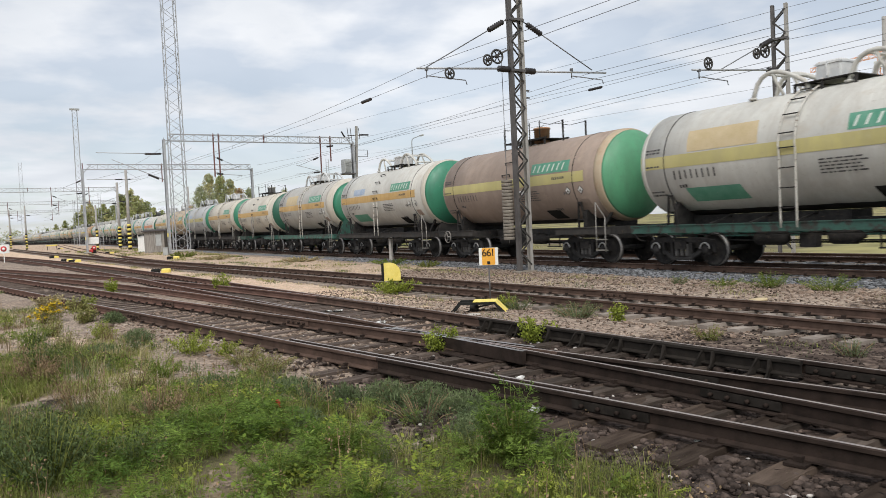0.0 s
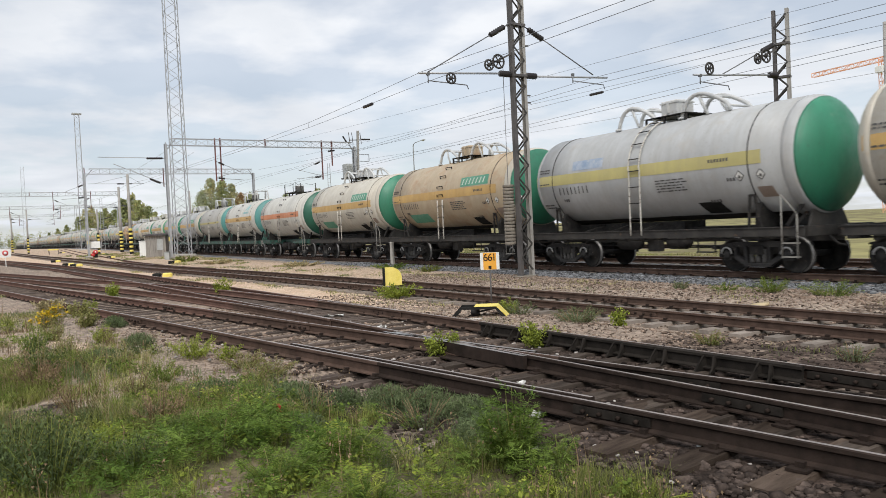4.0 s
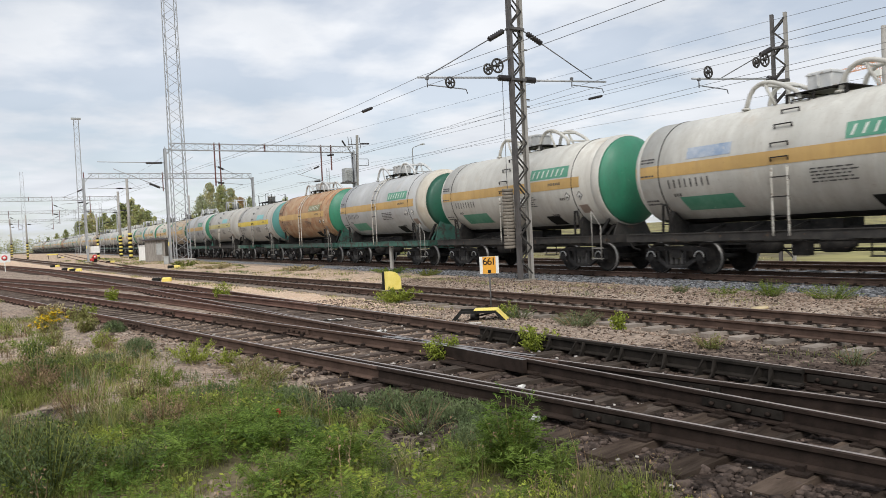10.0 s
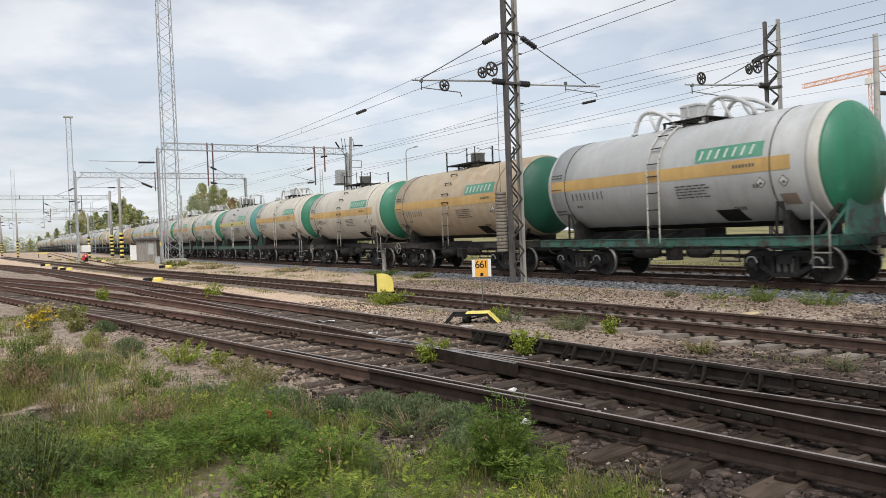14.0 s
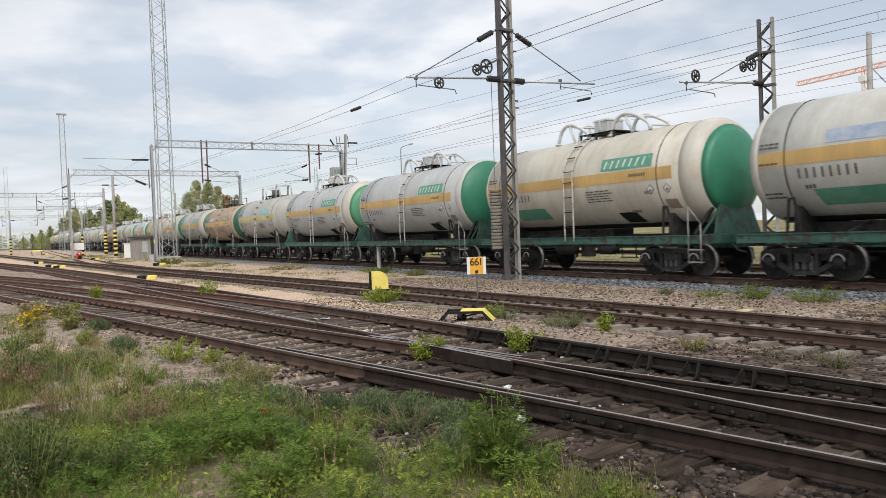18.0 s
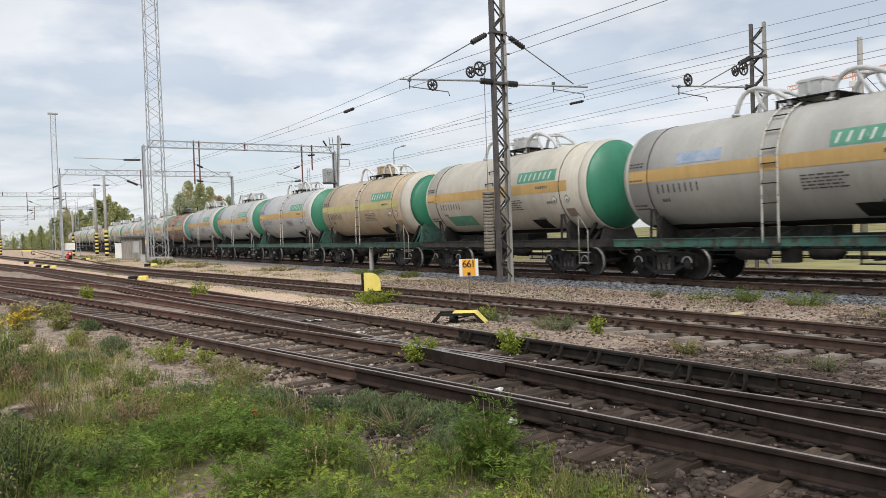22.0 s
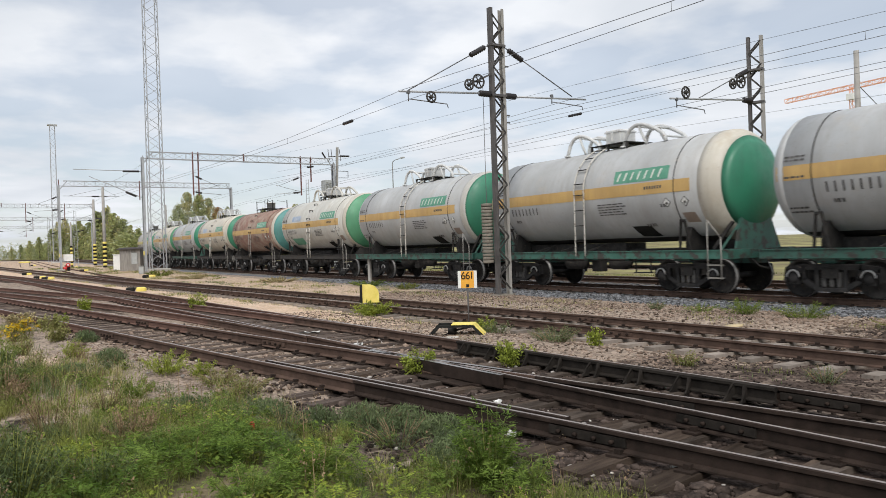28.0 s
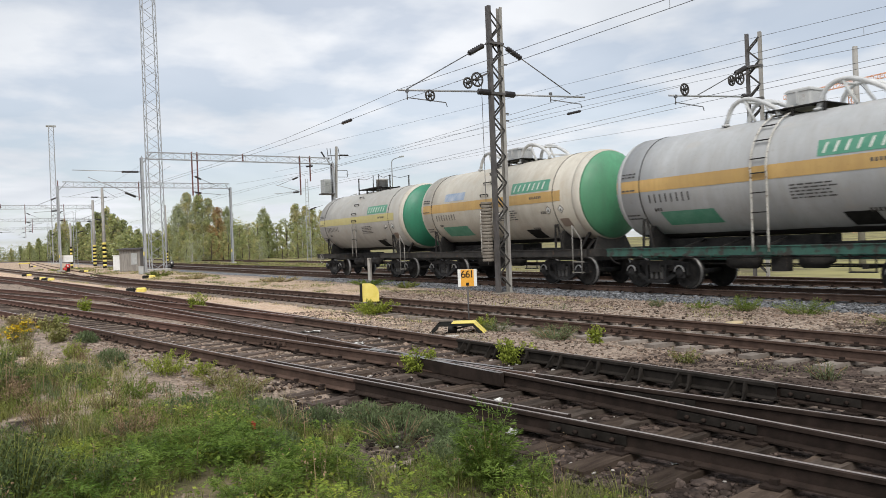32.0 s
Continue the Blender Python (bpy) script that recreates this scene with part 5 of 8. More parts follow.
def insulator(p, q, r=0.105, n=7):
    """Ribbed insulator between two points."""
    s = Shape()
    p, q = Vector(p), Vector(q)
    pts, rs = [], []
    for i in range(2 * n + 1):
        pts.append(tuple(p + (q - p) * i / (2 * n)))
        rs.append(r if i % 2 else r * 0.72)
    return s.tube(pts, rs, 8)


def pulley(s, c, r, mi=0):
    x, y, z = c
    ring = [(x, y + r * math.cos(a), z + r * math.sin(a)) for a in np.linspace(0, 2 * math.pi, 17)]
    s.tube(ring, 0.035, 6, mi, False)
    for a in np.linspace(0, math.pi, 4)[:3]:
        s.bar((x, y - r * math.cos(a), z - r * math.sin(a)), (x, y + r * math.cos(a), z + r * math.sin(a)), 0.03, 0.03, mi)
    s.turned([(-0.06, 0.0), (-0.06, 0.06), (0.06, 0.06), (0.06, 0.0)], "x", c, 10, mi)


def channel_mast(x, y, height, label, turn=0.0):
    """Catenary mast of two channel chords laced together."""
    m = thing("catenary_mast", ground_at(x, y), label, "catenary mast", "lattice masts beside the main line")
    # shade painted in: one chord dark steel, the lit one pale
    for yy, mt in ((-0.29, M_GALVDARK), (0.29, M_CONCMAST)):
        sg = 1 if yy > 0 else -1
        u = [(-0.095, 0.0), (0.095, 0.0), (0.095, -0.12), (0.081, -0.12), (0.081, -0.018), (-0.081, -0.018), (-0.081, -0.12), (-0.095, -0.12)]
        if sg < 0:
            u = [(x, -y) for x, y in reversed(u)]
        k = len(u)
        s = Shape().add([(x, yy + 0.01 * sg + y, z) for z in (0.0, height) for x, y in u],
                        [(a, (a + 1) % k, k + (a + 1) % k, k + a) for a in range(k)] + [(0, 7, 6, 5), (0, 5, 4, 1), (1, 4, 3, 2), (k, k + 5, k + 6, k + 7), (k, k + 1, k + 4, k + 5), (k + 1, k + 2, k + 3, k + 4)])
        part("chord", s, mt, m, at=pose(0, 0, 0, 0, 0, turn))
    n = int(height / 0.46)
    bars = [Shape().bar((0, a, 0), (0, -a, 0.46), 0.014, 0.06).mesh("lacing_bar", M_LACE) for a in (0.22, -0.22)]
    for xx in (-0.103, 0.103):
        for k in range(n):
            part("lacing_bar", bars[k % 2], None, m, at=pose(0, 0, 0, 0, 0, turn) @ pose(xx, 0, 0.2 + k * 0.46))
    s = Shape()
    s.box(-0.26, 0.26, -0.4, 0.4, -0.3, 0.01, 0, 0.03)
    part("concrete_footing", s, M_WEIGHT, m)
    for z in (height - 1.35, 6.98):
        part("collar", Shape().box(-0.14, 0.14, -0.31, 0.31, z, z + 0.08), M_GALVDARK, m, at=pose(0, 0, 0, 0, 0, turn))
    return m


def cantilever(m, y_end, z_end, sgn, strut, height, steady=True):
    """An insulated bracket arm on mast m: tube, stay with insulator, steady arm."""
    s = Shape()
    z0 = 7.05
    s.tube([(0, sgn * 0.8, z0), (0, y_end, z_end)], 0.035, 8)
    part("arm_tube", s, M_GALV, m)
    part("arm_insulator", insulator((0, sgn * 0.32, z0), (0, sgn * 0.8, z0), 0.115), M_INSUL, m)
    s = Shape()
    t = Vector((0, sgn * 0.3, height - 1.3))
    e = Vector((0, strut, z_end + 0.06))
    d = (e - t).normalized()
    s.tube([tuple(t + d * 0.95), tuple(e)], 0.02, 6)
    s.tube([tuple(t), tuple(t + d * 0.25)], 0.02, 6)
    part("stay_rod", s, M_WIRE, m)
    part("stay_insulator", insulator(t + d * 0.25, t + d * 0.95), M_INSUL, m)
    s = Shape()
    if steady:
        ys = y_end + (0.35 if sgn < 0 else -1.7)
        s.tube([(0, ys, z_end), (0, ys, z_end - 0.3)], 0.02, 6)
        s.tube([(0, ys, z_end - 0.22), (0, ys + 1.5, z_end - 0.28), (0, ys + 1.55, z_end - 0.42)], 0.018, 6)
        s.box(-0.04, 0.04, ys - 0.05, ys + 0.05, z_end - 0.05, z_end + 0.05)
        part("steady_arm", s, M_WIRE, m)


MAST = channel_mast(-21.07, 15.89, 10.1, "weathered steel lattice mast with double bracket arms beside ballast")
cantilever(MAST, -4.0, 6.85, -1, -3.65, 10.1)
cantilever(MAST, 4.2, 7.22, 1, 3.5, 10.1)
for yy, zz in ((-0.85, 7.45), (-1.25, 7.3), (-2.8, 6.75)):
    s = Shape()
    pulley(s, (0.05, yy, zz), 0.23 if yy > -1 else 0.17)
    part("tension_wheel", s, M_LACE, MAST)
s = Shape()
s.bar((0, -0.3, 7.75), (0, -1.25, 7.3), 0.06, 0.06)
part("wheel_bracket", s, M_GALVDARK, MAST)
for k in range(18):
    s = Shape().turned([(0, 0.0), (0, 0.19), (0.02, 0.2), (0.085, 0.2), (0.1, 0.19), (0.1, 0.0)], "z", (-0.3, -0.42, 1.12 + k * 0.118), 14)
    part("tension_weight", s, M_WEIGHT, MAST)
s = Shape().tube([(-0.3, -0.42, 1.0), (-0.3, -0.42, 7.4)], 0.012, 5)
part("weight_rod", s, M_WIRE, MAST)
s = Shape().box(-0.125, -0.11, -0.05, 0.22, 2.7, 2.83)
part("number_plate", s, M_WHITE, MAST)
s = Shape()
for z in (8.1, 6.35, 6.1):
    s.tube([(0, 0.3, z), (0, 0.5, z)], 0.03, 6)
part("wire_holder", s, M_GALVDARK, MAST)

MAST2 = channel_mast(-17.94, 26.18, 9.6, "weathered steel lattice mast with one bracket arm behind the train", -68.0)
cantilever(MAST2, -5.0, 6.78, -1, -3.6, 9.6)
for yy, zz, r in ((-1.0, 7.75, 0.25), (-1.5, 7.6, 0.18), (-4.2, 7.05, 0.2)):
    s = Shape()
    pulley(s, (0.05, yy, zz), r)
    part("tension_wheel", s, M_LACE, MAST2)
s = Shape()
s.bar((0, -0.3, 8.05), (0, -1.5, 7.6), 0.06, 0.06)
part("wheel_bracket", s, M_GALVDARK, MAST2)


def tube_mast(x, y, height, r, label, mt, arms=(), stripes=0.0):
    m = thing("catenary_mast", ground_at(x, y), label, "catenary mast", "round masts of the yard")
    part("pole", Shape().tube([(0, 0, -0.3), (0, 0, height)], [r, r * 0.7], 10), mt, m)
    for z, y1 in arms:
        part("arm_tube", Shape().tube([(0, 0, z), (0, y1, z + 0.05)], 0.035, 6), M_GALV, m)
        part("stay_rod", Shape().tube([(0, 0, z + 1.1), (0, y1 * 0.85, z + 0.06)], 0.018, 5), M_WIRE, m)
        part("arm_insulator", insulator((0, y1 * 0.1, z + 0.005), (0, y1 * 0.28, z + 0.015)), M_INSUL, m)
    k = 0
    z = 0.0
    while z < stripes:
        part("warning_band", Shape().turned([(z, r + 0.012), (z + 0.3, r + 0.012)], "z", (0, 0, 0), 10), M_YELLOW if k % 2 else M_BLACKP, m)
        z += 0.3
        k += 1
    return m


tube_mast(-18.2, 34.0, 10.0, 0.16, "pale steel mast with a thin stay behind the tracks", M_CONCMAST, ((7.4, 2.5),))
tube_mast(-112.7, 15.8, 11.2, 0.25, "grey mast with black and yellow bands at its foot", M_CONCMAST, ((9.9, -5.0), (9.9, 2.0), (6.8, -3.5)), 3.3)
tube_mast(-138.7, 17.9, 11.2, 0.27, "grey mast with black and yellow bands at its foot", M_CONCMAST, ((7.6, -3.5),), 3.3)
tube_mast(-141.5, 30.3, 10.5, 0.2, "grey mast with black and yellow bands at its foot", M_CONCMAST, (), 2.1)
tube_mast(-174.5, 4.8, 9.0, 0.2, "grey mast with black and yellow bands at its foot", M_CONCMAST, ((7.0, 3.0),), 3.0)
tube_mast(-210.4, 2.4, 9.5, 0.22, "grey mast with black and yellow bands at its foot", M_CONCMAST, ((7.4, 3.0),), 3.0)
tube_mast(-128.0, 13.2, 7.0, 0.16, "grey mast with black and yellow bands at its foot", M_CONCMAST, (), 3.0)


def ladder_post(x, y, height, label):
    m = thing("lattice_post", ground_at(x, y), label, "catenary mast", "slim lattice posts")
    w0, w1 = 0.3, 0.16
    for sg in (-1, 1):
        part("chord", Shape().bar((0, sg * w0, 0), (0, sg * w1, height), 0.06, 0.06), M_GALV, m)
    n = 22
    for k in range(1, n):
        w = w0 + (w1 - w0) * k / n
        part("batten", Shape().bar((0, -w, height * k / n), (0, w, height * k / n), 0.04, 0.04), M_GALV, m)
    part("arm_tube", Shape().tube([(0, 0, height * 0.62), (0, 2.2, height * 0.68)], 0.03, 6), M_WIRE, m)
    part("arm_insulator", insulator((0, 0.4, height * 0.63), (0, 1.2, height * 0.655)), M_INSUL, m)
    return m


ladder_post(-93.0, 38.06, 11.0, "grey slim lattice mast in the grass beyond the tracks")
ladder_post(-135.0, 14.6, 9.0, "grey slim lattice mast in the yard")
ladder_post(-176.0, 14.0, 10.0, "grey slim lattice mast in the yard")


def portal(x, y0, y1, zb, label, droppers, leg_r=0.17, legs=(True, True)):
    """A gantry over the tracks: legs, latticed beam, hanging posts with arms."""
    g = rail_z(x) - 0.22
    m = thing("catenary_portal", pose(x, 0, g), label, "catenary portal", "gantries over the tracks")
    for on, y in zip(legs, (y0, y1)):
        if on:
            s = Shape()
            for dx in (-0.14, 0.14):
                s.bar((dx, y, -0.2), (dx, y, zb - 0.2), 0.18, 0.42)
            for k in range(int(zb / 0.9)):
                s.bar((-0.14, y, 0.4 + k * 0.9), (0.14, y, 0.9 + k * 0.9), 0.03, 0.2)
            part("leg", s, M_GALV, m)
            part("leg_footing", Shape().box(-0.4, 0.4, y - 0.4, y + 0.4, -0.3, 0.25, 0, 0.05), M_CONCRETE, m)
            part("yellow_band", Shape().box(-0.2, 0.2, y - 0.14, y + 0.14, 1.7, 2.05), M_YELLOW, m)
    part("beam", lattice(Shape(), (0, y0 + 0.5, zb), (0, y1 - 0.2, zb), 0.5, 0.62, 1.15, 0.055, 0.028), M_GALV, m)
    for y in (y0, y1):
        s = Shape()
        e = 0.9 if y == y0 else -0.6
        s.bar((0, y, zb - 0.8), (0, y + e, zb + 0.25), 0.08, 0.08)
        s.bar((0, y, zb - 0.3), (0, y + e, zb - 0.3), 0.08, 0.08)
        part("knee_brace", s, M_GALV, m)
    for y, zl, arm in droppers:
        part("hanging_post", Shape().bar((0, y, zb + 0.45), (0, y, zl), 0.11, 0.11), M_REDMAST, m)
        if arm:
            part("arm_tube", Shape().tube([(0, y, zl + 0.3), (0, y + arm, zl + 0.1)], 0.03, 6), M_GALV, m)
            part("stay_rod", Shape().tube([(0, y, zl + 1.9), (0, y + arm * 0.9, zl + 0.9), ], 0.02, 5), M_WIRE, m)
            part("diagonal_tube", Shape().tube([(0, y, zl + 0.35), (0, y + arm * 0.95, zl + 1.0)], 0.028, 6), M_GALV, m)
            part("arm_insulator", insulator((0, y + arm * 0.08, zl + 0.29), (0, y + arm * 0.3, zl + 0.24)), M_INSUL, m)
            part("stay_insulator", insulator((0, y + arm * 0.1, zl + 1.8), (0, y + arm * 0.3, zl + 1.55)), M_INSUL, m)
    return m


P1 = portal(-72, 13.5, 32.4, 10.85, "grey steel gantry with latticed beam over the main line", ((18.0, 7.2, 2.6), (18.5, 7.2, 0), (28.8, 7.3, -2.8), (29.9, 8.7, 0), (22.9, 10.5, 0)))
for z0, z1, a in ((7.9, 9.3, -3.6), (9.2, 9.35, -4.6)):
    part("long_arm", Shape().tube([(0, 13.5, z1 if a < -4 else z0 - 1.0), (0, 13.5 + a * 1.25, z0 + (0.9 if a > -4 else 0.2))], 0.035, 6), M_GALV, P1)
part("arm_insulator", insulator((0, 12.9, 7.05), (0, 12.0, 7.45)), M_INSUL, P1)
part("arm_insulator", insulator((0, 13.2, 9.34), (0, 11.8, 9.32)), M_INSUL, P1)
# transformer and switchgear on the right leg
s = Shape().box(-0.5, 0.5, 31.2, 32.0, 7.5, 8.9, 0, 0.05)
part("transformer", s, M_GREYCAB, P1)
for k in range(6):
    part("cooling_fin", Shape().box(0.5, 0.58, 31.25 + k * 0.12, 31.29 + k * 0.12, 7.6, 8.7), M_GREYCAB, P1)
part("transformer_shelf", Shape().box(-0.5, 0.5, 31.0, 32.4, 7.32, 7.45), M_GALVDARK, P1)
part("mast_top", Shape().bar((0, 32.7, 7), (0, 32.95, 12.4), 0.22, 0.22), M_CONCMAST, P1)
s = Shape()
for y in (32.0, 32.35, 33.3):
    s.bar((0, y, 11.0), (0, y - 0.12, 12.2), 0.05, 0.05)
s.bar((0, 31.9, 11.4), (0, 34.3, 11.5), 0.08, 0.08)
s.bar((0, 33.0, 9.9), (0, 34.1, 9.9), 0.05, 0.05)
s.bar((0, 33.0, 9.2), (0, 34.1, 9.2), 0.05, 0.05)
s.bar((0, 34.1, 9.2), (0, 34.1, 9.9), 0.05, 0.05)
part("switchgear", s, M_GALVDARK, P1)
for a, b in (((0, 31.6, 11.2), (0, 31.2, 11.8)), ((0, 33.3, 11.5), (0, 34.3, 11.52)), ((0, 30.2, 10.3), (0, 29.5, 10.2))):
    part("insulator", insulator(a, b, 0.1), M_INSUL, P1)

portal(-98.3, 9.0, 29.4, 10.4, "distant grey steel gantry over the yard tracks", ((9.0, 7.0, -2.6), (18.0, 8.5, 0)))
portal(-139, -8.0, 17.9, 10.1, "distant grey steel gantry over the yard tracks", ((4.4, 9.9, 0), (7.8, 7.3, 2.4), (13.5, 7.6, -2.2)), legs=(True, False))
portal(-190, -6.0, 24.0, 10.1, "distant grey steel gantry over the yard tracks", ((2.0, 7.3, 2.4), (12.0, 7.3, -2.2)))
portal(-250, -8.0, 26.0, 10.1, "distant grey steel gantry over the yard tracks", ((5.0, 7.3, 2.4), (14.0, 7.3, -2.2)))


def light_tower(x, y, height, w, label, step, split=False):
    m = thing("lattice_tower", ground_at(x, y), label, "lattice tower")
    s = Shape()
    n = int(height / step)
    c = [(-1, -1), (1, -1), (1, 1), (-1, 1)]

    def pt(i, k):
        ww = (w * 0.5) * (1.06 - 0.2 * k / n)
        return (c[i % 4][0] * ww, c[i % 4][1] * ww, height * k / n)
    for i in range(4):
        part("tower_leg", Shape().bar(pt(i, 0), pt(i, n), 0.085, 0.085), M_GALV, m)
        s = Shape()
        for k in range(n):
            b = Shape() if split else s
            b.bar(pt(i + k % 2, k), pt(i + 1 - k % 2, k + 1), 0.04, 0.04)
            if split:
                part("brace", b, M_GALV, m)
        if not split:
            tagged(part("bracing", s, M_GALV, m), kind="stuff")
    part("concrete_footing", Shape().box(-w * 0.8, w * 0.8, -w * 0.8, w * 0.8, -0.3, 0.25, 0, 0.06), M_CONCRETE, m)
    return m


light_tower(-80.8, 16.36, 38, 1.35, "tall galvanised lattice lighting tower between the tracks", 0.95, True)
T2 = light_tower(-187.7, 16.3, 31, 1.15, "distant galvanised lattice lighting tower", 1.3)
part("floodlight_bar", Shape().box(-0.5, 0.5, -1.0, 1.0, 30.9, 31.2), M_GREYCAB, T2)
light_tower(-330.0, 8.5, 32, 1.3, "far galvanised lattice lighting tower", 1.6)


def wires():
    """Contact wires, messengers with droppers and feeders, each a thing of its own."""
    rng = random.Random(8)

    def wire(pts, r, name, label):
        solo(name, Shape().tube(pts, r * 0.85, 5), M_WIRE, label, "wire", "overhead wires")

    def span(x0, x1, fy, za, zb, sag, n=10):
        return [(x0 + (x1 - x0) * i / n, fy(x0 + (x1 - x0) * i / n), za + (zb - za) * i / n - sag * 4 * (i / n) * (1 - i / n)) for i in range(n + 1)]

    def over(fy, xs, zm, zc, sag, low=0.05, r=0.009):
        for x0, x1 in zip(xs, xs[1:]):
            lift = lambda x: rail_z(x) if x < -30 else 0
            a = span(x0, x1, fy, zm + lift(x0), zm + lift(x1), sag)
            b = span(x0, x1, fy, zc + lift(x0), zc + lift(x1), low)
            wire(a, r, "messenger_wire", "dark messenger wire sagging between masts over the track")
            wire(b, r, "contact_wire", "dark straight contact wire over the track")
            for i in range(2, 9, 2):
                solo("dropper", Shape().tube([a[i], b[i]], 0.006, 4), M_WIRE, "thin dropper wire holding the contact wire", "wire", "overhead wires")
    cy = lambda x: 12.0 if x > -30 else 12.0 + (c_y(x) - c_y(-30)) * 0.8
    over(cy, (-139, -98, -72, -21.07), 6.7, 6.32, 0.3)
    over(cy, (-21.07, 34), 6.7, 6.32, 0.58, 0.3)
    over(lambda x: train_y(x) + 0.7, (-250, -190, -139, -98, -72, -21.07), 6.95, 6.7, 0.2)
    over(lambda x: train_y(x) + 0.7, (-21.07, 34), 6.95, 6.7, 0.46, 0.4)
    over(lambda x: train_y(x) + 3.6, (-250, -190, -139, -98, -72, -17.94, 36), 6.47, 6.27, 0.1)
    for y, z, zz, sag in ((26.2, 9.21, 11.3, 0.06), (26.2, 8.0, 9.6, 0.08), (33.8, 7.6, 9.4, 0.1)):
        f1 = lambda x, y=y: y
        wire(span(-72, -17.94, f1, zz, z, sag), 0.009, "feeder_wire", "dark feeder wire strung between masts")
        wire(span(-17.94, 40, f1, z, z - 2.4, sag), 0.009, "feeder_wire", "dark feeder wire strung between masts")
    wire(span(-72, -17.94, lambda x: 22.14, 8.3, 7.02, 0.25), 0.009, "tension_wire", "dark tension wire led to the mast's wheels")
    for y, z in ((14.0, 10.4), (16.0, 9.9)):
        wire(span(-98, -72, lambda x, y=y: y, z, z, 0.2), 0.011, "feeder_wire", "dark feeder wire strung between masts")
    for p, q in (((-25.6, 12.0, 6.30), (-24.8, 12.0, 6.30)), ((-24.3, 22.14, 7.055), (-23.5, 22.14, 7.04))):
        solo("section_insulator", insulator(p, q, 0.065, 5), M_INSUL, "dark ribbed insulator hanging in the overhead wire", "insulator", "insulators in the wires")


wires()


def lamp_post(x, y, h, label):
    m = thing("street_lamp", ground_at(x, y), label, "street lamp")
    part("pole", Shape().tube([(0, 0, 0), (0, 0, h - 0.4), (0.15, 0, h - 0.1), (0.5, 0, h)], [0.09, 0.06, 0.05, 0.045], 8), M_GALV, m)
    part("arm", Shape().tube([(0.5, 0, h), (2.4, 0, h + 0.12)], 0.045, 8), M_GALV, m)
    part("lamp_head", Shape().box(2.1, 3.0, -0.13, 0.13, h + 0.02, h + 0.18, 0, 0.05), M_GREYCAB, m)


lamp_post(-82.0, 45.0, 12.5, "slim grey street lamp beyond the train")
lamp_post(-130.0, 62.0, 11.5, "slim grey street lamp among the trees")


def tower_crane():
    m = thing("tower_crane", pose(-134.0, 248.0, 0), "orange tower crane with a latticed jib, far off", "crane")
    part("mast", lattice(Shape(), (0, 0, 0), (0, 0, 50), 1.8, 1.8, 2.4, 0.15, 0.1), M_CRANE, m)
    s = lattice(Shape(), (0, -64, 50.0), (0, 26, 50.0), 1.3, 1.4, 2.2, 0.14, 0.09)
    jib = part("jib", s, M_CRANE, m, at=pose(0, 0, 0, 0, 0, 84))
    part("cab", Shape().box(-1.2, 1.2, -2.6, -1.0, 45.5, 47.6, 0, 0.1), M_WHITE, m)


tower_crane()

# ---- small yard things ----


def text_mesh(body, size, thick=0.004):
    cu = bpy.data.curves.new("digits", "FONT")
    cu.body, cu.size, cu.extrude, cu.align_x, cu.align_y = body, size, thick, "CENTER", "CENTER"
    tmp = new("digits", cu)
    me = bpy.data.meshes.new_from_object(tmp.evaluated_get(bpy.context.evaluated_depsgraph_get()))
    bpy.data.objects.remove(tmp)
    bpy.data.curves.remove(cu)
    return me


def track_sign():
    m = thing("track_sign", ground_at(-14.21, 9.67) @ pose(0, 0, 0, 0, 0, 54), "orange numbered track sign with white edges on a thin post", "sign")
    part("post", Shape().tube([(0, 0, -0.2), (0, 0, 0.85)], 0.018, 8), M_GALVDARK, m)
    part("board", Shape().box(-0.22, 0.22, -0.012, 0.012, 0.8, 1.2), M_WHITE, m)
    part("face", Shape().box(-0.15, 0.15, -0.018, -0.013, 0.805, 1.195), M_ORANGE, m)
    for dx, ch in ((-0.095, "6"), (0.01, "6"), (0.1, "1")):
        d = text_mesh(ch, 0.24)
        d.materials.append(M_BLACKP)
        part("digit", d, None, m, "black digit", pose(dx, -0.022, 1.08, 90, 0, 0))
    part("lower_mark", Shape().box(-0.035, 0.035, -0.022, -0.019, 0.82, 0.89), M_BLACKP, m)


track_sign()


def fouling_marker():
    m = thing("fouling_marker", ground_at(-21.86, 11.03) @ pose(0, 0, 0, 0, 0, 58), "yellow rounded trackside marker board on a dark frame", "marker board")
    prof = [(-0.27, 0.0), (0.27, 0.0), (0.27, 0.25)] + [(0.27 - 0.35 * (1 - math.cos(a)), 0.25 + 0.35 * math.sin(a)) for a in np.linspace(0.1, math.pi / 2, 7)] + [(-0.27, 0.6)]
    n = len(prof)
    s = Shape().add([(x, -0.05, z) for x, z in prof] + [(x, 0.05, z) for x, z in prof], [tuple(range(n)), tuple(range(2 * n - 1, n - 1, -1))] + [(i, n + i, n + (i + 1) % n, (i + 1) % n) for i in range(n)])
    part("board", s, M_YELLOW, m)
    part("side_frame", Shape().box(-0.35, -0.275, -0.09, 0.12, -0.05, 0.58), M_BLACKP, m)


fouling_marker()
solo("kilometre_post", Shape().box(-0.09, 0.09, -0.09, 0.09, -0.2, 1.2, 0, 0.03), M_CONCRETE, "grey concrete marker post beside the ballast", "post", at=ground_at(-34.7, 17.5) @ pose(0, 0, 0, 0, 0, 20))


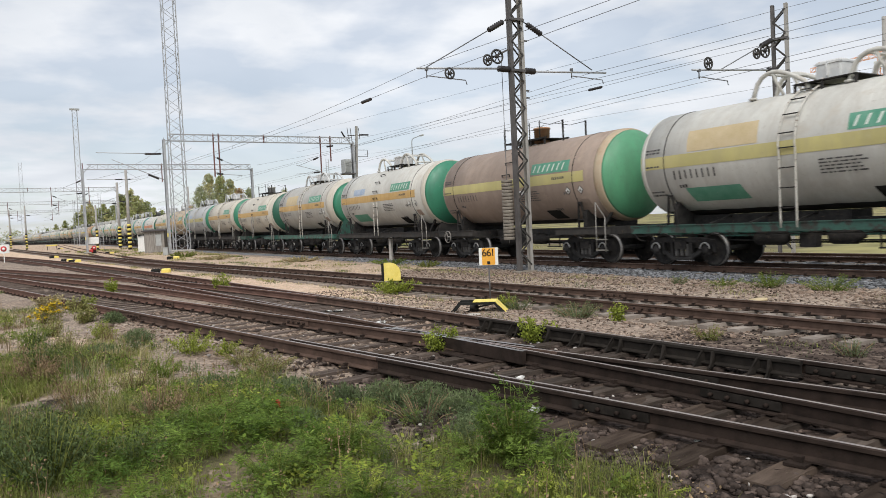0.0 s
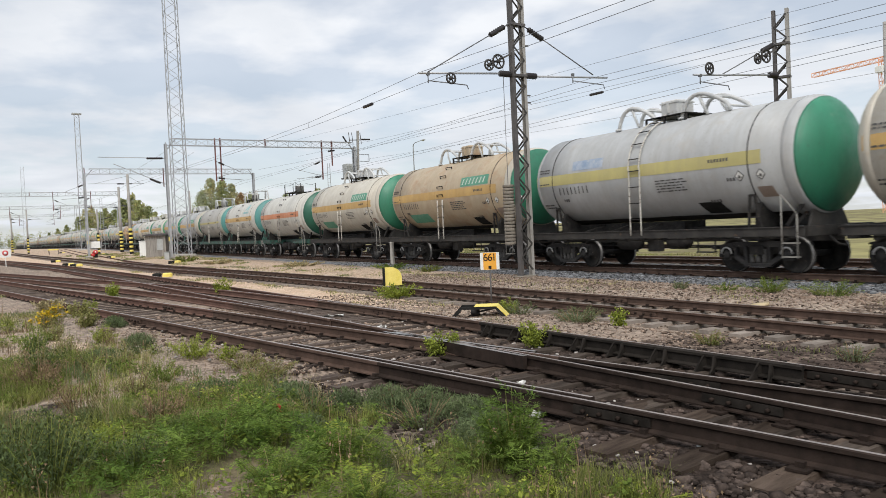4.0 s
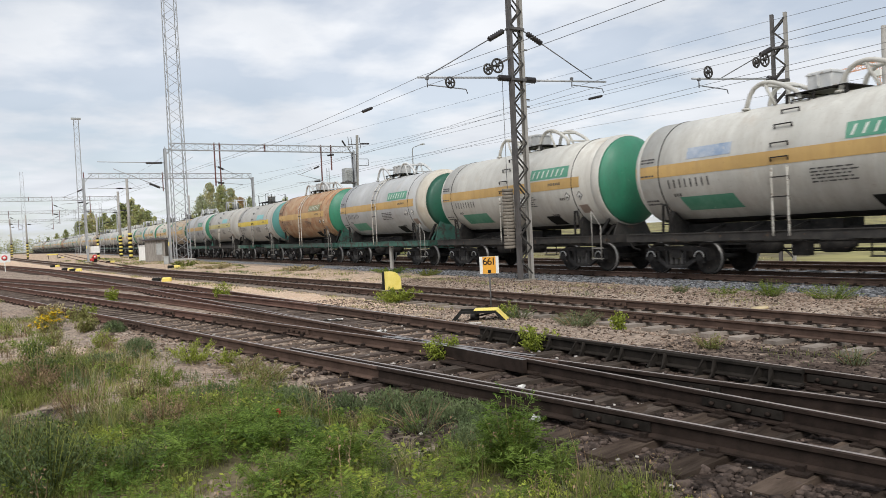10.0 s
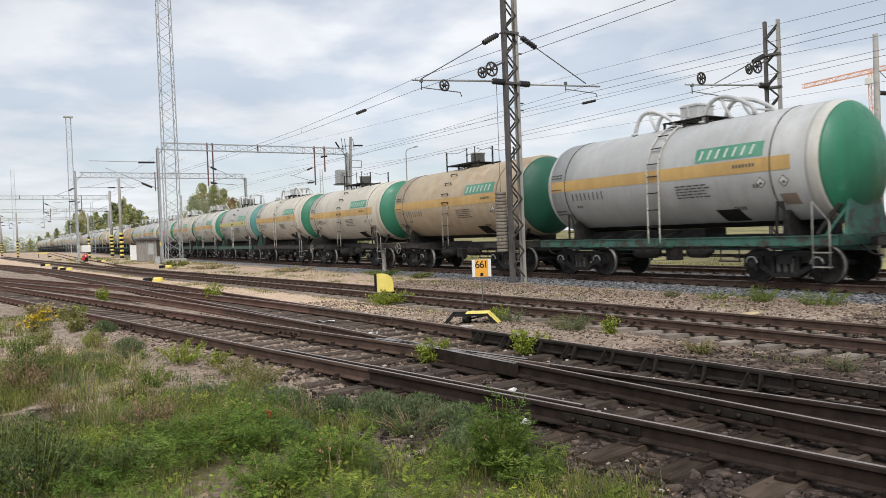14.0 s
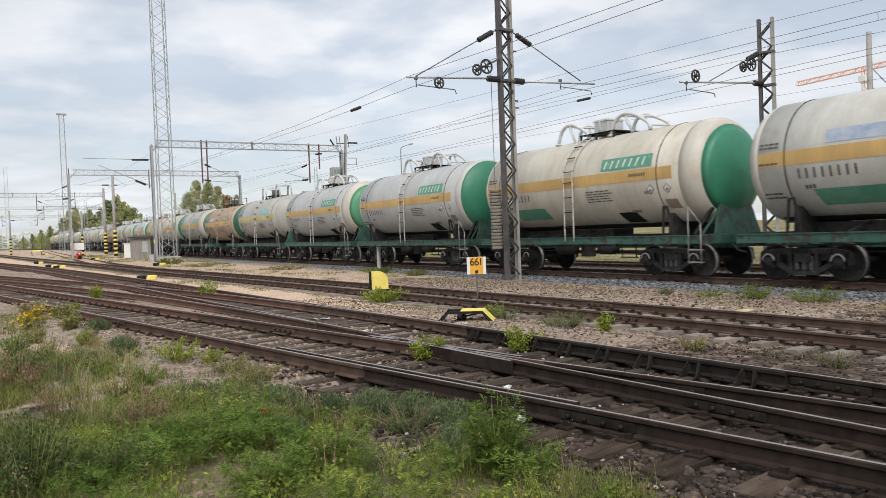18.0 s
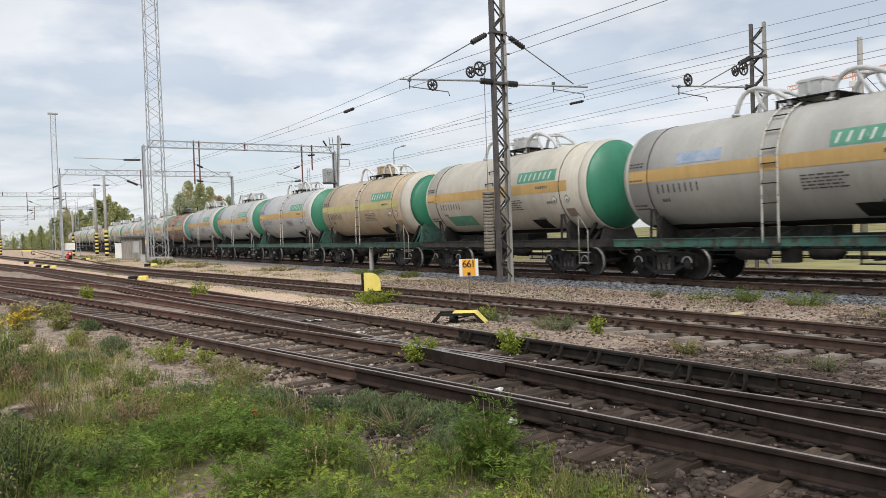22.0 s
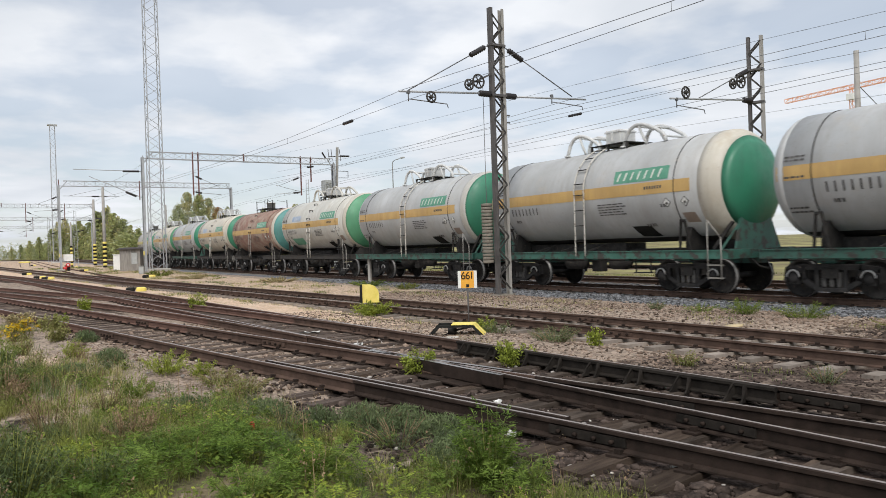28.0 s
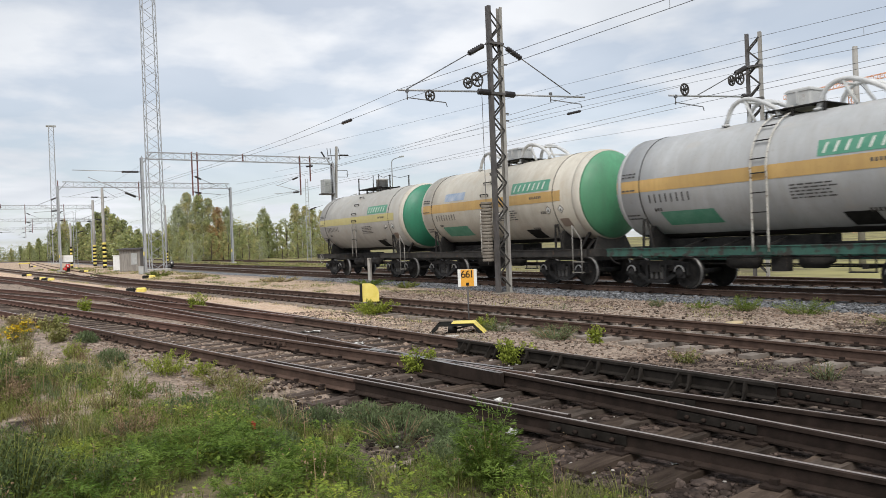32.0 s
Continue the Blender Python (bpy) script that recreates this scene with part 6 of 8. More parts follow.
def point_lever():
    m = thing("point_lever", ground_at(-12.5, 8.2) @ pose(0, 0, 0, 0, 0, 52) @ Matrix.Diagonal((0.84, 0.84, 0.64, 1)), "hand point lever under a yellow and black steel cover", "point lever")
    w = 0.68
    prof = [(-w, 0.0), (-w + 0.12, 0.0), (-0.4, 0.26), (0.4, 0.26), (w - 0.12, 0.0), (w, 0.0), (0.44, 0.34), (-0.44, 0.34)]
    n = len(prof)
    quads = [(0, 1, 2, 7), (7, 2, 3, 6), (6, 3, 4, 5)]
    for y0, y1, nm in ((-0.3, -0.24, "front_arch"), (0.24, 0.3, "rear_arch")):
        v = [(x, y0, z) for x, z in prof] + [(x, y1, z) for x, z in prof]
        f = quads + [tuple(n + i for i in reversed(q)) for q in quads] + [(i, n + i, n + (i + 1) % n, (i + 1) % n) for i in range(n)]
        part(nm, Shape().add(v, f), M_BLACKP, m)
    part("left_cover", Shape().add([(-w, -0.24, 0), (-0.44, -0.24, 0.33), (-0.44, 0.24, 0.33), (-w, 0.24, 0), (-w + 0.05, -0.24, 0), (-0.42, -0.24, 0.32), (-0.42, 0.24, 0.32), (-w + 0.05, 0.24, 0)],
                                   [(0, 1, 2, 3), (7, 6, 5, 4), (0, 4, 5, 1), (3, 2, 6, 7)]), M_BLACKP, m)
    part("yellow_top", Shape().box(-0.1, 0.45, -0.31, 0.31, 0.342, 0.355), M_YELLOW, m)
    part("yellow_cover", Shape().add([(0.45, -0.31, 0.35), (w + 0.02, -0.31, 0.01), (w + 0.02, 0.31, 0.01), (0.45, 0.31, 0.35), (0.43, -0.31, 0.33), (w, -0.31, 0), (w, 0.31, 0), (0.43, 0.31, 0.33)],
                                     [(0, 1, 2, 3), (7, 6, 5, 4), (0, 4, 5, 1), (3, 2, 6, 7)]), M_YELLOW, m)
    part("weight", Shape().turned([(-0.1, 0.0), (-0.1, 0.11), (0.1, 0.11), (0.1, 0.0)], "x", (-0.1, 0, 0.12), 12), M_BLACK, m)
    part("lever_arm", Shape().bar((-0.1, 0, 0.12), (0.35, 0, 0.24), 0.05, 0.05), M_BLACK, m)
    part("plank", Shape().box(-0.95, 0.1, -0.85, -0.62, 0.0, 0.05), M_CONCRETE, m)
    part("pull_rod", Shape().tube([(-0.2, 0, 0.05), (-0.5, -1.3, 0.0)], 0.02, 6), M_RAILSIDE, m)


point_lever()


def low_lever(x, y, turn, label):
    m = thing("point_lever", ground_at(x, y) @ pose(0, 0, 0, 0, 0, turn), label, "point lever", "low yellow point levers")
    part("weight", Shape().box(-0.1, 0.34, -0.12, 0.12, 0.04, 0.24, 0, 0.05), M_YELLOW, m)
    part("lever_arm", Shape().bar((-0.5, 0, 0.15), (0.1, 0, 0.18), 0.06, 0.06), M_BLACK, m)
    part("base", Shape().box(-0.55, -0.2, -0.2, 0.2, 0.0, 0.24, 0, 0.04), M_BLACKP, m)


for x, y, a in ((-37.9, 6.75, 65), (-58.6, 11.3, 60), (-66.0, 5.2, 70), (-70.0, 4.9, 70), (-85.9, 4.85, 60), (-92.0, 10.8, 60), (-118.0, 12.6, 60), (-157.1, 9.9, 70)):
    low_lever(x, y, a, "low point lever with a yellow counterweight between rails")


def shed():
    m = thing("shed", ground_at(-84.8, 14.6) @ pose(0, 0, 0, 0, 0, 62) @ Matrix.Diagonal((0.84, 0.9, 0.92, 1)), "small weathered grey board shed with a tarred flat roof", "shed")
    for y, nm in ((-0.95, "front"), (0.93, "back")):
        n = 16
        for k in range(n):
            x0 = -1.25 + 2.5 * k / n
            if nm == "front" and 9 <= k <= 13:
                for z0, z1 in ((0.05, 0.8), (2.15, 2.5)):
                    part("board", Shape().box(x0 + 0.004, x0 + 2.5 / n - 0.004, y - 0.015, y + 0.015, z0, z1), M_HUT, m)
                continue
            part("board", Shape().box(x0 + 0.004, x0 + 2.5 / n - 0.004, y - 0.015 + 0.006 * (k % 2), y + 0.015 + 0.006 * (k % 2), 0.05, 2.5), M_HUT, m)
    for x in (-1.25, 1.23):
        part("side_wall", Shape().box(x, x + 0.03, -0.93, 0.93, 0.05, 2.45), M_HUT, m)
    part("window_pane", Shape().box(0.17, 0.9, -0.94, -0.93, 0.82, 2.13), M_GREYCAB, m)
    part("roof", Shape().add([(-1.5, -1.25, 2.5), (1.5, -1.25, 2.5), (1.5, 1.15, 2.65), (-1.5, 1.15, 2.65), (-1.5, -1.25, 2.62), (1.5, -1.25, 2.62), (1.5, 1.15, 2.77), (-1.5, 1.15, 2.77)],
                             [(3, 2, 1, 0), (4, 5, 6, 7), (0, 1, 5, 4), (1, 2, 6, 5), (2, 3, 7, 6), (3, 0, 4, 7)]), M_TARROOF, m)
    part("door_frame", Shape().box(-0.95, -0.05, -0.99, -0.965, 0.05, 2.1), M_HUT, m)


shed()
solo("relay_cabinet", Shape().box(-0.45, 0.45, -0.3, 0.3, 0.0, 1.75, 0, 0.03).box(-0.5, 0.5, -0.35, 0.35, 1.75, 1.82).box(-0.03, 0.0, -0.32, -0.3, 0.1, 1.65), M_WHITE,
     "white metal relay cabinet beside the shed", "cabinet", at=ground_at(-90.2, 14.0) @ pose(0, 0, 0, 0, 0, 62))
solo("relay_cabinet", Shape().box(-0.22, 0.22, -0.2, 0.2, 0.0, 0.7, 0, 0.03).box(-0.25, 0.25, -0.23, 0.23, 0.7, 0.74), M_GREYCAB, "grey cabinet at the mast foot", "cabinet", at=ground_at(-71.2, 13.0) @ pose(0, 0, 0, 0, 0, 62))


def dwarf_signal(x, y, label, board):
    m = thing("dwarf_signal", ground_at(x, y) @ pose(0, 0, 0, 0, 0, 75), label, "signal", "low red signals")
    face = M_RED if board else M_GALVDARK
    part("disc", Shape().turned([(-0.04, 0.0), (-0.04, 0.26), (0.04, 0.26), (0.04, 0.0)], "y", (0.1, 0, 0.72), 16), face, m)
    part("lower_disc", Shape().turned([(-0.04, 0.0), (-0.04, 0.22), (0.04, 0.22), (0.04, 0.0)], "y", (-0.22, 0, 0.36), 16), face, m)
    part("lens", Shape().turned([(-0.05, 0.0), (-0.05, 0.1), (-0.03, 0.1)], "y", (0.1, 0, 0.72), 12), M_WHITE, m)
    part("case", Shape().box(-0.3, 0.3, 0.05, 0.3, 0.05, 0.7, 0, 0.04), M_BLACKP, m)
    part("post", Shape().tube([(0.05, 0.2, 0), (0.05, 0.2, 1.9 if board else 1.5)], 0.035, 8), M_GALV, m)
    if board:
        part("board", Shape().box(-0.55, 0.65, 0.14, 0.17, 1.2, 2.0), M_WHITE, m)


dwarf_signal(-98.0, 9.6, "red dwarf signal under a white board on a post", True)
dwarf_signal(-88.0, 19.2, "dark dwarf signal beside a pale post", False)
solo("stop_board", Shape().box(-0.45, 0.45, -0.02, 0.02, 0.25, 1.05).turned([(-0.03, 0.0), (-0.03, 0.25), (-0.02, 0.25)], "y", (0, 0, 0.65), 16, 1).turned(
    [(-0.036, 0.0), (-0.036, 0.13), (-0.03, 0.13)], "y", (0, 0, 0.65), 16, 0).box(-0.03, 0.03, -0.02, 0.02, -0.85, 0.25), [M_WHITE, M_RED],
    "white square board with a red ring between tracks", "sign", at=ground_at(-79.0, 0.3) @ pose(0, 0, 0.62, 0, 0, 80))


def crew_cab(x, y, label, mt):
    m = thing("buffer_stop", ground_at(x, y) @ pose(0, 0, 0, 0, 0, 80), label, "buffer stop")
    part("beam", Shape().box(-0.9, 0.9, -0.12, 0.12, 0.72, 0.95, 0, 0.04), mt, m)
    for sx in (-0.75, 0.75):
        part("leg", Shape().bar((sx, 0.6, 0), (sx, 0, 0.8), 0.1, 0.1), M_GALVDARK, m)
        part("buffer", Shape().turned([(0, 0.12), (-0.2, 0.12), (-0.2, 0)], "y", (sx, -0.12, 0.83), 12), mt, m)


crew_cab(-150.0, 8.0, "yellow buffer stop far along the sidings", M_YELLOW)

# ---- plants and stones ----


def fast_mesh(name, verts, faces, mats, face_mat=None):
    """A mesh from arrays: verts (n, 3), faces (m, k) with k equal corners."""
    me = bpy.data.meshes.new(name)
    faces = np.asarray(faces, np.int32)
    m, k = faces.shape
    me.vertices.add(len(verts))
    me.vertices.foreach_set("co", np.asarray(verts, np.float32).ravel())
    me.loops.add(m * k)
    me.loops.foreach_set("vertex_index", faces.ravel())
    me.polygons.add(m)
    me.polygons.foreach_set("loop_start", np.arange(0, m * k, k, dtype=np.int32))
    me.polygons.foreach_set("loop_total", np.full(m, k, np.int32))
    for x in mats:
        me.materials.append(x)
    if face_mat is not None:
        me.polygons.foreach_set("material_index", np.asarray(face_mat, np.int32))
    me.update()
    me.validate()
    return me


def turn_z(v, a):
    c, s = np.cos(a), np.sin(a)
    out = v.copy()
    out[..., 0] = v[..., 0] * c - v[..., 1] * s
    out[..., 1] = v[..., 0] * s + v[..., 1] * c
    return out


def leaf_cloud(rng, centres, size, tilt=0.9, aspect=0.38):
    """One folded leaf quad at each centre, turned at random."""
    n = len(centres)
    a, b = rng.uniform(0, 2 * np.pi, n), rng.uniform(-tilt, tilt, n)
    L = size * rng.uniform(0.6, 1.4, n)
    u = np.stack([np.cos(a) * np.cos(b), np.sin(a) * np.cos(b), np.sin(b)], 1) * L[:, None]
    w = np.stack([-np.sin(a), np.cos(a), rng.uniform(-0.6, 0.6, n)], 1) * (L * aspect)[:, None]
    v = np.stack([centres - u * 0.5, centres + w, centres + u * 0.5, centres - w], 1)
    return v.reshape(-1, 3), np.arange(4 * n).reshape(-1, 4)


def facing_leaves(rng, centres, normals, size, aspect=0.42):
    """One leaf quad at each centre, its face turned roughly along the given direction."""
    n = len(centres)
    w = normals + rng.normal(0, 0.45, (n, 3))
    w /= np.linalg.norm(w, axis=1)[:, None]
    u = np.cross(w, rng.normal(size=(n, 3)))
    u /= np.linalg.norm(u, axis=1)[:, None] + 1e-6
    k = np.cross(w, u)
    L = (size * rng.uniform(0.6, 1.4, n))[:, None]
    v = np.stack([centres - u * L * 0.5, centres + k * L * aspect, centres + u * L * 0.5, centres - k * L * aspect], 1)
    return v.reshape(-1, 3), np.arange(4 * n).reshape(-1, 4)


def crown_width(kind, shrub, t):
    """Half width of a crown at height t, for a tree one metre high."""
    if shrub:
        return 0.40 * (1 - t) ** 0.45 * (0.75 + 0.5 * t)
    if kind in (1, 4):
        return 0.19 * math.sin(math.pi * min(1, t * 0.8 + 0.2)) ** 0.9
    return 0.26 * (1 - t) ** 0.65 * min(1, t * 2.4 + 0.45)


def tree_meshes(seed, kind, shrub=False, far=False):
    """Trunk with limbs, and a crown of small leaves in uneven clumps, for a tree one metre high."""
    rng = np.random.default_rng(seed)
    s = Shape()
    birch = kind in (1, 4)
    lean = rng.uniform(-0.03, 0.03, 2)
    s.tube([(lean[0] * t, lean[1] * t, t * 0.93) for t in np.linspace(-0.03, 1, 7)], [0.018 * (1.05 - t) + 0.003 for t in np.linspace(0, 1, 7)], 7)
    pts, nrm, tone = [], [], []
    count = 64 if shrub else 82
    for i in range(count):
        t = 0.04 + 0.92 * (i + rng.uniform(0, 1)) / count
        a = i * 2.4 + rng.uniform(-0.6, 0.6)
        reach = crown_width(kind, shrub, t) * rng.uniform(0.35, 1.12)
        p = np.array([lean[0] * t, lean[1] * t, max(0.02, t * 0.93 - 0.05)])
        q = np.array([p[0] + math.cos(a) * reach, p[1] + math.sin(a) * reach, t * 0.95])
        if i % 3 == 0:
            s.tube([tuple(p), tuple((p + q) / 2 + np.array([0, 0, -0.01])), tuple(q)], [0.006, 0.004, 0.002], 5)
        n = int(rng.integers(90, 140)) if not far else int(rng.integers(22, 36))
        r = rng.uniform(0.035, 0.085) * (1.15 - 0.45 * t)
        d = rng.normal(size=(n, 3))
        d /= np.linalg.norm(d, axis=1)[:, None]
        out = np.array([math.cos(a), math.sin(a), 0.0])
        pts.append(q + d * (r * rng.uniform(0.2, 1.0, n) ** 0.45)[:, None] * np.array([1.0, 1.0, 1.35 if birch else 0.95]))
        nrm.append(d * 0.55 + out * 0.5 + np.array([0, 0, 0.75]))
        tone.append(np.full(n, 1 if rng.uniform() < 0.3 else 0))
    v, f = facing_leaves(rng, np.concatenate(pts), np.concatenate(nrm), 0.034 if far else 0.016)
    leaf = [1, 4, 1, 0, 0][kind]
    trunk = s.mesh("trunk", M_BIRCH if birch else M_BARK)
    crown = fast_mesh("crown", v, f, [M_LEAF[kind], M_LEAF[leaf]], np.concatenate(tone))
    return trunk, crown


TREES = {k: [tree_meshes(10 * k + j, k) for j in range(2)] for k in range(5)}
SHRUBS = {k: [tree_meshes(77 + 10 * k + j, k, True) for j in range(2)] for k in range(5)}
FARTREES = {k: [tree_meshes(40 + 10 * k + j, k, False, True) for j in range(2)] for k in range(5)}
TREE_LABEL = {0: "green broadleaf tree at the wood's edge", 1: "tall birch with yellowing autumn leaves", 2: "rowan-like tree with orange autumn leaves",
              3: "dark green dense tree in the wood", 4: "pale grey-green willow with loose crown"}
WOOD = [
    (-146.2, 33.6, 10.2, 4), (-147.7, 35.8, 12.6, 1), (-151.2, 38.5, 12.5, 0), (-152.6, 41.1, 11.9, 1),
    (-144.4, 40.6, 9.7, 2), (-158.3, 46.5, 10.4, 4), (-143.3, 44.3, 6.3, 3), (-150.4, 48.3, 6.9, 1),
    (-142.2, 47.7, 6.8, 0), (-139.7, 48.8, 8.0, 3), (-160.7, 55.4, 10.2, 4), (-141.0, 51.1, 6.5, 0),
    (-136.7, 51.4, 7.2, 3), (-139.8, 54.4, 10.0, 0), (-141.0, 56.8, 9.6, 1), (-134.8, 56.1, 8.8, 0),
    (-137.8, 59.3, 8.5, 1), (-137.0, 61.1, 8.2, 0), (-136.0, 63.2, 7.5, 3), (-161.2, 35.0, 7.3, 0),
    (-136.2, 32.5, 5.5, 0), (-137.4, 35.8, 4.9, 4), (-136.5, 39.1, 5.1, 0), (-133.6, 41.8, 4.1, 3),
    (-130.8, 44.0, 3.5, 4), (-129.5, 47.8, 3.4, 0), (-128.2, 51.1, 3.8, 3), (-126.6, 54.8, 3.6, 0),
    (-134.6, 66.2, 6.3, 0), (-309.0, 25.5, 11.0, 3), (-298.8, 27.0, 13.1, 0), (-303.5, 29.8, 14.2, 1),
    (-298.3, 31.9, 12.1, 3), (-293.0, 34.2, 11.3, 0), (-292.7, 36.4, 12.6, 3), (-267.6, 35.8, 14.9, 3),
    (-267.3, 38.3, 16.0, 1), (-262.0, 39.8, 14.2, 0), (-261.6, 42.3, 12.3, 3), (-256.3, 43.8, 10.2, 0),
    (-251.0, 45.2, 8.9, 3), (-235.7, 45.0, 7.2, 0), (-225.4, 45.8, 7.8, 3), (-359.1, 24.9, 9.4, 3),
    (-399.3, 23.5, 8.8, 0), (-429.5, 21.3, 7.6, 3), (-459.6, 18.6, 6.7, 0), (-369.3, 23.5, 5.2, 4),
    (-309.1, 24.2, 5.2, 0), (-288.6, 28.7, 5.9, 4), (-278.0, 33.7, 5.2, 0), (-241.7, 40.2, 4.9, 0),
    (-220.9, 42.6, 4.2, 4), (-318.6, 29.7, 12.3, 1), (-313.1, 35.0, 13.9, 0), (-282.2, 39.6, 14.5, 3),
    (-276.6, 43.2, 13.4, 1),
]


def plant_trees():
    rng = random.Random(21)
    edge = [(-122 - rng.uniform(0, 26), 31 + i * 1.9, rng.uniform(3.0, 5.6), rng.choice((0, 0, 4, 4, 1))) for i in range(18)]
    for i, (x, y, h, k) in enumerate(WOOD + edge):
        m = thing("tree", pose(x, y, rail_z(x) - 0.3, 0, 0, rng.uniform(0, 360)), TREE_LABEL[k], "tree", "trees of the wood")
        sc = Matrix.Diagonal((h * 1.1, h * 1.1, h * 1.14, 1))
        tr, cr = (FARTREES if x < -200 else TREES if h > 7.2 else SHRUBS)[k][i % 2]
        part("trunk", tr, None, m, at=sc)
        part("crown", cr, None, m, at=sc)


plant_trees()


def far_wood():
    """Closed woods behind, too far to tell trees apart."""
    rng = np.random.default_rng(4)
    out = []
    nrm = []
    for (ax, ay), (bx, by), n, h in (((-190, 62), (-330, 60), 150, 10), ((-235, 40), (-560, 34), 170, 9.5), ((-600, 60), (-620, -30), 60, 12)):
        for i in range(n):
            u = rng.uniform()
            c = np.array([ax + (bx - ax) * u, ay + (by - ay) * u]) + rng.normal(size=2) * 4
            hh = h * rng.uniform(0.55, 1.15)
            k = 170
            d = rng.normal(size=(k, 3))
            d /= np.linalg.norm(d, axis=1)[:, None]
            d *= rng.uniform(0.25, 1.0, k)[:, None] ** 0.5
            d[:, 0] *= hh * 0.34
            d[:, 1] *= hh * 0.34
            d[:, 2] = d[:, 2] * hh * 0.5 + hh * 0.5
            d[:, :2] *= (1.15 - 0.55 * d[:, 2:3] / hh)
            nrm.append(d / hh + np.array([0, 0, 0.6]))
            out.append(d + np.array([c[0], c[1], rail_z(c[0]) - 0.3]))
    v, f = facing_leaves(rng, np.concatenate(out), np.concatenate(nrm), 0.8)
    pick = rng.choice([0, 1, 2, 3], len(f) // 34 + 1, p=[0.4, 0.2, 0.3, 0.1]).repeat(34)[:len(f)]
    ob = new("far_woods", fast_mesh("far_woods", v, f, [M_LEAF[0], M_LEAF[1], M_LEAF[3], M_LEAF[4]], pick))
    tagged(ob, "distant mixed woods in early autumn colour", "woods", kind="stuff")


far_wood()


def blades(rng, base, height, width, lean):
    """Curved tapering grass blades: base (n, 3)."""
    n = len(base)
    a = rng.uniform(0, 2 * np.pi, n)
    d = np.stack([np.cos(a), np.sin(a), np.zeros(n)], 1)
    w = np.stack([-np.sin(a), np.cos(a), np.zeros(n)], 1) * (width * rng.uniform(0.6, 1.3, n))[:, None]
    h = height * rng.uniform(0.5, 1.25, n)
    ln = lean * rng.uniform(0.2, 1.3, n) * h
    up = np.array([0, 0, 1.0])
    p1 = base + d * (ln * 0.3)[:, None] + up * (h * 0.55)[:, None]
    p2 = base + d * ln[:, None] + up * (h * (1 - 0.25 * lean))[:, None]
    v = np.stack([base - w, base + w, p1 + w * 0.75, p1 - w * 0.75, p2 + w * 0.12, p2 - w * 0.12], 1).reshape(-1, 3)
    o = np.arange(n)[:, None] * 6
    f = np.concatenate([o + np.array([[0, 1, 2, 3]]), o + np.array([[3, 2, 4, 5]])])
    return v, f


def fronds(rng, base, heading, rise, length, pairs=7, slim=0.13):
    """Feathery leaves: a curved axis with pairs of narrow leaflets; base (n, 3)."""
    n = len(base)
    t = np.linspace(0.16, 1.0, pairs)[None, :, None]
    ahead = np.stack([np.cos(heading), np.sin(heading), np.zeros(n)], 1)[:, None]
    side = np.stack([-np.sin(heading), np.cos(heading), np.zeros(n)], 1)[:, None]
    up = np.array([0, 0, 1.0])
    L, e = np.asarray(length)[:, None, None], np.asarray(rise)[:, None, None]
    p = base[:, None] + ahead * (L * t * np.cos(e)) + up * (L * (t * np.sin(e) - 0.3 * t * t))
    reach = L * 0.4 * np.sin(np.pi * (0.12 + 0.8 * t))
    out = []
    for sg in (-1.0, 1.0):
        tip = side * (sg * reach) + ahead * (reach * 0.55) + up * (reach * rng.normal(0.1, 0.3, (n, pairs, 1)))
        wide = (ahead * np.cos(e) + up * np.sin(e) * 0.6) * reach * slim
        out.append(np.stack([p, p + tip * 0.5 + wide, p + tip, p + tip * 0.5 - wide], 2))
    v = np.concatenate(out, 1).reshape(-1, 3)
    return v, np.arange(len(v)).reshape(-1, 4)


def lush(x, y):
    """Where the tall feathery weeds stand close together."""
    return -7.0 < x < -3.9 and 0.45 + 0.3 * near_noise(x, y, 0.9) < y < 2.35 - 0.1 * (x + 5.5) + 0.75 * max(0.0, x + 5.2) + 0.5 * near_noise(x, y, 1.1) and y < 4.4 + 0.32 * x + 0.3 * near_noise(x, y, 2.0)


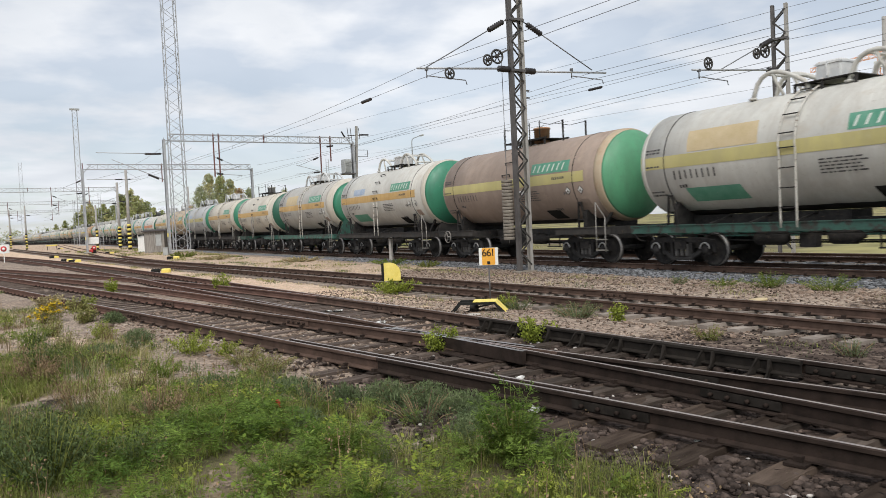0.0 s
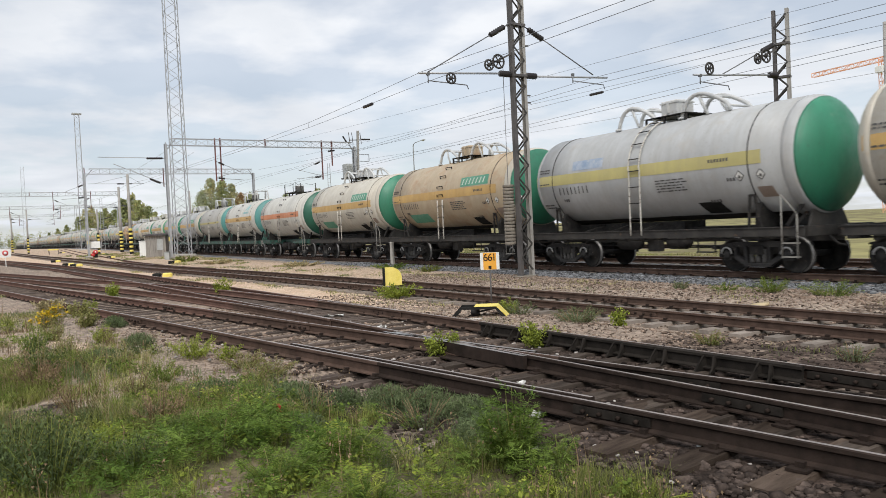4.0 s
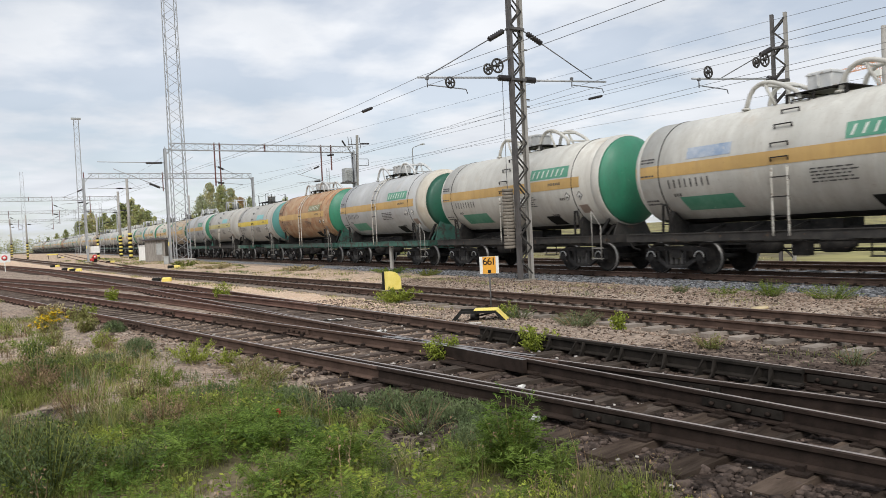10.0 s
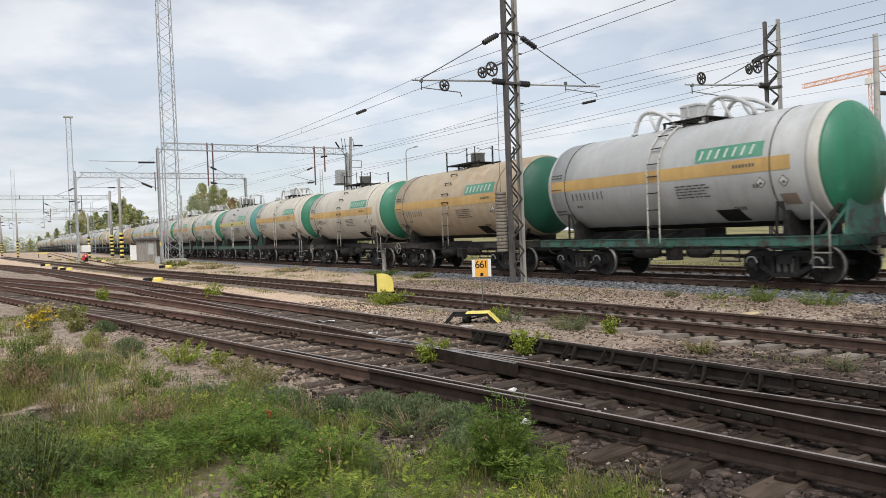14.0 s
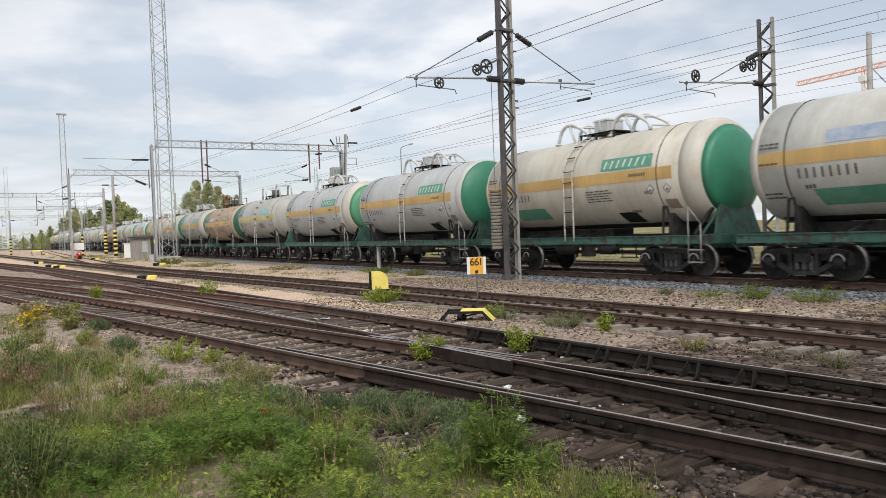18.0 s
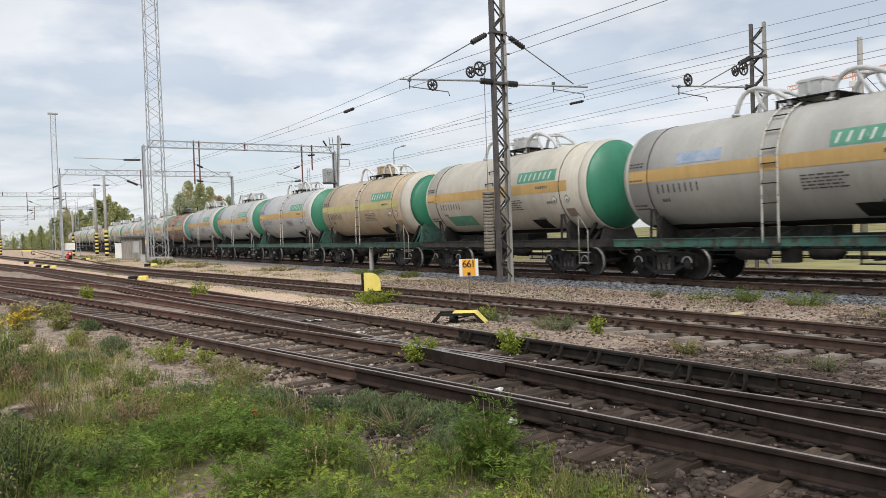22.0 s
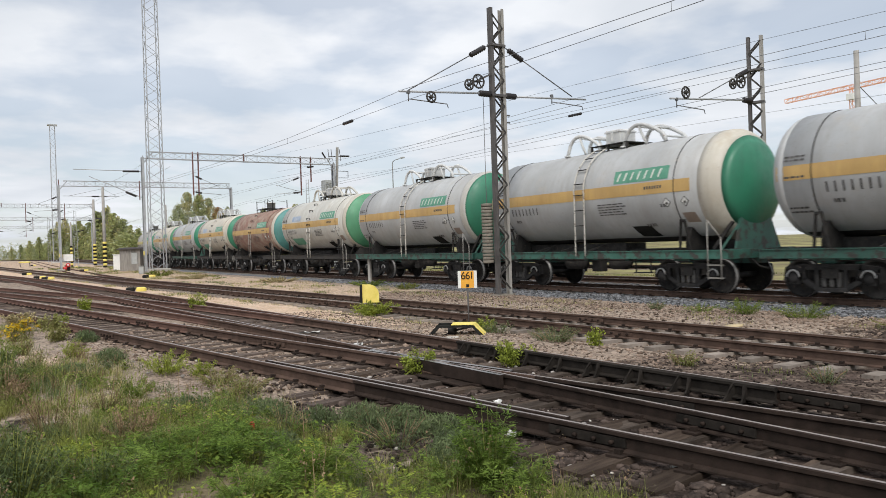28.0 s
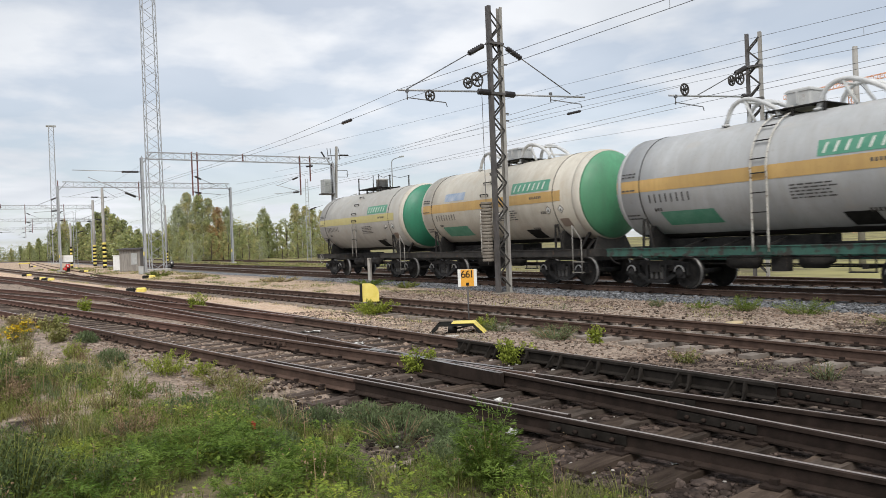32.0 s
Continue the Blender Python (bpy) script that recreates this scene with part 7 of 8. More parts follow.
def verge_grass():
    rng = np.random.default_rng(7)
    sets = {}

    def put(kind, v, f):
        sets.setdefault(kind, []).append((v, f))
    tufts = []
    for x0, x1, n in ((-1.2, 7.0, 700), (-7.5, -1.2, 7600), (-13, -7.5, 9000), (-22, -13, 6800), (-34, -22, 2600)):
        x = rng.uniform(x0, x1, n)
        y = rng.uniform(-4.5, 4.6, n)
        for a, b in zip(x, y):
            if b < -0.30 * a - 4.6 and -9 < a < -1.2 and rng.uniform() < 0.75:
                continue
            g = grass_amount(a, b)
            if rng.uniform() < g * (0.9 + 0.6 * near_noise(a, b, 1.3)) and not bare_spot(a, b):
                tufts.append((a, b, g))
    for a, b, g in tufts:
        thick = lush(a, b)
        if thick and rng.uniform() < 0.35:
            continue
        z = ground_z(a, b)
        d = math.hypot(a, b)
        tone = near_noise(a + 40, b, 0.6) + 0.5 * near_noise(a, b + 15, 1.9) + rng.normal(0, 0.14)
        k = 0 if tone > -0.02 else 7 if tone > -0.22 else 3 if tone > -0.42 else 1
        if near_noise(a - 13, b + 31, 0.55) + rng.normal(0, 0.12) > 0.4 or (-11.2 < a < -8.6 and 2.6 < b < 3.7 and rng.uniform() < 0.45):
            k = 9
        if k in (1, 7) and -13 < a < -7 and rng.uniform() < 0.8:
            k = 0
        if a < -12 and rng.uniform() < 0.08:
            k = 1
        n = int(rng.integers(22, 34)) if -13 < a < -1.2 else int(rng.integers(12, 20))
        h = max(0.06, 0.15 + 0.17 * near_noise(a, b + 9, 0.9) + 0.05 * rng.normal()) * (1.3 if k in (1, 9) else 1.0)
        base = np.stack([a + rng.normal(0, 0.045, n), b + rng.normal(0, 0.045, n), np.full(n, z - 0.01)], 1)
        put(k, *blades(rng, base, h, 0.0009 + 0.00017 * d, 0.7))
    # feathery plants: a rosette at the ground and leaves up short stems
    for j, (a, b, g) in enumerate(tufts):
        thick = lush(a, b)
        if j % (2 if thick else 11 if a > -10 else 16) or (thick and near_noise(a + 3, b, 2.1) < -0.18):
            continue
        if not thick and near_noise(a + 11, b - 5, 0.75) < 0.0:
            continue
        z = ground_z(a, b)
        n = int(rng.integers(10, 18))
        tall = (0.2 + 0.16 * near_noise(a, b, 1.6)) if thick else 0.11
        up = rng.uniform(0, 1, n) ** 0.8
        ang = rng.uniform(0, 6.28, n)
        base = np.stack([a + np.cos(ang) * 0.05 * up + rng.normal(0, 0.02, n), b + np.sin(ang) * 0.05 * up + rng.normal(0, 0.02, n), z + tall * up], 1)
        tone = near_noise(a + 5, b + 3, 1.1) + rng.normal(0, 0.2)
        put(8 if tone > -0.1 else 6 if tone < -0.38 else 2, *fronds(rng, base, ang, rng.uniform(0.2, 1.25, n), rng.uniform(0.08, 0.17, n) * (1.15 - 0.45 * up) * (1.0 if thick else 0.85), 7))
    # small round-leaved herbs
    for j, (a, b, g) in enumerate(tufts[4::13]):
        if near_noise(a + 2, b + 9, 0.8) < -0.1:
            continue
        n = 40
        c = np.stack([a + rng.normal(0, 0.07, n), b + rng.normal(0, 0.07, n), ground_z(a, b) + rng.uniform(0.02, 0.16, n)], 1)
        put(6 if rng.uniform() < 0.35 else 2, *leaf_cloud(rng, c, 0.034 + 0.0012 * math.hypot(a, b), 0.7, 0.3))
    # seed stalks with ragged heads
    for a, b, g in tufts[::15]:
        z = ground_z(a, b)
        n = int(rng.integers(1, 4))
        base = np.stack([a + rng.normal(0, 0.06, n), b + rng.normal(0, 0.06, n), np.full(n, z)], 1)
        h = rng.uniform(0.2, 0.44)
        put(5, *blades(rng, base, h, 0.0022 + 0.0002 * math.hypot(a, b), 0.2))
        c = np.repeat(base, 9, 0) + np.stack([rng.normal(0, 0.018, 9 * n), rng.normal(0, 0.018, 9 * n), h * rng.uniform(0.55, 1.0, 9 * n)], 1)
        put(5, *leaf_cloud(rng, c, 0.02, 1.2, 0.3))
    names = {0: ("grass", "green rough grass on the verge"), 1: ("dry_grass", "dry straw-coloured grass on the verge"), 2: ("leafy_weeds", "fresh green leafy weeds on the verge"),
             3: ("grey_green_weeds", "low grey-green weeds on the verge"), 5: ("dry_stalks", "brown dry seed stalks on the verge"), 6: ("pale_weeds", "yellow-green leafy weeds on the verge"),
             7: ("khaki_grass", "yellowish khaki grass on the verge"), 8: ("feathery_weeds", "bright green feathery weeds close together"), 9: ("red_grass", "red-brown seeding grass on the verge")}
    for k, lst in sets.items():
        o, V, F = 0, [], []
        for v, f in lst:
            V.append(v)
            F.append(f + o)
            o += len(v)
        ob = new(names[k][0], fast_mesh(names[k][0], np.concatenate(V), np.concatenate(F), [M_GRASS[k]]))
        tagged(ob, names[k][1], "grass" if "grass" in names[k][0] else "weeds", kind="stuff")


verge_grass()


def trackside_weeds():
    """Thin grass and weeds on the earth strips between the tracks."""
    rng = np.random.default_rng(31)
    V, F, K, o = [], [], [], 0
    for x0, x1, n, lo, hi in ((-60, -24, 200, lambda x: c_y(x) + 1.3, lambda x: train_y(x) - 2.4), (-120, -60, 500, lambda x: c_y(x) + 1.3, lambda x: train_y(x) - 2.4), (-24, -4, 60, lambda x: c_y(x) + 2.2, lambda x: train_y(x) - 2.4),
                              (-24, -5, 60, lambda x: q_y(x) + 1.4, lambda x: c_y(x) - 1.1), (-70, -24, 120, lambda x: q_y(x) + 1.5, lambda x: c_y(x) - 1.1), (-120, -20, 1500, lambda x: train_y(x) + 7.2, lambda x: train_y(x) + 13),
                              (-90, -20, 900, lambda x: -6.0, lambda x: p_y(x) - 1.6), (-23, -8.5, 420, lambda x: -0.6, lambda x: p_y(x) - 1.35), (-60, -23, 160, lambda x: p_y(x) - 1.8, lambda x: p_y(x) - 0.9)):
        for _ in range(n):
            a = rng.uniform(x0, x1)
            l, h = lo(a), hi(a)
            if h <= l:
                continue
            b = rng.uniform(l, h)
            if near_noise(a * 0.5, b, 0.5) < 0.02:
                continue
            d = math.hypot(a, b)
            m = int(rng.integers(26, 46))
            base = np.stack([a + rng.normal(0, 0.16 + d * 0.004, m), b + rng.normal(0, 0.13 + d * 0.001, m), np.full(m, ground_z(a, b) - 0.02)], 1)
            v, f = blades(rng, base, 0.07 + 0.0017 * d, 0.0016 + 0.00022 * d, 0.9)
            V.append(v)
            F.append(f + o)
            K.append(np.full(len(f), rng.choice([0, 1, 1, 3, 7, 7])))
            o += len(v)
    ob = new("trackside_grass", fast_mesh("trackside_grass", np.concatenate(V), np.concatenate(F), M_GRASS[:8], np.concatenate(K)))
    tagged(ob, "thin yellowing grass on the strips between tracks", "grass", kind="stuff")


trackside_weeds()


def weed(x, y, hgt, spread, n, leaf, mi, label, seed, flowers=0):
    """One leafy plant: thin stems and many small leaves, growing denser upwards."""
    rng = np.random.default_rng(seed)
    m = thing("weed", pose(x, y, ground_z(x, y) - 0.01), label, "weed", "plants among the tracks")
    s = Shape()
    pts, tops = [], []
    for i in range(n):
        a, sp = rng.uniform(0, 6.28), spread * rng.uniform(0.1, 1.0) ** 0.6
        h = hgt * rng.uniform(0.55, 1.05) * (1 - 0.35 * (sp / spread) ** 2)
        foot = np.array([math.cos(a) * sp * 0.35, math.sin(a) * sp * 0.35, 0])
        tip = np.array([math.cos(a) * sp, math.sin(a) * sp, h])
        s.tube([tuple(foot), tuple((foot + tip) / 2 + np.array([0, 0, 0.03])), tuple(tip)], [0.005, 0.004, 0.002], 4)
        k = 78
        t = rng.uniform(0.1, 1.03, k)
        off = rng.normal(0, 1, (k, 3)) * (np.array([0.025, 0.025, 0.02]) if "feathery" in label else np.array([0.05, 0.05, 0.03])) * (hgt / 0.5) * (1.15 - 0.6 * t)[:, None]
        pts.append(foot + (tip - foot) * t[:, None] + off)
        tops.append(tip)
    tagged(part("stem", s, M_GRASS[5 if mi not in (2, 6, 10) else 0], m), kind="stuff")
    if "feathery" in label:
        q = np.concatenate([p[::6] for p in pts])
        ang = np.arctan2(q[:, 1], q[:, 0]) + rng.normal(0, 0.9, len(q))
        v, f = fronds(rng, q, ang, rng.uniform(0.1, 1.2, len(q)), rng.uniform(0.07, 0.13, len(q)) * (hgt / 0.5) ** 0.5, 8)
        mi = 8
    else:
        v, f = leaf_cloud(rng, np.concatenate(pts), leaf * 0.62, 1.2, 0.14 if leaf < 0.065 else 0.24)
    part("foliage", fast_mesh("foliage", v, f, [M_GRASS[mi]]), None, m)
    if flowers:
        c = np.concatenate([t + rng.normal(0, 0.03, (10, 3)) for t in tops])
        v, f = leaf_cloud(rng, c, 0.06, 0.6)
        tagged(part("flower_head", fast_mesh("flower_head", v, f, [M_GRASS[4]]), None, m, "yellow flower heads"), kind="stuff")
    return m


for i, (x, y, h, sp, n, lf, mi, fl, lab) in enumerate((
    (-6.05, 0.2, 0.55, 0.45, 50, 0.06, 10, 0, "tall grey-green weed at the edge of the verge"), (-6.7, 0.0, 0.5, 0.45, 44, 0.06, 10, 0, "tall dark green weed at the edge of the verge"), (-5.9, 0.75, 0.34, 0.3, 30, 0.055, 10, 0, "tall grey-green weed at the edge of the verge"), (-4.42, 3.15, 0.6, 0.22, 42, 0.064, 2, 0, "tall bright green feathery bush at the track edge"), (-4.6, 2.9, 0.3, 0.16, 14, 0.062, 2, 0, "bright green feathery weed clump"),
    (-4.2, 3.4, 0.26, 0.14, 12, 0.045, 2, 0, "bright green feathery weed clump"), (-18.9, 9.7, 0.42, 0.8, 40, 0.09, 6, 0, "wide green leafy clump below the yellow marker"), (-8.75, 6.75, 0.42, 0.38, 18, 0.075, 2, 0, "yellow-green leafy weed by the black rail"),
    (-8.95, 5.25, 0.5, 0.3, 16, 0.07, 2, 0, "yellow-green leafy weed between the rails"), (-10.25, 8.85, 0.34, 0.5, 34, 0.05, 3, 0, "grey-green bushy weed in the gravel"), (-10.8, 9.2, 0.3, 0.4, 20, 0.05, 3, 0, "grey-green bushy weed in the gravel"),
    (-6.96, 8.35, 0.24, 0.28, 22, 0.035, 0, 0, "small round grassy tuft in the gravel"), (-5.02, 8.5, 0.26, 0.25, 18, 0.035, 3, 0, "small grey-green tuft in the gravel"), (-11.04, 15.4, 0.42, 0.6, 34, 0.06, 2, 0, "green weed clump beside the ballast"),
    (-9.6, 15.5, 0.4, 0.7, 34, 0.06, 2, 0, "green weed clump beside the ballast"), (-13.3, 14.9, 0.28, 0.3, 18, 0.05, 3, 0, "dark small weed beside the ballast"), (-12.2, 15.3, 0.25, 0.5, 22, 0.05, 2, 0, "low green weed beside the ballast"),
    (-23.5, 5.9, 0.62, 0.3, 16, 0.1, 2, 0, "yellow-green leafy sapling between tracks"), (-18.7, 0.95, 0.5, 0.3, 16, 0.06, 0, 1, "yellow-flowering weed clump on the sandy verge"), (-18.4, 0.75, 0.4, 0.3, 20, 0.06, 0, 1, "yellow-flowering weed clump on the sandy verge"),
    (-9.7, 9.3, 0.42, 0.16, 8, 0.08, 2, 0, "thin yellow-green seedling in the gravel"), (-13.3, 9.5, 0.36, 0.3, 18, 0.07, 2, 0, "yellow-green weed at the lever cover"), (-12.6, 9.3, 0.4, 0.35, 18, 0.06, 3, 0, "grey-green weed by the sign post"),
    (-32.0, 16.1, 0.3, 1.2, 36, 0.09, 2, 0, "low green weeds at the ballast foot"), (-28.0, 15.9, 0.3, 0.7, 24, 0.09, 0, 0, "low green weeds at the ballast foot"), (-12.7, 1.85, 0.3, 0.3, 22, 0.055, 3, 0, "grey-green bush on the sandy verge"),
    (-11.6, 2.4, 0.36, 0.4, 26, 0.06, 2, 0, "light green leafy weed beside the rail"), (-10.9, 2.75, 0.3, 0.25, 14, 0.06, 2, 0, "light green leafy weed beside the rail"), (-14.6, 1.5, 0.34, 0.3, 20, 0.06, 2, 0, "light green leafy weed on the verge"),
    (-7.4, 1.2, 0.42, 0.3, 22, 0.045, 5, 0, "brown seeding dock stalks on the verge"), (-8.3, 0.6, 0.5, 0.3, 22, 0.045, 5, 0, "brown seeding dock stalks on the verge"), (-10.3, 0.3, 0.55, 0.35, 26, 0.06, 5, 0, "tall brown and green weed on the verge"),
    (-21.5, 1.9, 0.4, 0.25, 12, 0.07, 2, 0, "yellow-green weed between rails"), (-26.0, 3.0, 0.55, 0.3, 14, 0.09, 2, 0, "yellow-green weed between rails"), (-7.2, 14.8, 0.22, 0.6, 22, 0.05, 0, 0, "low green weed beside the ballast"),
    (-40.0, 14.5, 0.35, 1.3, 30, 0.12, 1, 0, "dry grassy clump by the ballast"), (-52.0, 12.8, 0.4, 1.4, 30, 0.14, 1, 0, "dry grassy clump by the ballast"), (-62.0, 12.6, 0.5, 1.2, 30, 0.16, 0, 0, "green grassy clump at the gantry foot"),
    (-5.4, 2.2, 0.34, 0.35, 26, 0.04, 2, 0, "bright green feathery weed clump"), (-6.4, 1.6, 0.3, 0.35, 26, 0.04, 2, 0, "bright green feathery weed clump"), (-5.0, 1.55, 0.3, 0.3, 22, 0.04, 2, 0, "bright green feathery weed clump"), (-6.9, 2.5, 0.28, 0.35, 22, 0.04, 3, 0, "low grey-green weed clump"),
    (-5.9, 3.2, 0.3, 0.4, 28, 0.035, 3, 0, "low grey-green weed clump"), (-6.6, 3.35, 0.26, 0.35, 24, 0.035, 3, 0, "low grey-green weed clump"), (-4.2, 1.9, 0.28, 0.25, 18, 0.035, 2, 0, "bright green feathery weed clump"), (-3.3, 3.3, 0.2, 0.3, 18, 0.035, 2, 0, "low yellow-green weed at the gravel edge"),
    (-3.6, 2.9, 0.24, 0.25, 18, 0.035, 2, 0, "low yellow-green weed at the gravel edge"), (-9.0, 2.6, 0.3, 0.35, 24, 0.04, 0, 0, "green weed in the grass"), (-9.7, 1.6, 0.3, 0.35, 24, 0.045, 2, 0, "green weed in the grass"),
    (-17.6, 1.5, 0.42, 0.3, 22, 0.07, 7, 0, "khaki seeding weed on the sandy verge"), (-15.3, 0.75, 0.45, 0.25, 20, 0.06, 7, 0, "khaki seeding weed on the sandy verge"),
    (-20.5, 1.6, 0.4, 0.4, 20, 0.08, 7, 0, "khaki seeding weed on the sandy verge"), (-22.0, 1.0, 0.45, 0.5, 26, 0.09, 1, 0, "dry grassy clump on the sandy verge"), (-13.0, 0.8, 0.5, 0.25, 20, 0.06, 7, 0, "khaki seeding weed on the verge"),
    (-11.2, 0.35, 0.6, 0.35, 34, 0.06, 10, 0, "tall dark green weed on the verge"), (-14.2, 0.35, 0.5, 0.35, 28, 0.06, 2, 0, "green leafy weed on the verge"), (-10.0, 2.75, 0.26, 0.4, 30, 0.045, 7, 0, "khaki seeding weed in the grass"),
    (-9.2, 2.85, 0.26, 0.35, 26, 0.045, 7, 0, "khaki seeding weed in the grass"), (-8.9, 1.2, 0.5, 0.25, 22, 0.045, 7, 0, "khaki seeding dock stalks on the verge"))):
    weed(x, y, h, sp, n, lf, 6 if "yellow-green" in lab or "light green" in lab else mi, lab, 100 + i, fl)


def cushion(x, y, r, h, label, seed):
    """A low dome of fine needle leaves."""
    rng = np.random.default_rng(seed)
    m = thing("weed", pose(x, y, ground_z(x, y) - 0.01), label, "weed", "plants among the tracks")
    n = int(16000 * r * r + 500)
    d = rng.normal(size=(n, 3))
    d /= np.linalg.norm(d, axis=1)[:, None]
    d[:, 2] = np.abs(d[:, 2])
    lobes = 1 + 0.25 * np.sin(5 * np.arctan2(d[:, 1], d[:, 0]) + seed) * (1 - d[:, 2])
    p = d * (rng.uniform(0.1, 1.0, n) ** 0.4 * lobes)[:, None] * np.array([r, r * 0.85, h])
    v, f = leaf_cloud(rng, p, 0.045 + 0.0015 * math.hypot(x, y), 1.4, 0.07)
    part("foliage", fast_mesh("foliage", v, f, [M_GRASS[3]]), None, m)


for i, (x, y, r, h) in enumerate(((-16.9, 1.95, 0.3, 0.26), (-13.7, 1.95, 0.32, 0.24), (-7.7, 2.6, 0.34, 0.2), (-6.7, 3.25, 0.36, 0.26), (-6.35, 3.55, 0.32, 0.28),
                                  (-5.9, 3.7, 0.34, 0.24), (-5.25, 3.4, 0.3, 0.24), (-5.0, 3.2, 0.3, 0.22), (-8.5, 1.95, 0.4, 0.18), (-7.1, 2.95, 0.25, 0.2), (-6.1, 2.2, 0.2, 0.22), (-11.9, 1.2, 0.3, 0.24))):
    cushion(x, y, r, h, "soft grey-green cushion of needle leaves on the verge", 300 + i)


def stones(name, label, n, xr, yfun, size, mat_, seed, lift=0.0, keepf=None):
    """Loose broken stones scattered over a strip of ground."""
    rng = np.random.default_rng(seed)
    t = (1 + 5 ** 0.5) / 2
    ico = np.array([(-1, t, 0), (1, t, 0), (-1, -t, 0), (1, -t, 0), (0, -1, t), (0, 1, t), (0, -1, -t), (0, 1, -t), (t, 0, -1), (t, 0, 1), (-t, 0, -1), (-t, 0, 1)]) / 1.9
    fac = np.array([(0, 11, 5), (0, 5, 1), (0, 1, 7), (0, 7, 10), (0, 10, 11), (1, 5, 9), (5, 11, 4), (11, 10, 2), (10, 7, 6), (7, 1, 8), (3, 9, 4), (3, 4, 2), (3, 2, 6), (3, 6, 8), (3, 8, 9), (4, 9, 5), (2, 4, 11), (6, 2, 10), (8, 6, 7), (9, 8, 1)])
    x = xr[0] + (xr[1] - xr[0]) * rng.uniform(0, 1, n)
    P = []
    for a in x:
        y0, y1 = yfun(a)
        b = rng.uniform(y0, y1)
        if keepf is None or keepf(a, b):
            P.append((a, b, ground_z(a, b) + lift))
    P = np.array(P)
    n = len(P)
    r = size * rng.lognormal(0, 0.4, n)
    shape = ico[None] * rng.uniform(0.6, 1.25, (n, 12, 1)) * np.stack([rng.uniform(0.7, 1.4, n), rng.uniform(0.7, 1.3, n), rng.uniform(0.45, 0.85, n)], 1)[:, None]
    shape = turn_z(shape, rng.uniform(0, 6.28, (n, 1)))
    v = (shape * r[:, None, None] + P[:, None] + np.array([0, 0, 0.2]) * r[:, None, None]).reshape(-1, 3)
    f = (np.arange(n)[:, None, None] * 12 + fac[None]).reshape(-1, 3)
    tagged(new(name, fast_mesh(name, v, f, [mat_])), label, "stones", kind="stuff")


def off_rails(a, b):
    for fy in (p_y, q_y):
        for o in (-0.762, 0.762):
            if abs(b - fy(a) - o) < 0.09:
                return False
    return True


stones("ballast_stones", "dirty brown ballast stones between and beside the sidings", 6600, (-9.5, -1.0), lambda x: (p_y(x) - 1.9, q_y(x) + 1.3), 0.021, M_STONEDARK, 1, 0, off_rails)
stones("ballast_stones", "dusty brown ballast stones between the dry sleepers", 9000, (-19, -8.8), lambda x: (p_y(x) - 1.6, q_y(x) + 1.3), 0.02, M_STONE, 11, -0.004, off_rails)
stones("ballast_stones", "coarse brown ballast stones at the track edge", 2600, (-8, -1.0), lambda x: (p_y(x) - 2.3, p_y(x) - 0.95), 0.026, M_STONEDARK, 2)
stones("pale_pebbles", "scattered pale pebbles on the track bed", 450, (-16, -1.0), lambda x: (p_y(x) - 2.0, q_y(x) + 1.6), 0.018, M_STONEPALE, 3, 0.006, off_rails)
stones("grey_ballast", "fresh grey ballast stones along the main line", 17000, (-40, -3), lambda x: (train_y(x) - 2.5, train_y(x) - 0.95), 0.025, M_STONEGREY, 4)
stones("grey_ballast", "grey ballast stones between the main line rails", 2600, (-30, -3), lambda x: (train_y(x) - 0.62, train_y(x) + 3.4), 0.04, M_STONEGREY, 5)
stones("gravel", "brown gravel between the siding and the main line", 10000, (-26, -6.8), lambda x: (c_y(x) + 0.9, train_y(x) - 2.4), 0.019, M_STONE, 6)
stones("gravel", "dark gravel between the siding and the main line", 1800, (-7.4, -3), lambda x: (c_y(x) + 0.9, train_y(x) - 2.4), 0.019, M_STONEDARK, 16)
stones("gravel", "brown gravel round the siding sleepers", 9000, (-20, -6.8), lambda x: (q_y(x) + 1.0, c_y(x) + 1.4), 0.0155, M_STONE, 7)
stones("gravel", "dark gravel round the siding sleepers", 3000, (-7.6, -3), lambda x: (q_y(x) + 1.0, c_y(x) + 1.4), 0.0155, M_STONEDARK, 17)

# ---- check rails, joint bars, litter ----


def check_rail(fy, off, x0, x1, dz, mt, label, brackets=False):
    m = thing("check_rail", pose(0, 0, 0), label, "check rail")
    part("rail", Shape().swept(RAIL, line_pts(fy, x0, x1, off, dz, 0.4), RAIL_MI), mt, m)
    if brackets:
        n = 8
        for i in range(n):
            x = x0 + (x1 - x0) * (i + 0.4) / n
            y = fy(x) + off
            z = rail_z(x) + dz
            for d in (-0.07, 0.07):
                v = [(x + d + e + f, y - q, z + h) for e in (-0.012, 0.012) for q, h, f in ((0.0, -0.015, 0.0), (0.055, -0.02, 0.0), (0.13, -0.15, d * 0.5), (0.17, -0.19, d * 0.5), (0.0, -0.19, 0.0))]
                part("bracket", Shape().add(v, [(0, 1, 2, 3, 4), (9, 8, 7, 6, 5)] + [(k, 5 + k, 5 + (k + 1) % 5, (k + 1) % 5) for k in range(5)]), mt[0], m)
    return m


check_rail(p_y, -0.762 + 0.115, -10.6, -5.15, 0.004, [M_RAILSIDE, M_RAILDULL], "short rusty check rail beside the running rail")
check_rail(q_y, 0.762 - 0.11, -10.2, -4.6, 0.008, [M_RAILDARK, M_RAILDARK], "black oiled check rail with slanted brackets", True)


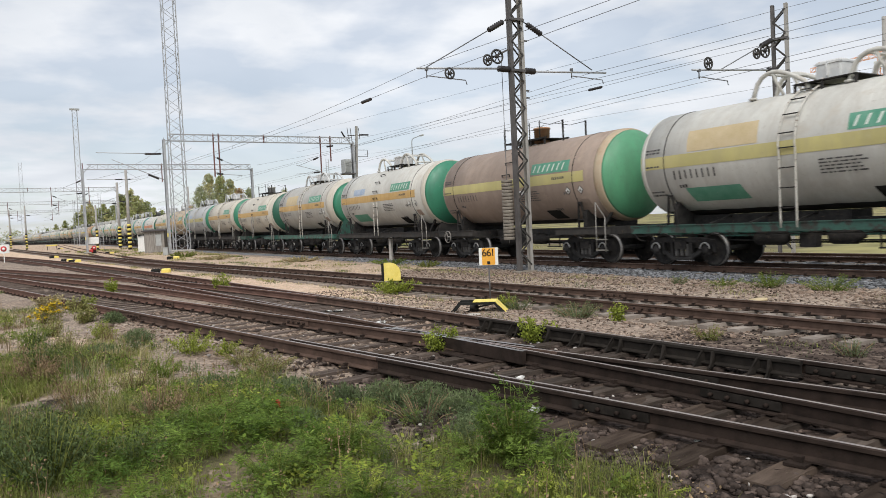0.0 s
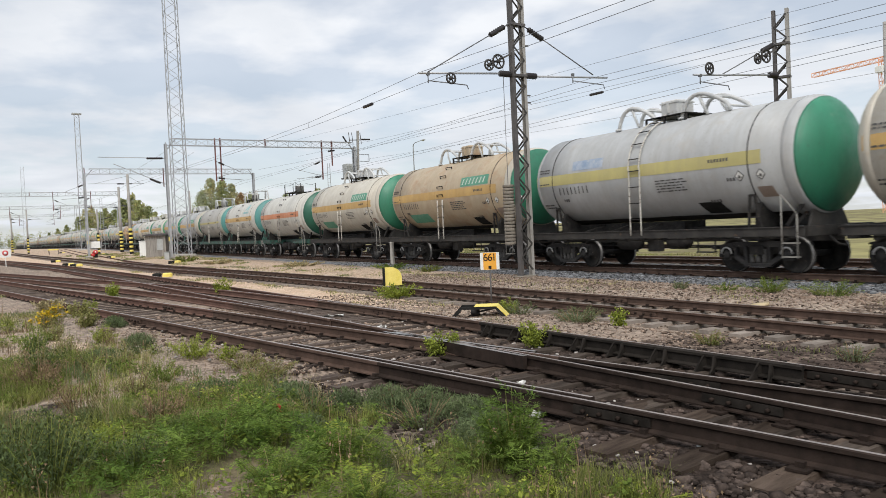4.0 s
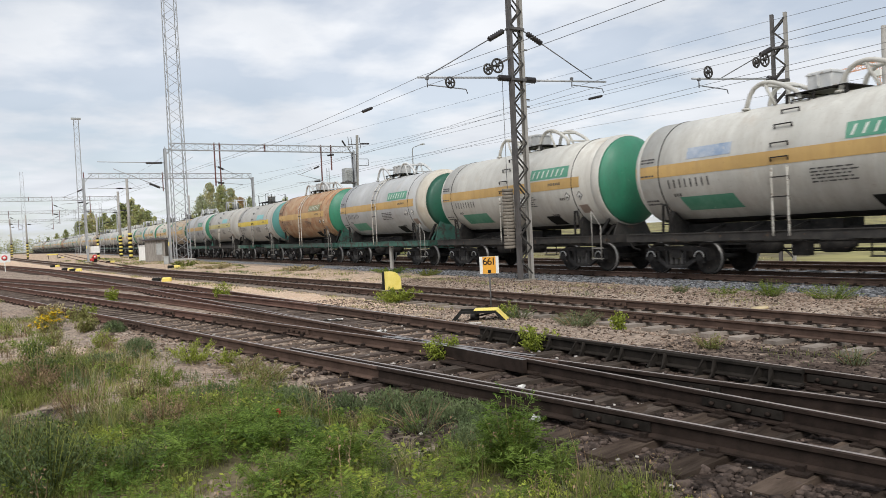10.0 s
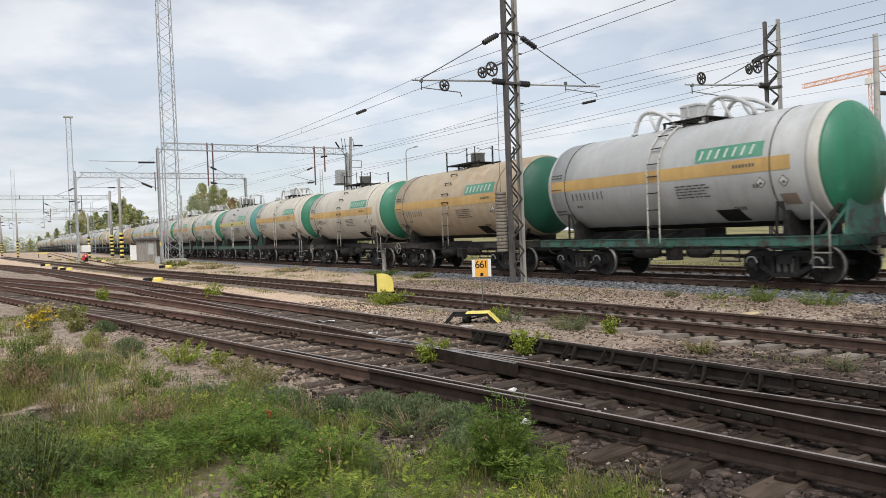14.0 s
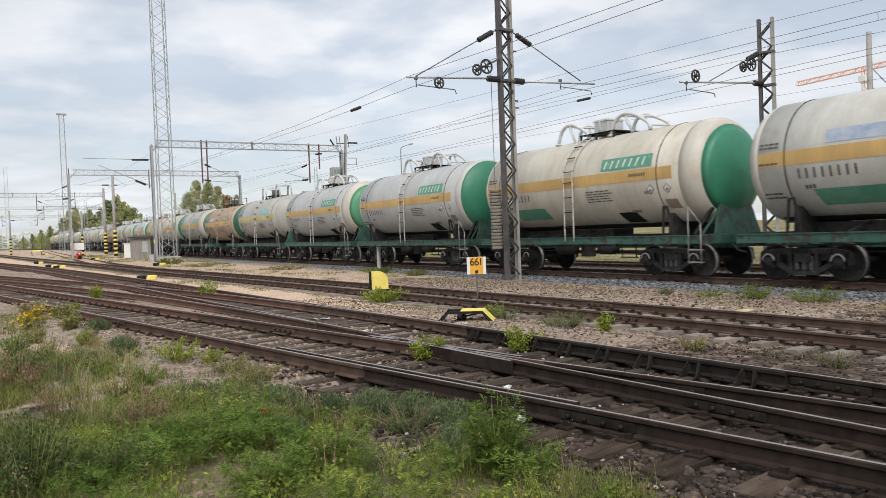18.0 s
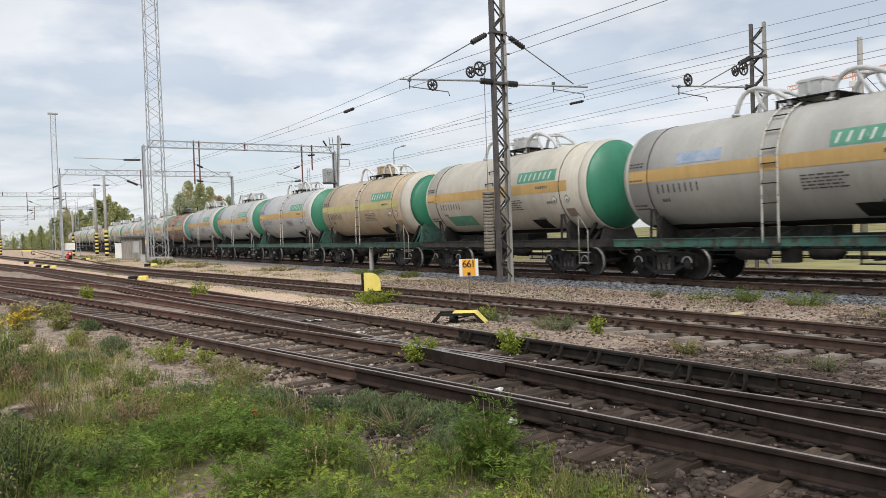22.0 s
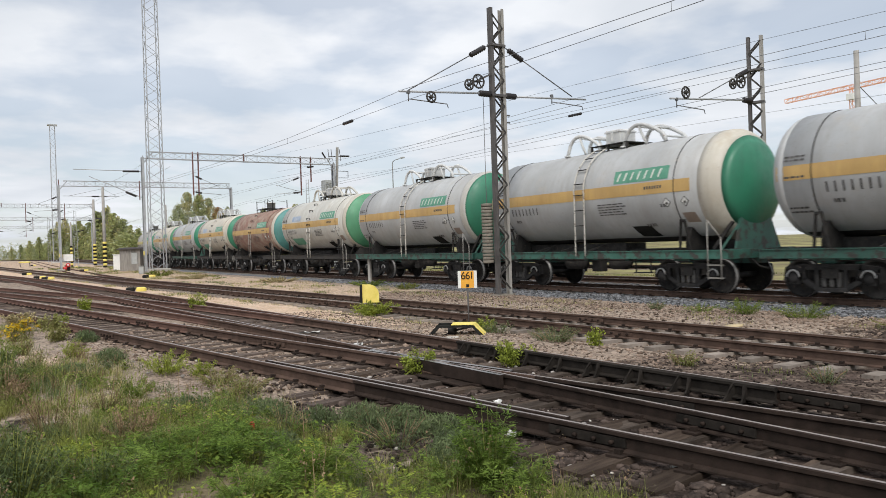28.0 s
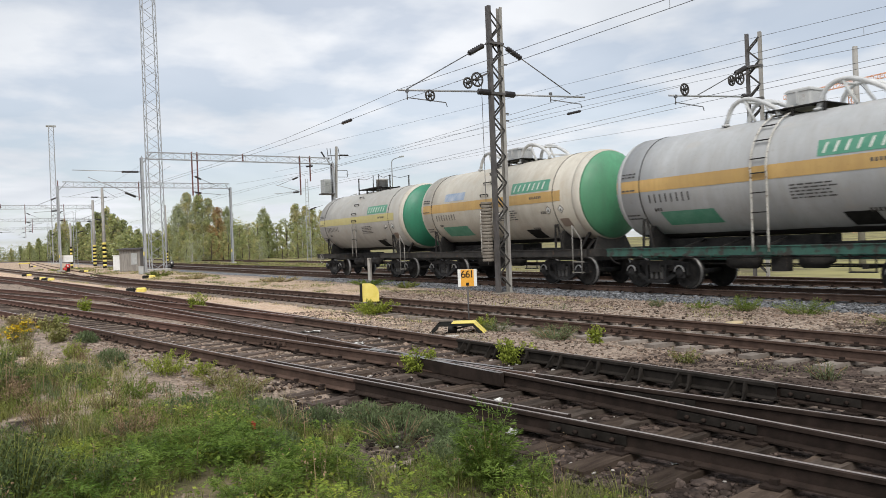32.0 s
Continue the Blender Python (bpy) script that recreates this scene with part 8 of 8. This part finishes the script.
def joint_bar(fy, off, x, dz=0.0):
    a = math.atan((fy(x + 0.05) - fy(x - 0.05)) / 0.1)
    m = thing("joint_bar", pose(x - math.sin(a) * off, fy(x) + math.cos(a) * off, rail_z(x) + dz, 0, 0, math.degrees(a)), "rusty bolted joint bar on a rail", "joint bar", "rail joint bars")
    for sg in (-1, 1):
        part("bar", Shape().box(-0.4, 0.4, sg * 0.026 - 0.012, sg * 0.026 + 0.012, -0.125, -0.05), M_RAILDARK if x > -10 else M_RAILMID, m)
    for dx in (-0.28, -0.1, 0.1, 0.28):
        part("bolt", Shape().turned([(-0.075, 0.0), (-0.075, 0.02), (-0.04, 0.02)], "y", (dx, 0, -0.09), 6), M_RAILSIDE, m)


for fy, off, xs, dz in ((p_y, -0.762, (-4.85, -17.2), 0), (p_y, 0.762, (-5.1, -12.9, -19.4), 0), (q_y, -0.762, (-4.3, -15.5), 0), (q_y, 0.762, (-4.2, -14.0), 0), (c_y, -0.762, (-10.2, -22.5), -0.1), (c_y, 0.762, (-12.4,), -0.1)):
    for x in xs:
        joint_bar(fy, off, x, dz)


def frog():
    m = thing("crossing_frog", pose(0, 0, 0), "worn steel crossing where two rails meet, bright on top", "crossing frog")
    x0, y0 = -8.3, 5.38
    for fy, off, d in ((p_y, 0.762, -0.05), (q_y, -0.762, 0.05)):
        part("wing_rail", Shape().swept([(-0.03, 0), (0.03, 0), (0.03, -0.16), (-0.03, -0.16)], line_pts(fy, -10.4, -7.2, off + (0.09 if fy is p_y else -0.09), 0.003, 0.3), [1, 0, 0, 0]), [M_RAILSIDE, M_RAILTOP], m)
    part("base_plate", Shape().box(x0 - 1.0, x0 + 0.6, y0 - 0.3, y0 + 0.25, -0.19, -0.172), M_RAILSIDE, m)


frog()


def scrap(x, y, w, h, seed, label):
    """A crumpled scrap of paper or plastic."""
    rng = random.Random(seed)
    n = 5
    v = [(-w / 2 + w * i / (n - 1) + rng.uniform(-0.02, 0.02), -h / 2 + h * j / (n - 1) + rng.uniform(-0.02, 0.02), 0.02 + rng.uniform(0, 0.06)) for i in range(n) for j in range(n)]
    v += [(a, b, c - 0.008) for a, b, c in v]
    k = n * n
    f = []
    for i in range(n - 1):
        for j in range(n - 1):
            q = (i * n + j, (i + 1) * n + j, (i + 1) * n + j + 1, i * n + j + 1)
            f += [q, tuple(k + t for t in reversed(q))]
    solo("scrap", Shape().add(v, f), M_LITTER, label, "litter", "scraps on the ground", at=pose(x, y, ground_z(x, y), 0, 0, rng.uniform(0, 180)))


for i, (x, y, w, h) in enumerate(((-3.85, 4.55, 0.16, 0.1), (-5.5, 4.2, 0.18, 0.06), (-9.75, 5.75, 0.3, 0.12), (-9.0, 6.05, 0.3, 0.05), (-12.3, 5.9, 0.4, 0.1), (-5.9, 6.2, 0.14, 0.08), (-11.2, 3.7, 0.16, 0.08), (-14.8, 6.0, 0.4, 0.14), (-4.6, 4.85, 0.08, 0.04), (-6.7, 4.9, 0.1, 0.05))):
    scrap(x, y, w, h, i, "dirty white scrap lying between the rails")
solo("lid", Shape().turned([(0.0, 0.18), (0.04, 0.17), (0.05, 0.0)], "z", (0, 0, 0), 14), M_TANPANEL, "round tan lid lying on the gravel", "lid", at=pose(-9.64, 13.1, ground_z(-9.64, 13.1), 4, -3, 0))
solo("flat_stone", Shape().box(-0.28, 0.28, -0.16, 0.16, -0.02, 0.07, 0, 0.05), M_STONEPALE, "pale flat stone on the sandy verge", "stone", at=pose(-12.95, 1.8, ground_z(-12.95, 1.8), 3, 5, 30))
solo("scrap", Shape().box(-0.03, 0.03, -0.02, 0.02, 0.12, 0.2, 0, 0.02).bar((0, 0, -0.02), (0, 0, 0.13), 0.008, 0.008), M_RED, "small orange-red scrap caught on a stalk in the verge", "litter", "scraps on the ground", at=pose(-6.6, 2.1, ground_z(-6.6, 2.1), 8, 6, 30))


def train_s(t):
    """How far the middle of the last wagon has come along the line at t seconds."""
    return float(np.interp(t, TRAIN_T, TRAIN_S))


def motions():
    times = [0.0] + [float(t) for t in range(1, 32)] + [32.0]
    for i, w in enumerate(WAGONS):
        rows = []
        for t in times:
            s = train_s(t) + PITCH * i
            a, b = s - 3.9, s + 3.9
            ya, yb, za, zb = train_y(a), train_y(b), rail_z(a), rail_z(b)
            rows.append((t, pose(s, (ya + yb) / 2, (za + zb) / 2, 0, -math.degrees(math.atan2(zb - za, 7.8)), math.degrees(math.atan2(yb - ya, 7.8)))))
        walk(w, rows)
    # the wheels roll: one turn of the first wheelset on each side serves all its like
    for dx in (-0.925, 0.925):
        like = [o for w in WAGONS for b in w.children if b.name.startswith("bogie") for o in b.children if o.name.startswith("wheelset") and abs(o.matrix_basis.translation.x - dx) < 0.01]
        rows, s0 = [], train_s(0)
        for k in range(frame(32.0)):
            t = k / FPS
            rows.append((t, pose(dx, 0, 0.4785) @ Matrix.Rotation((train_s(t) - s0) / 0.4785, 4, "Y")))
        walk(like[0], rows)
        for o in like[1:]:
            o.rotation_mode = "QUATERNION"
            o.animation_data_create()
            o.animation_data.action = like[0].animation_data.action
            o.animation_data.action_slot = like[0].animation_data.action_slot


motions()
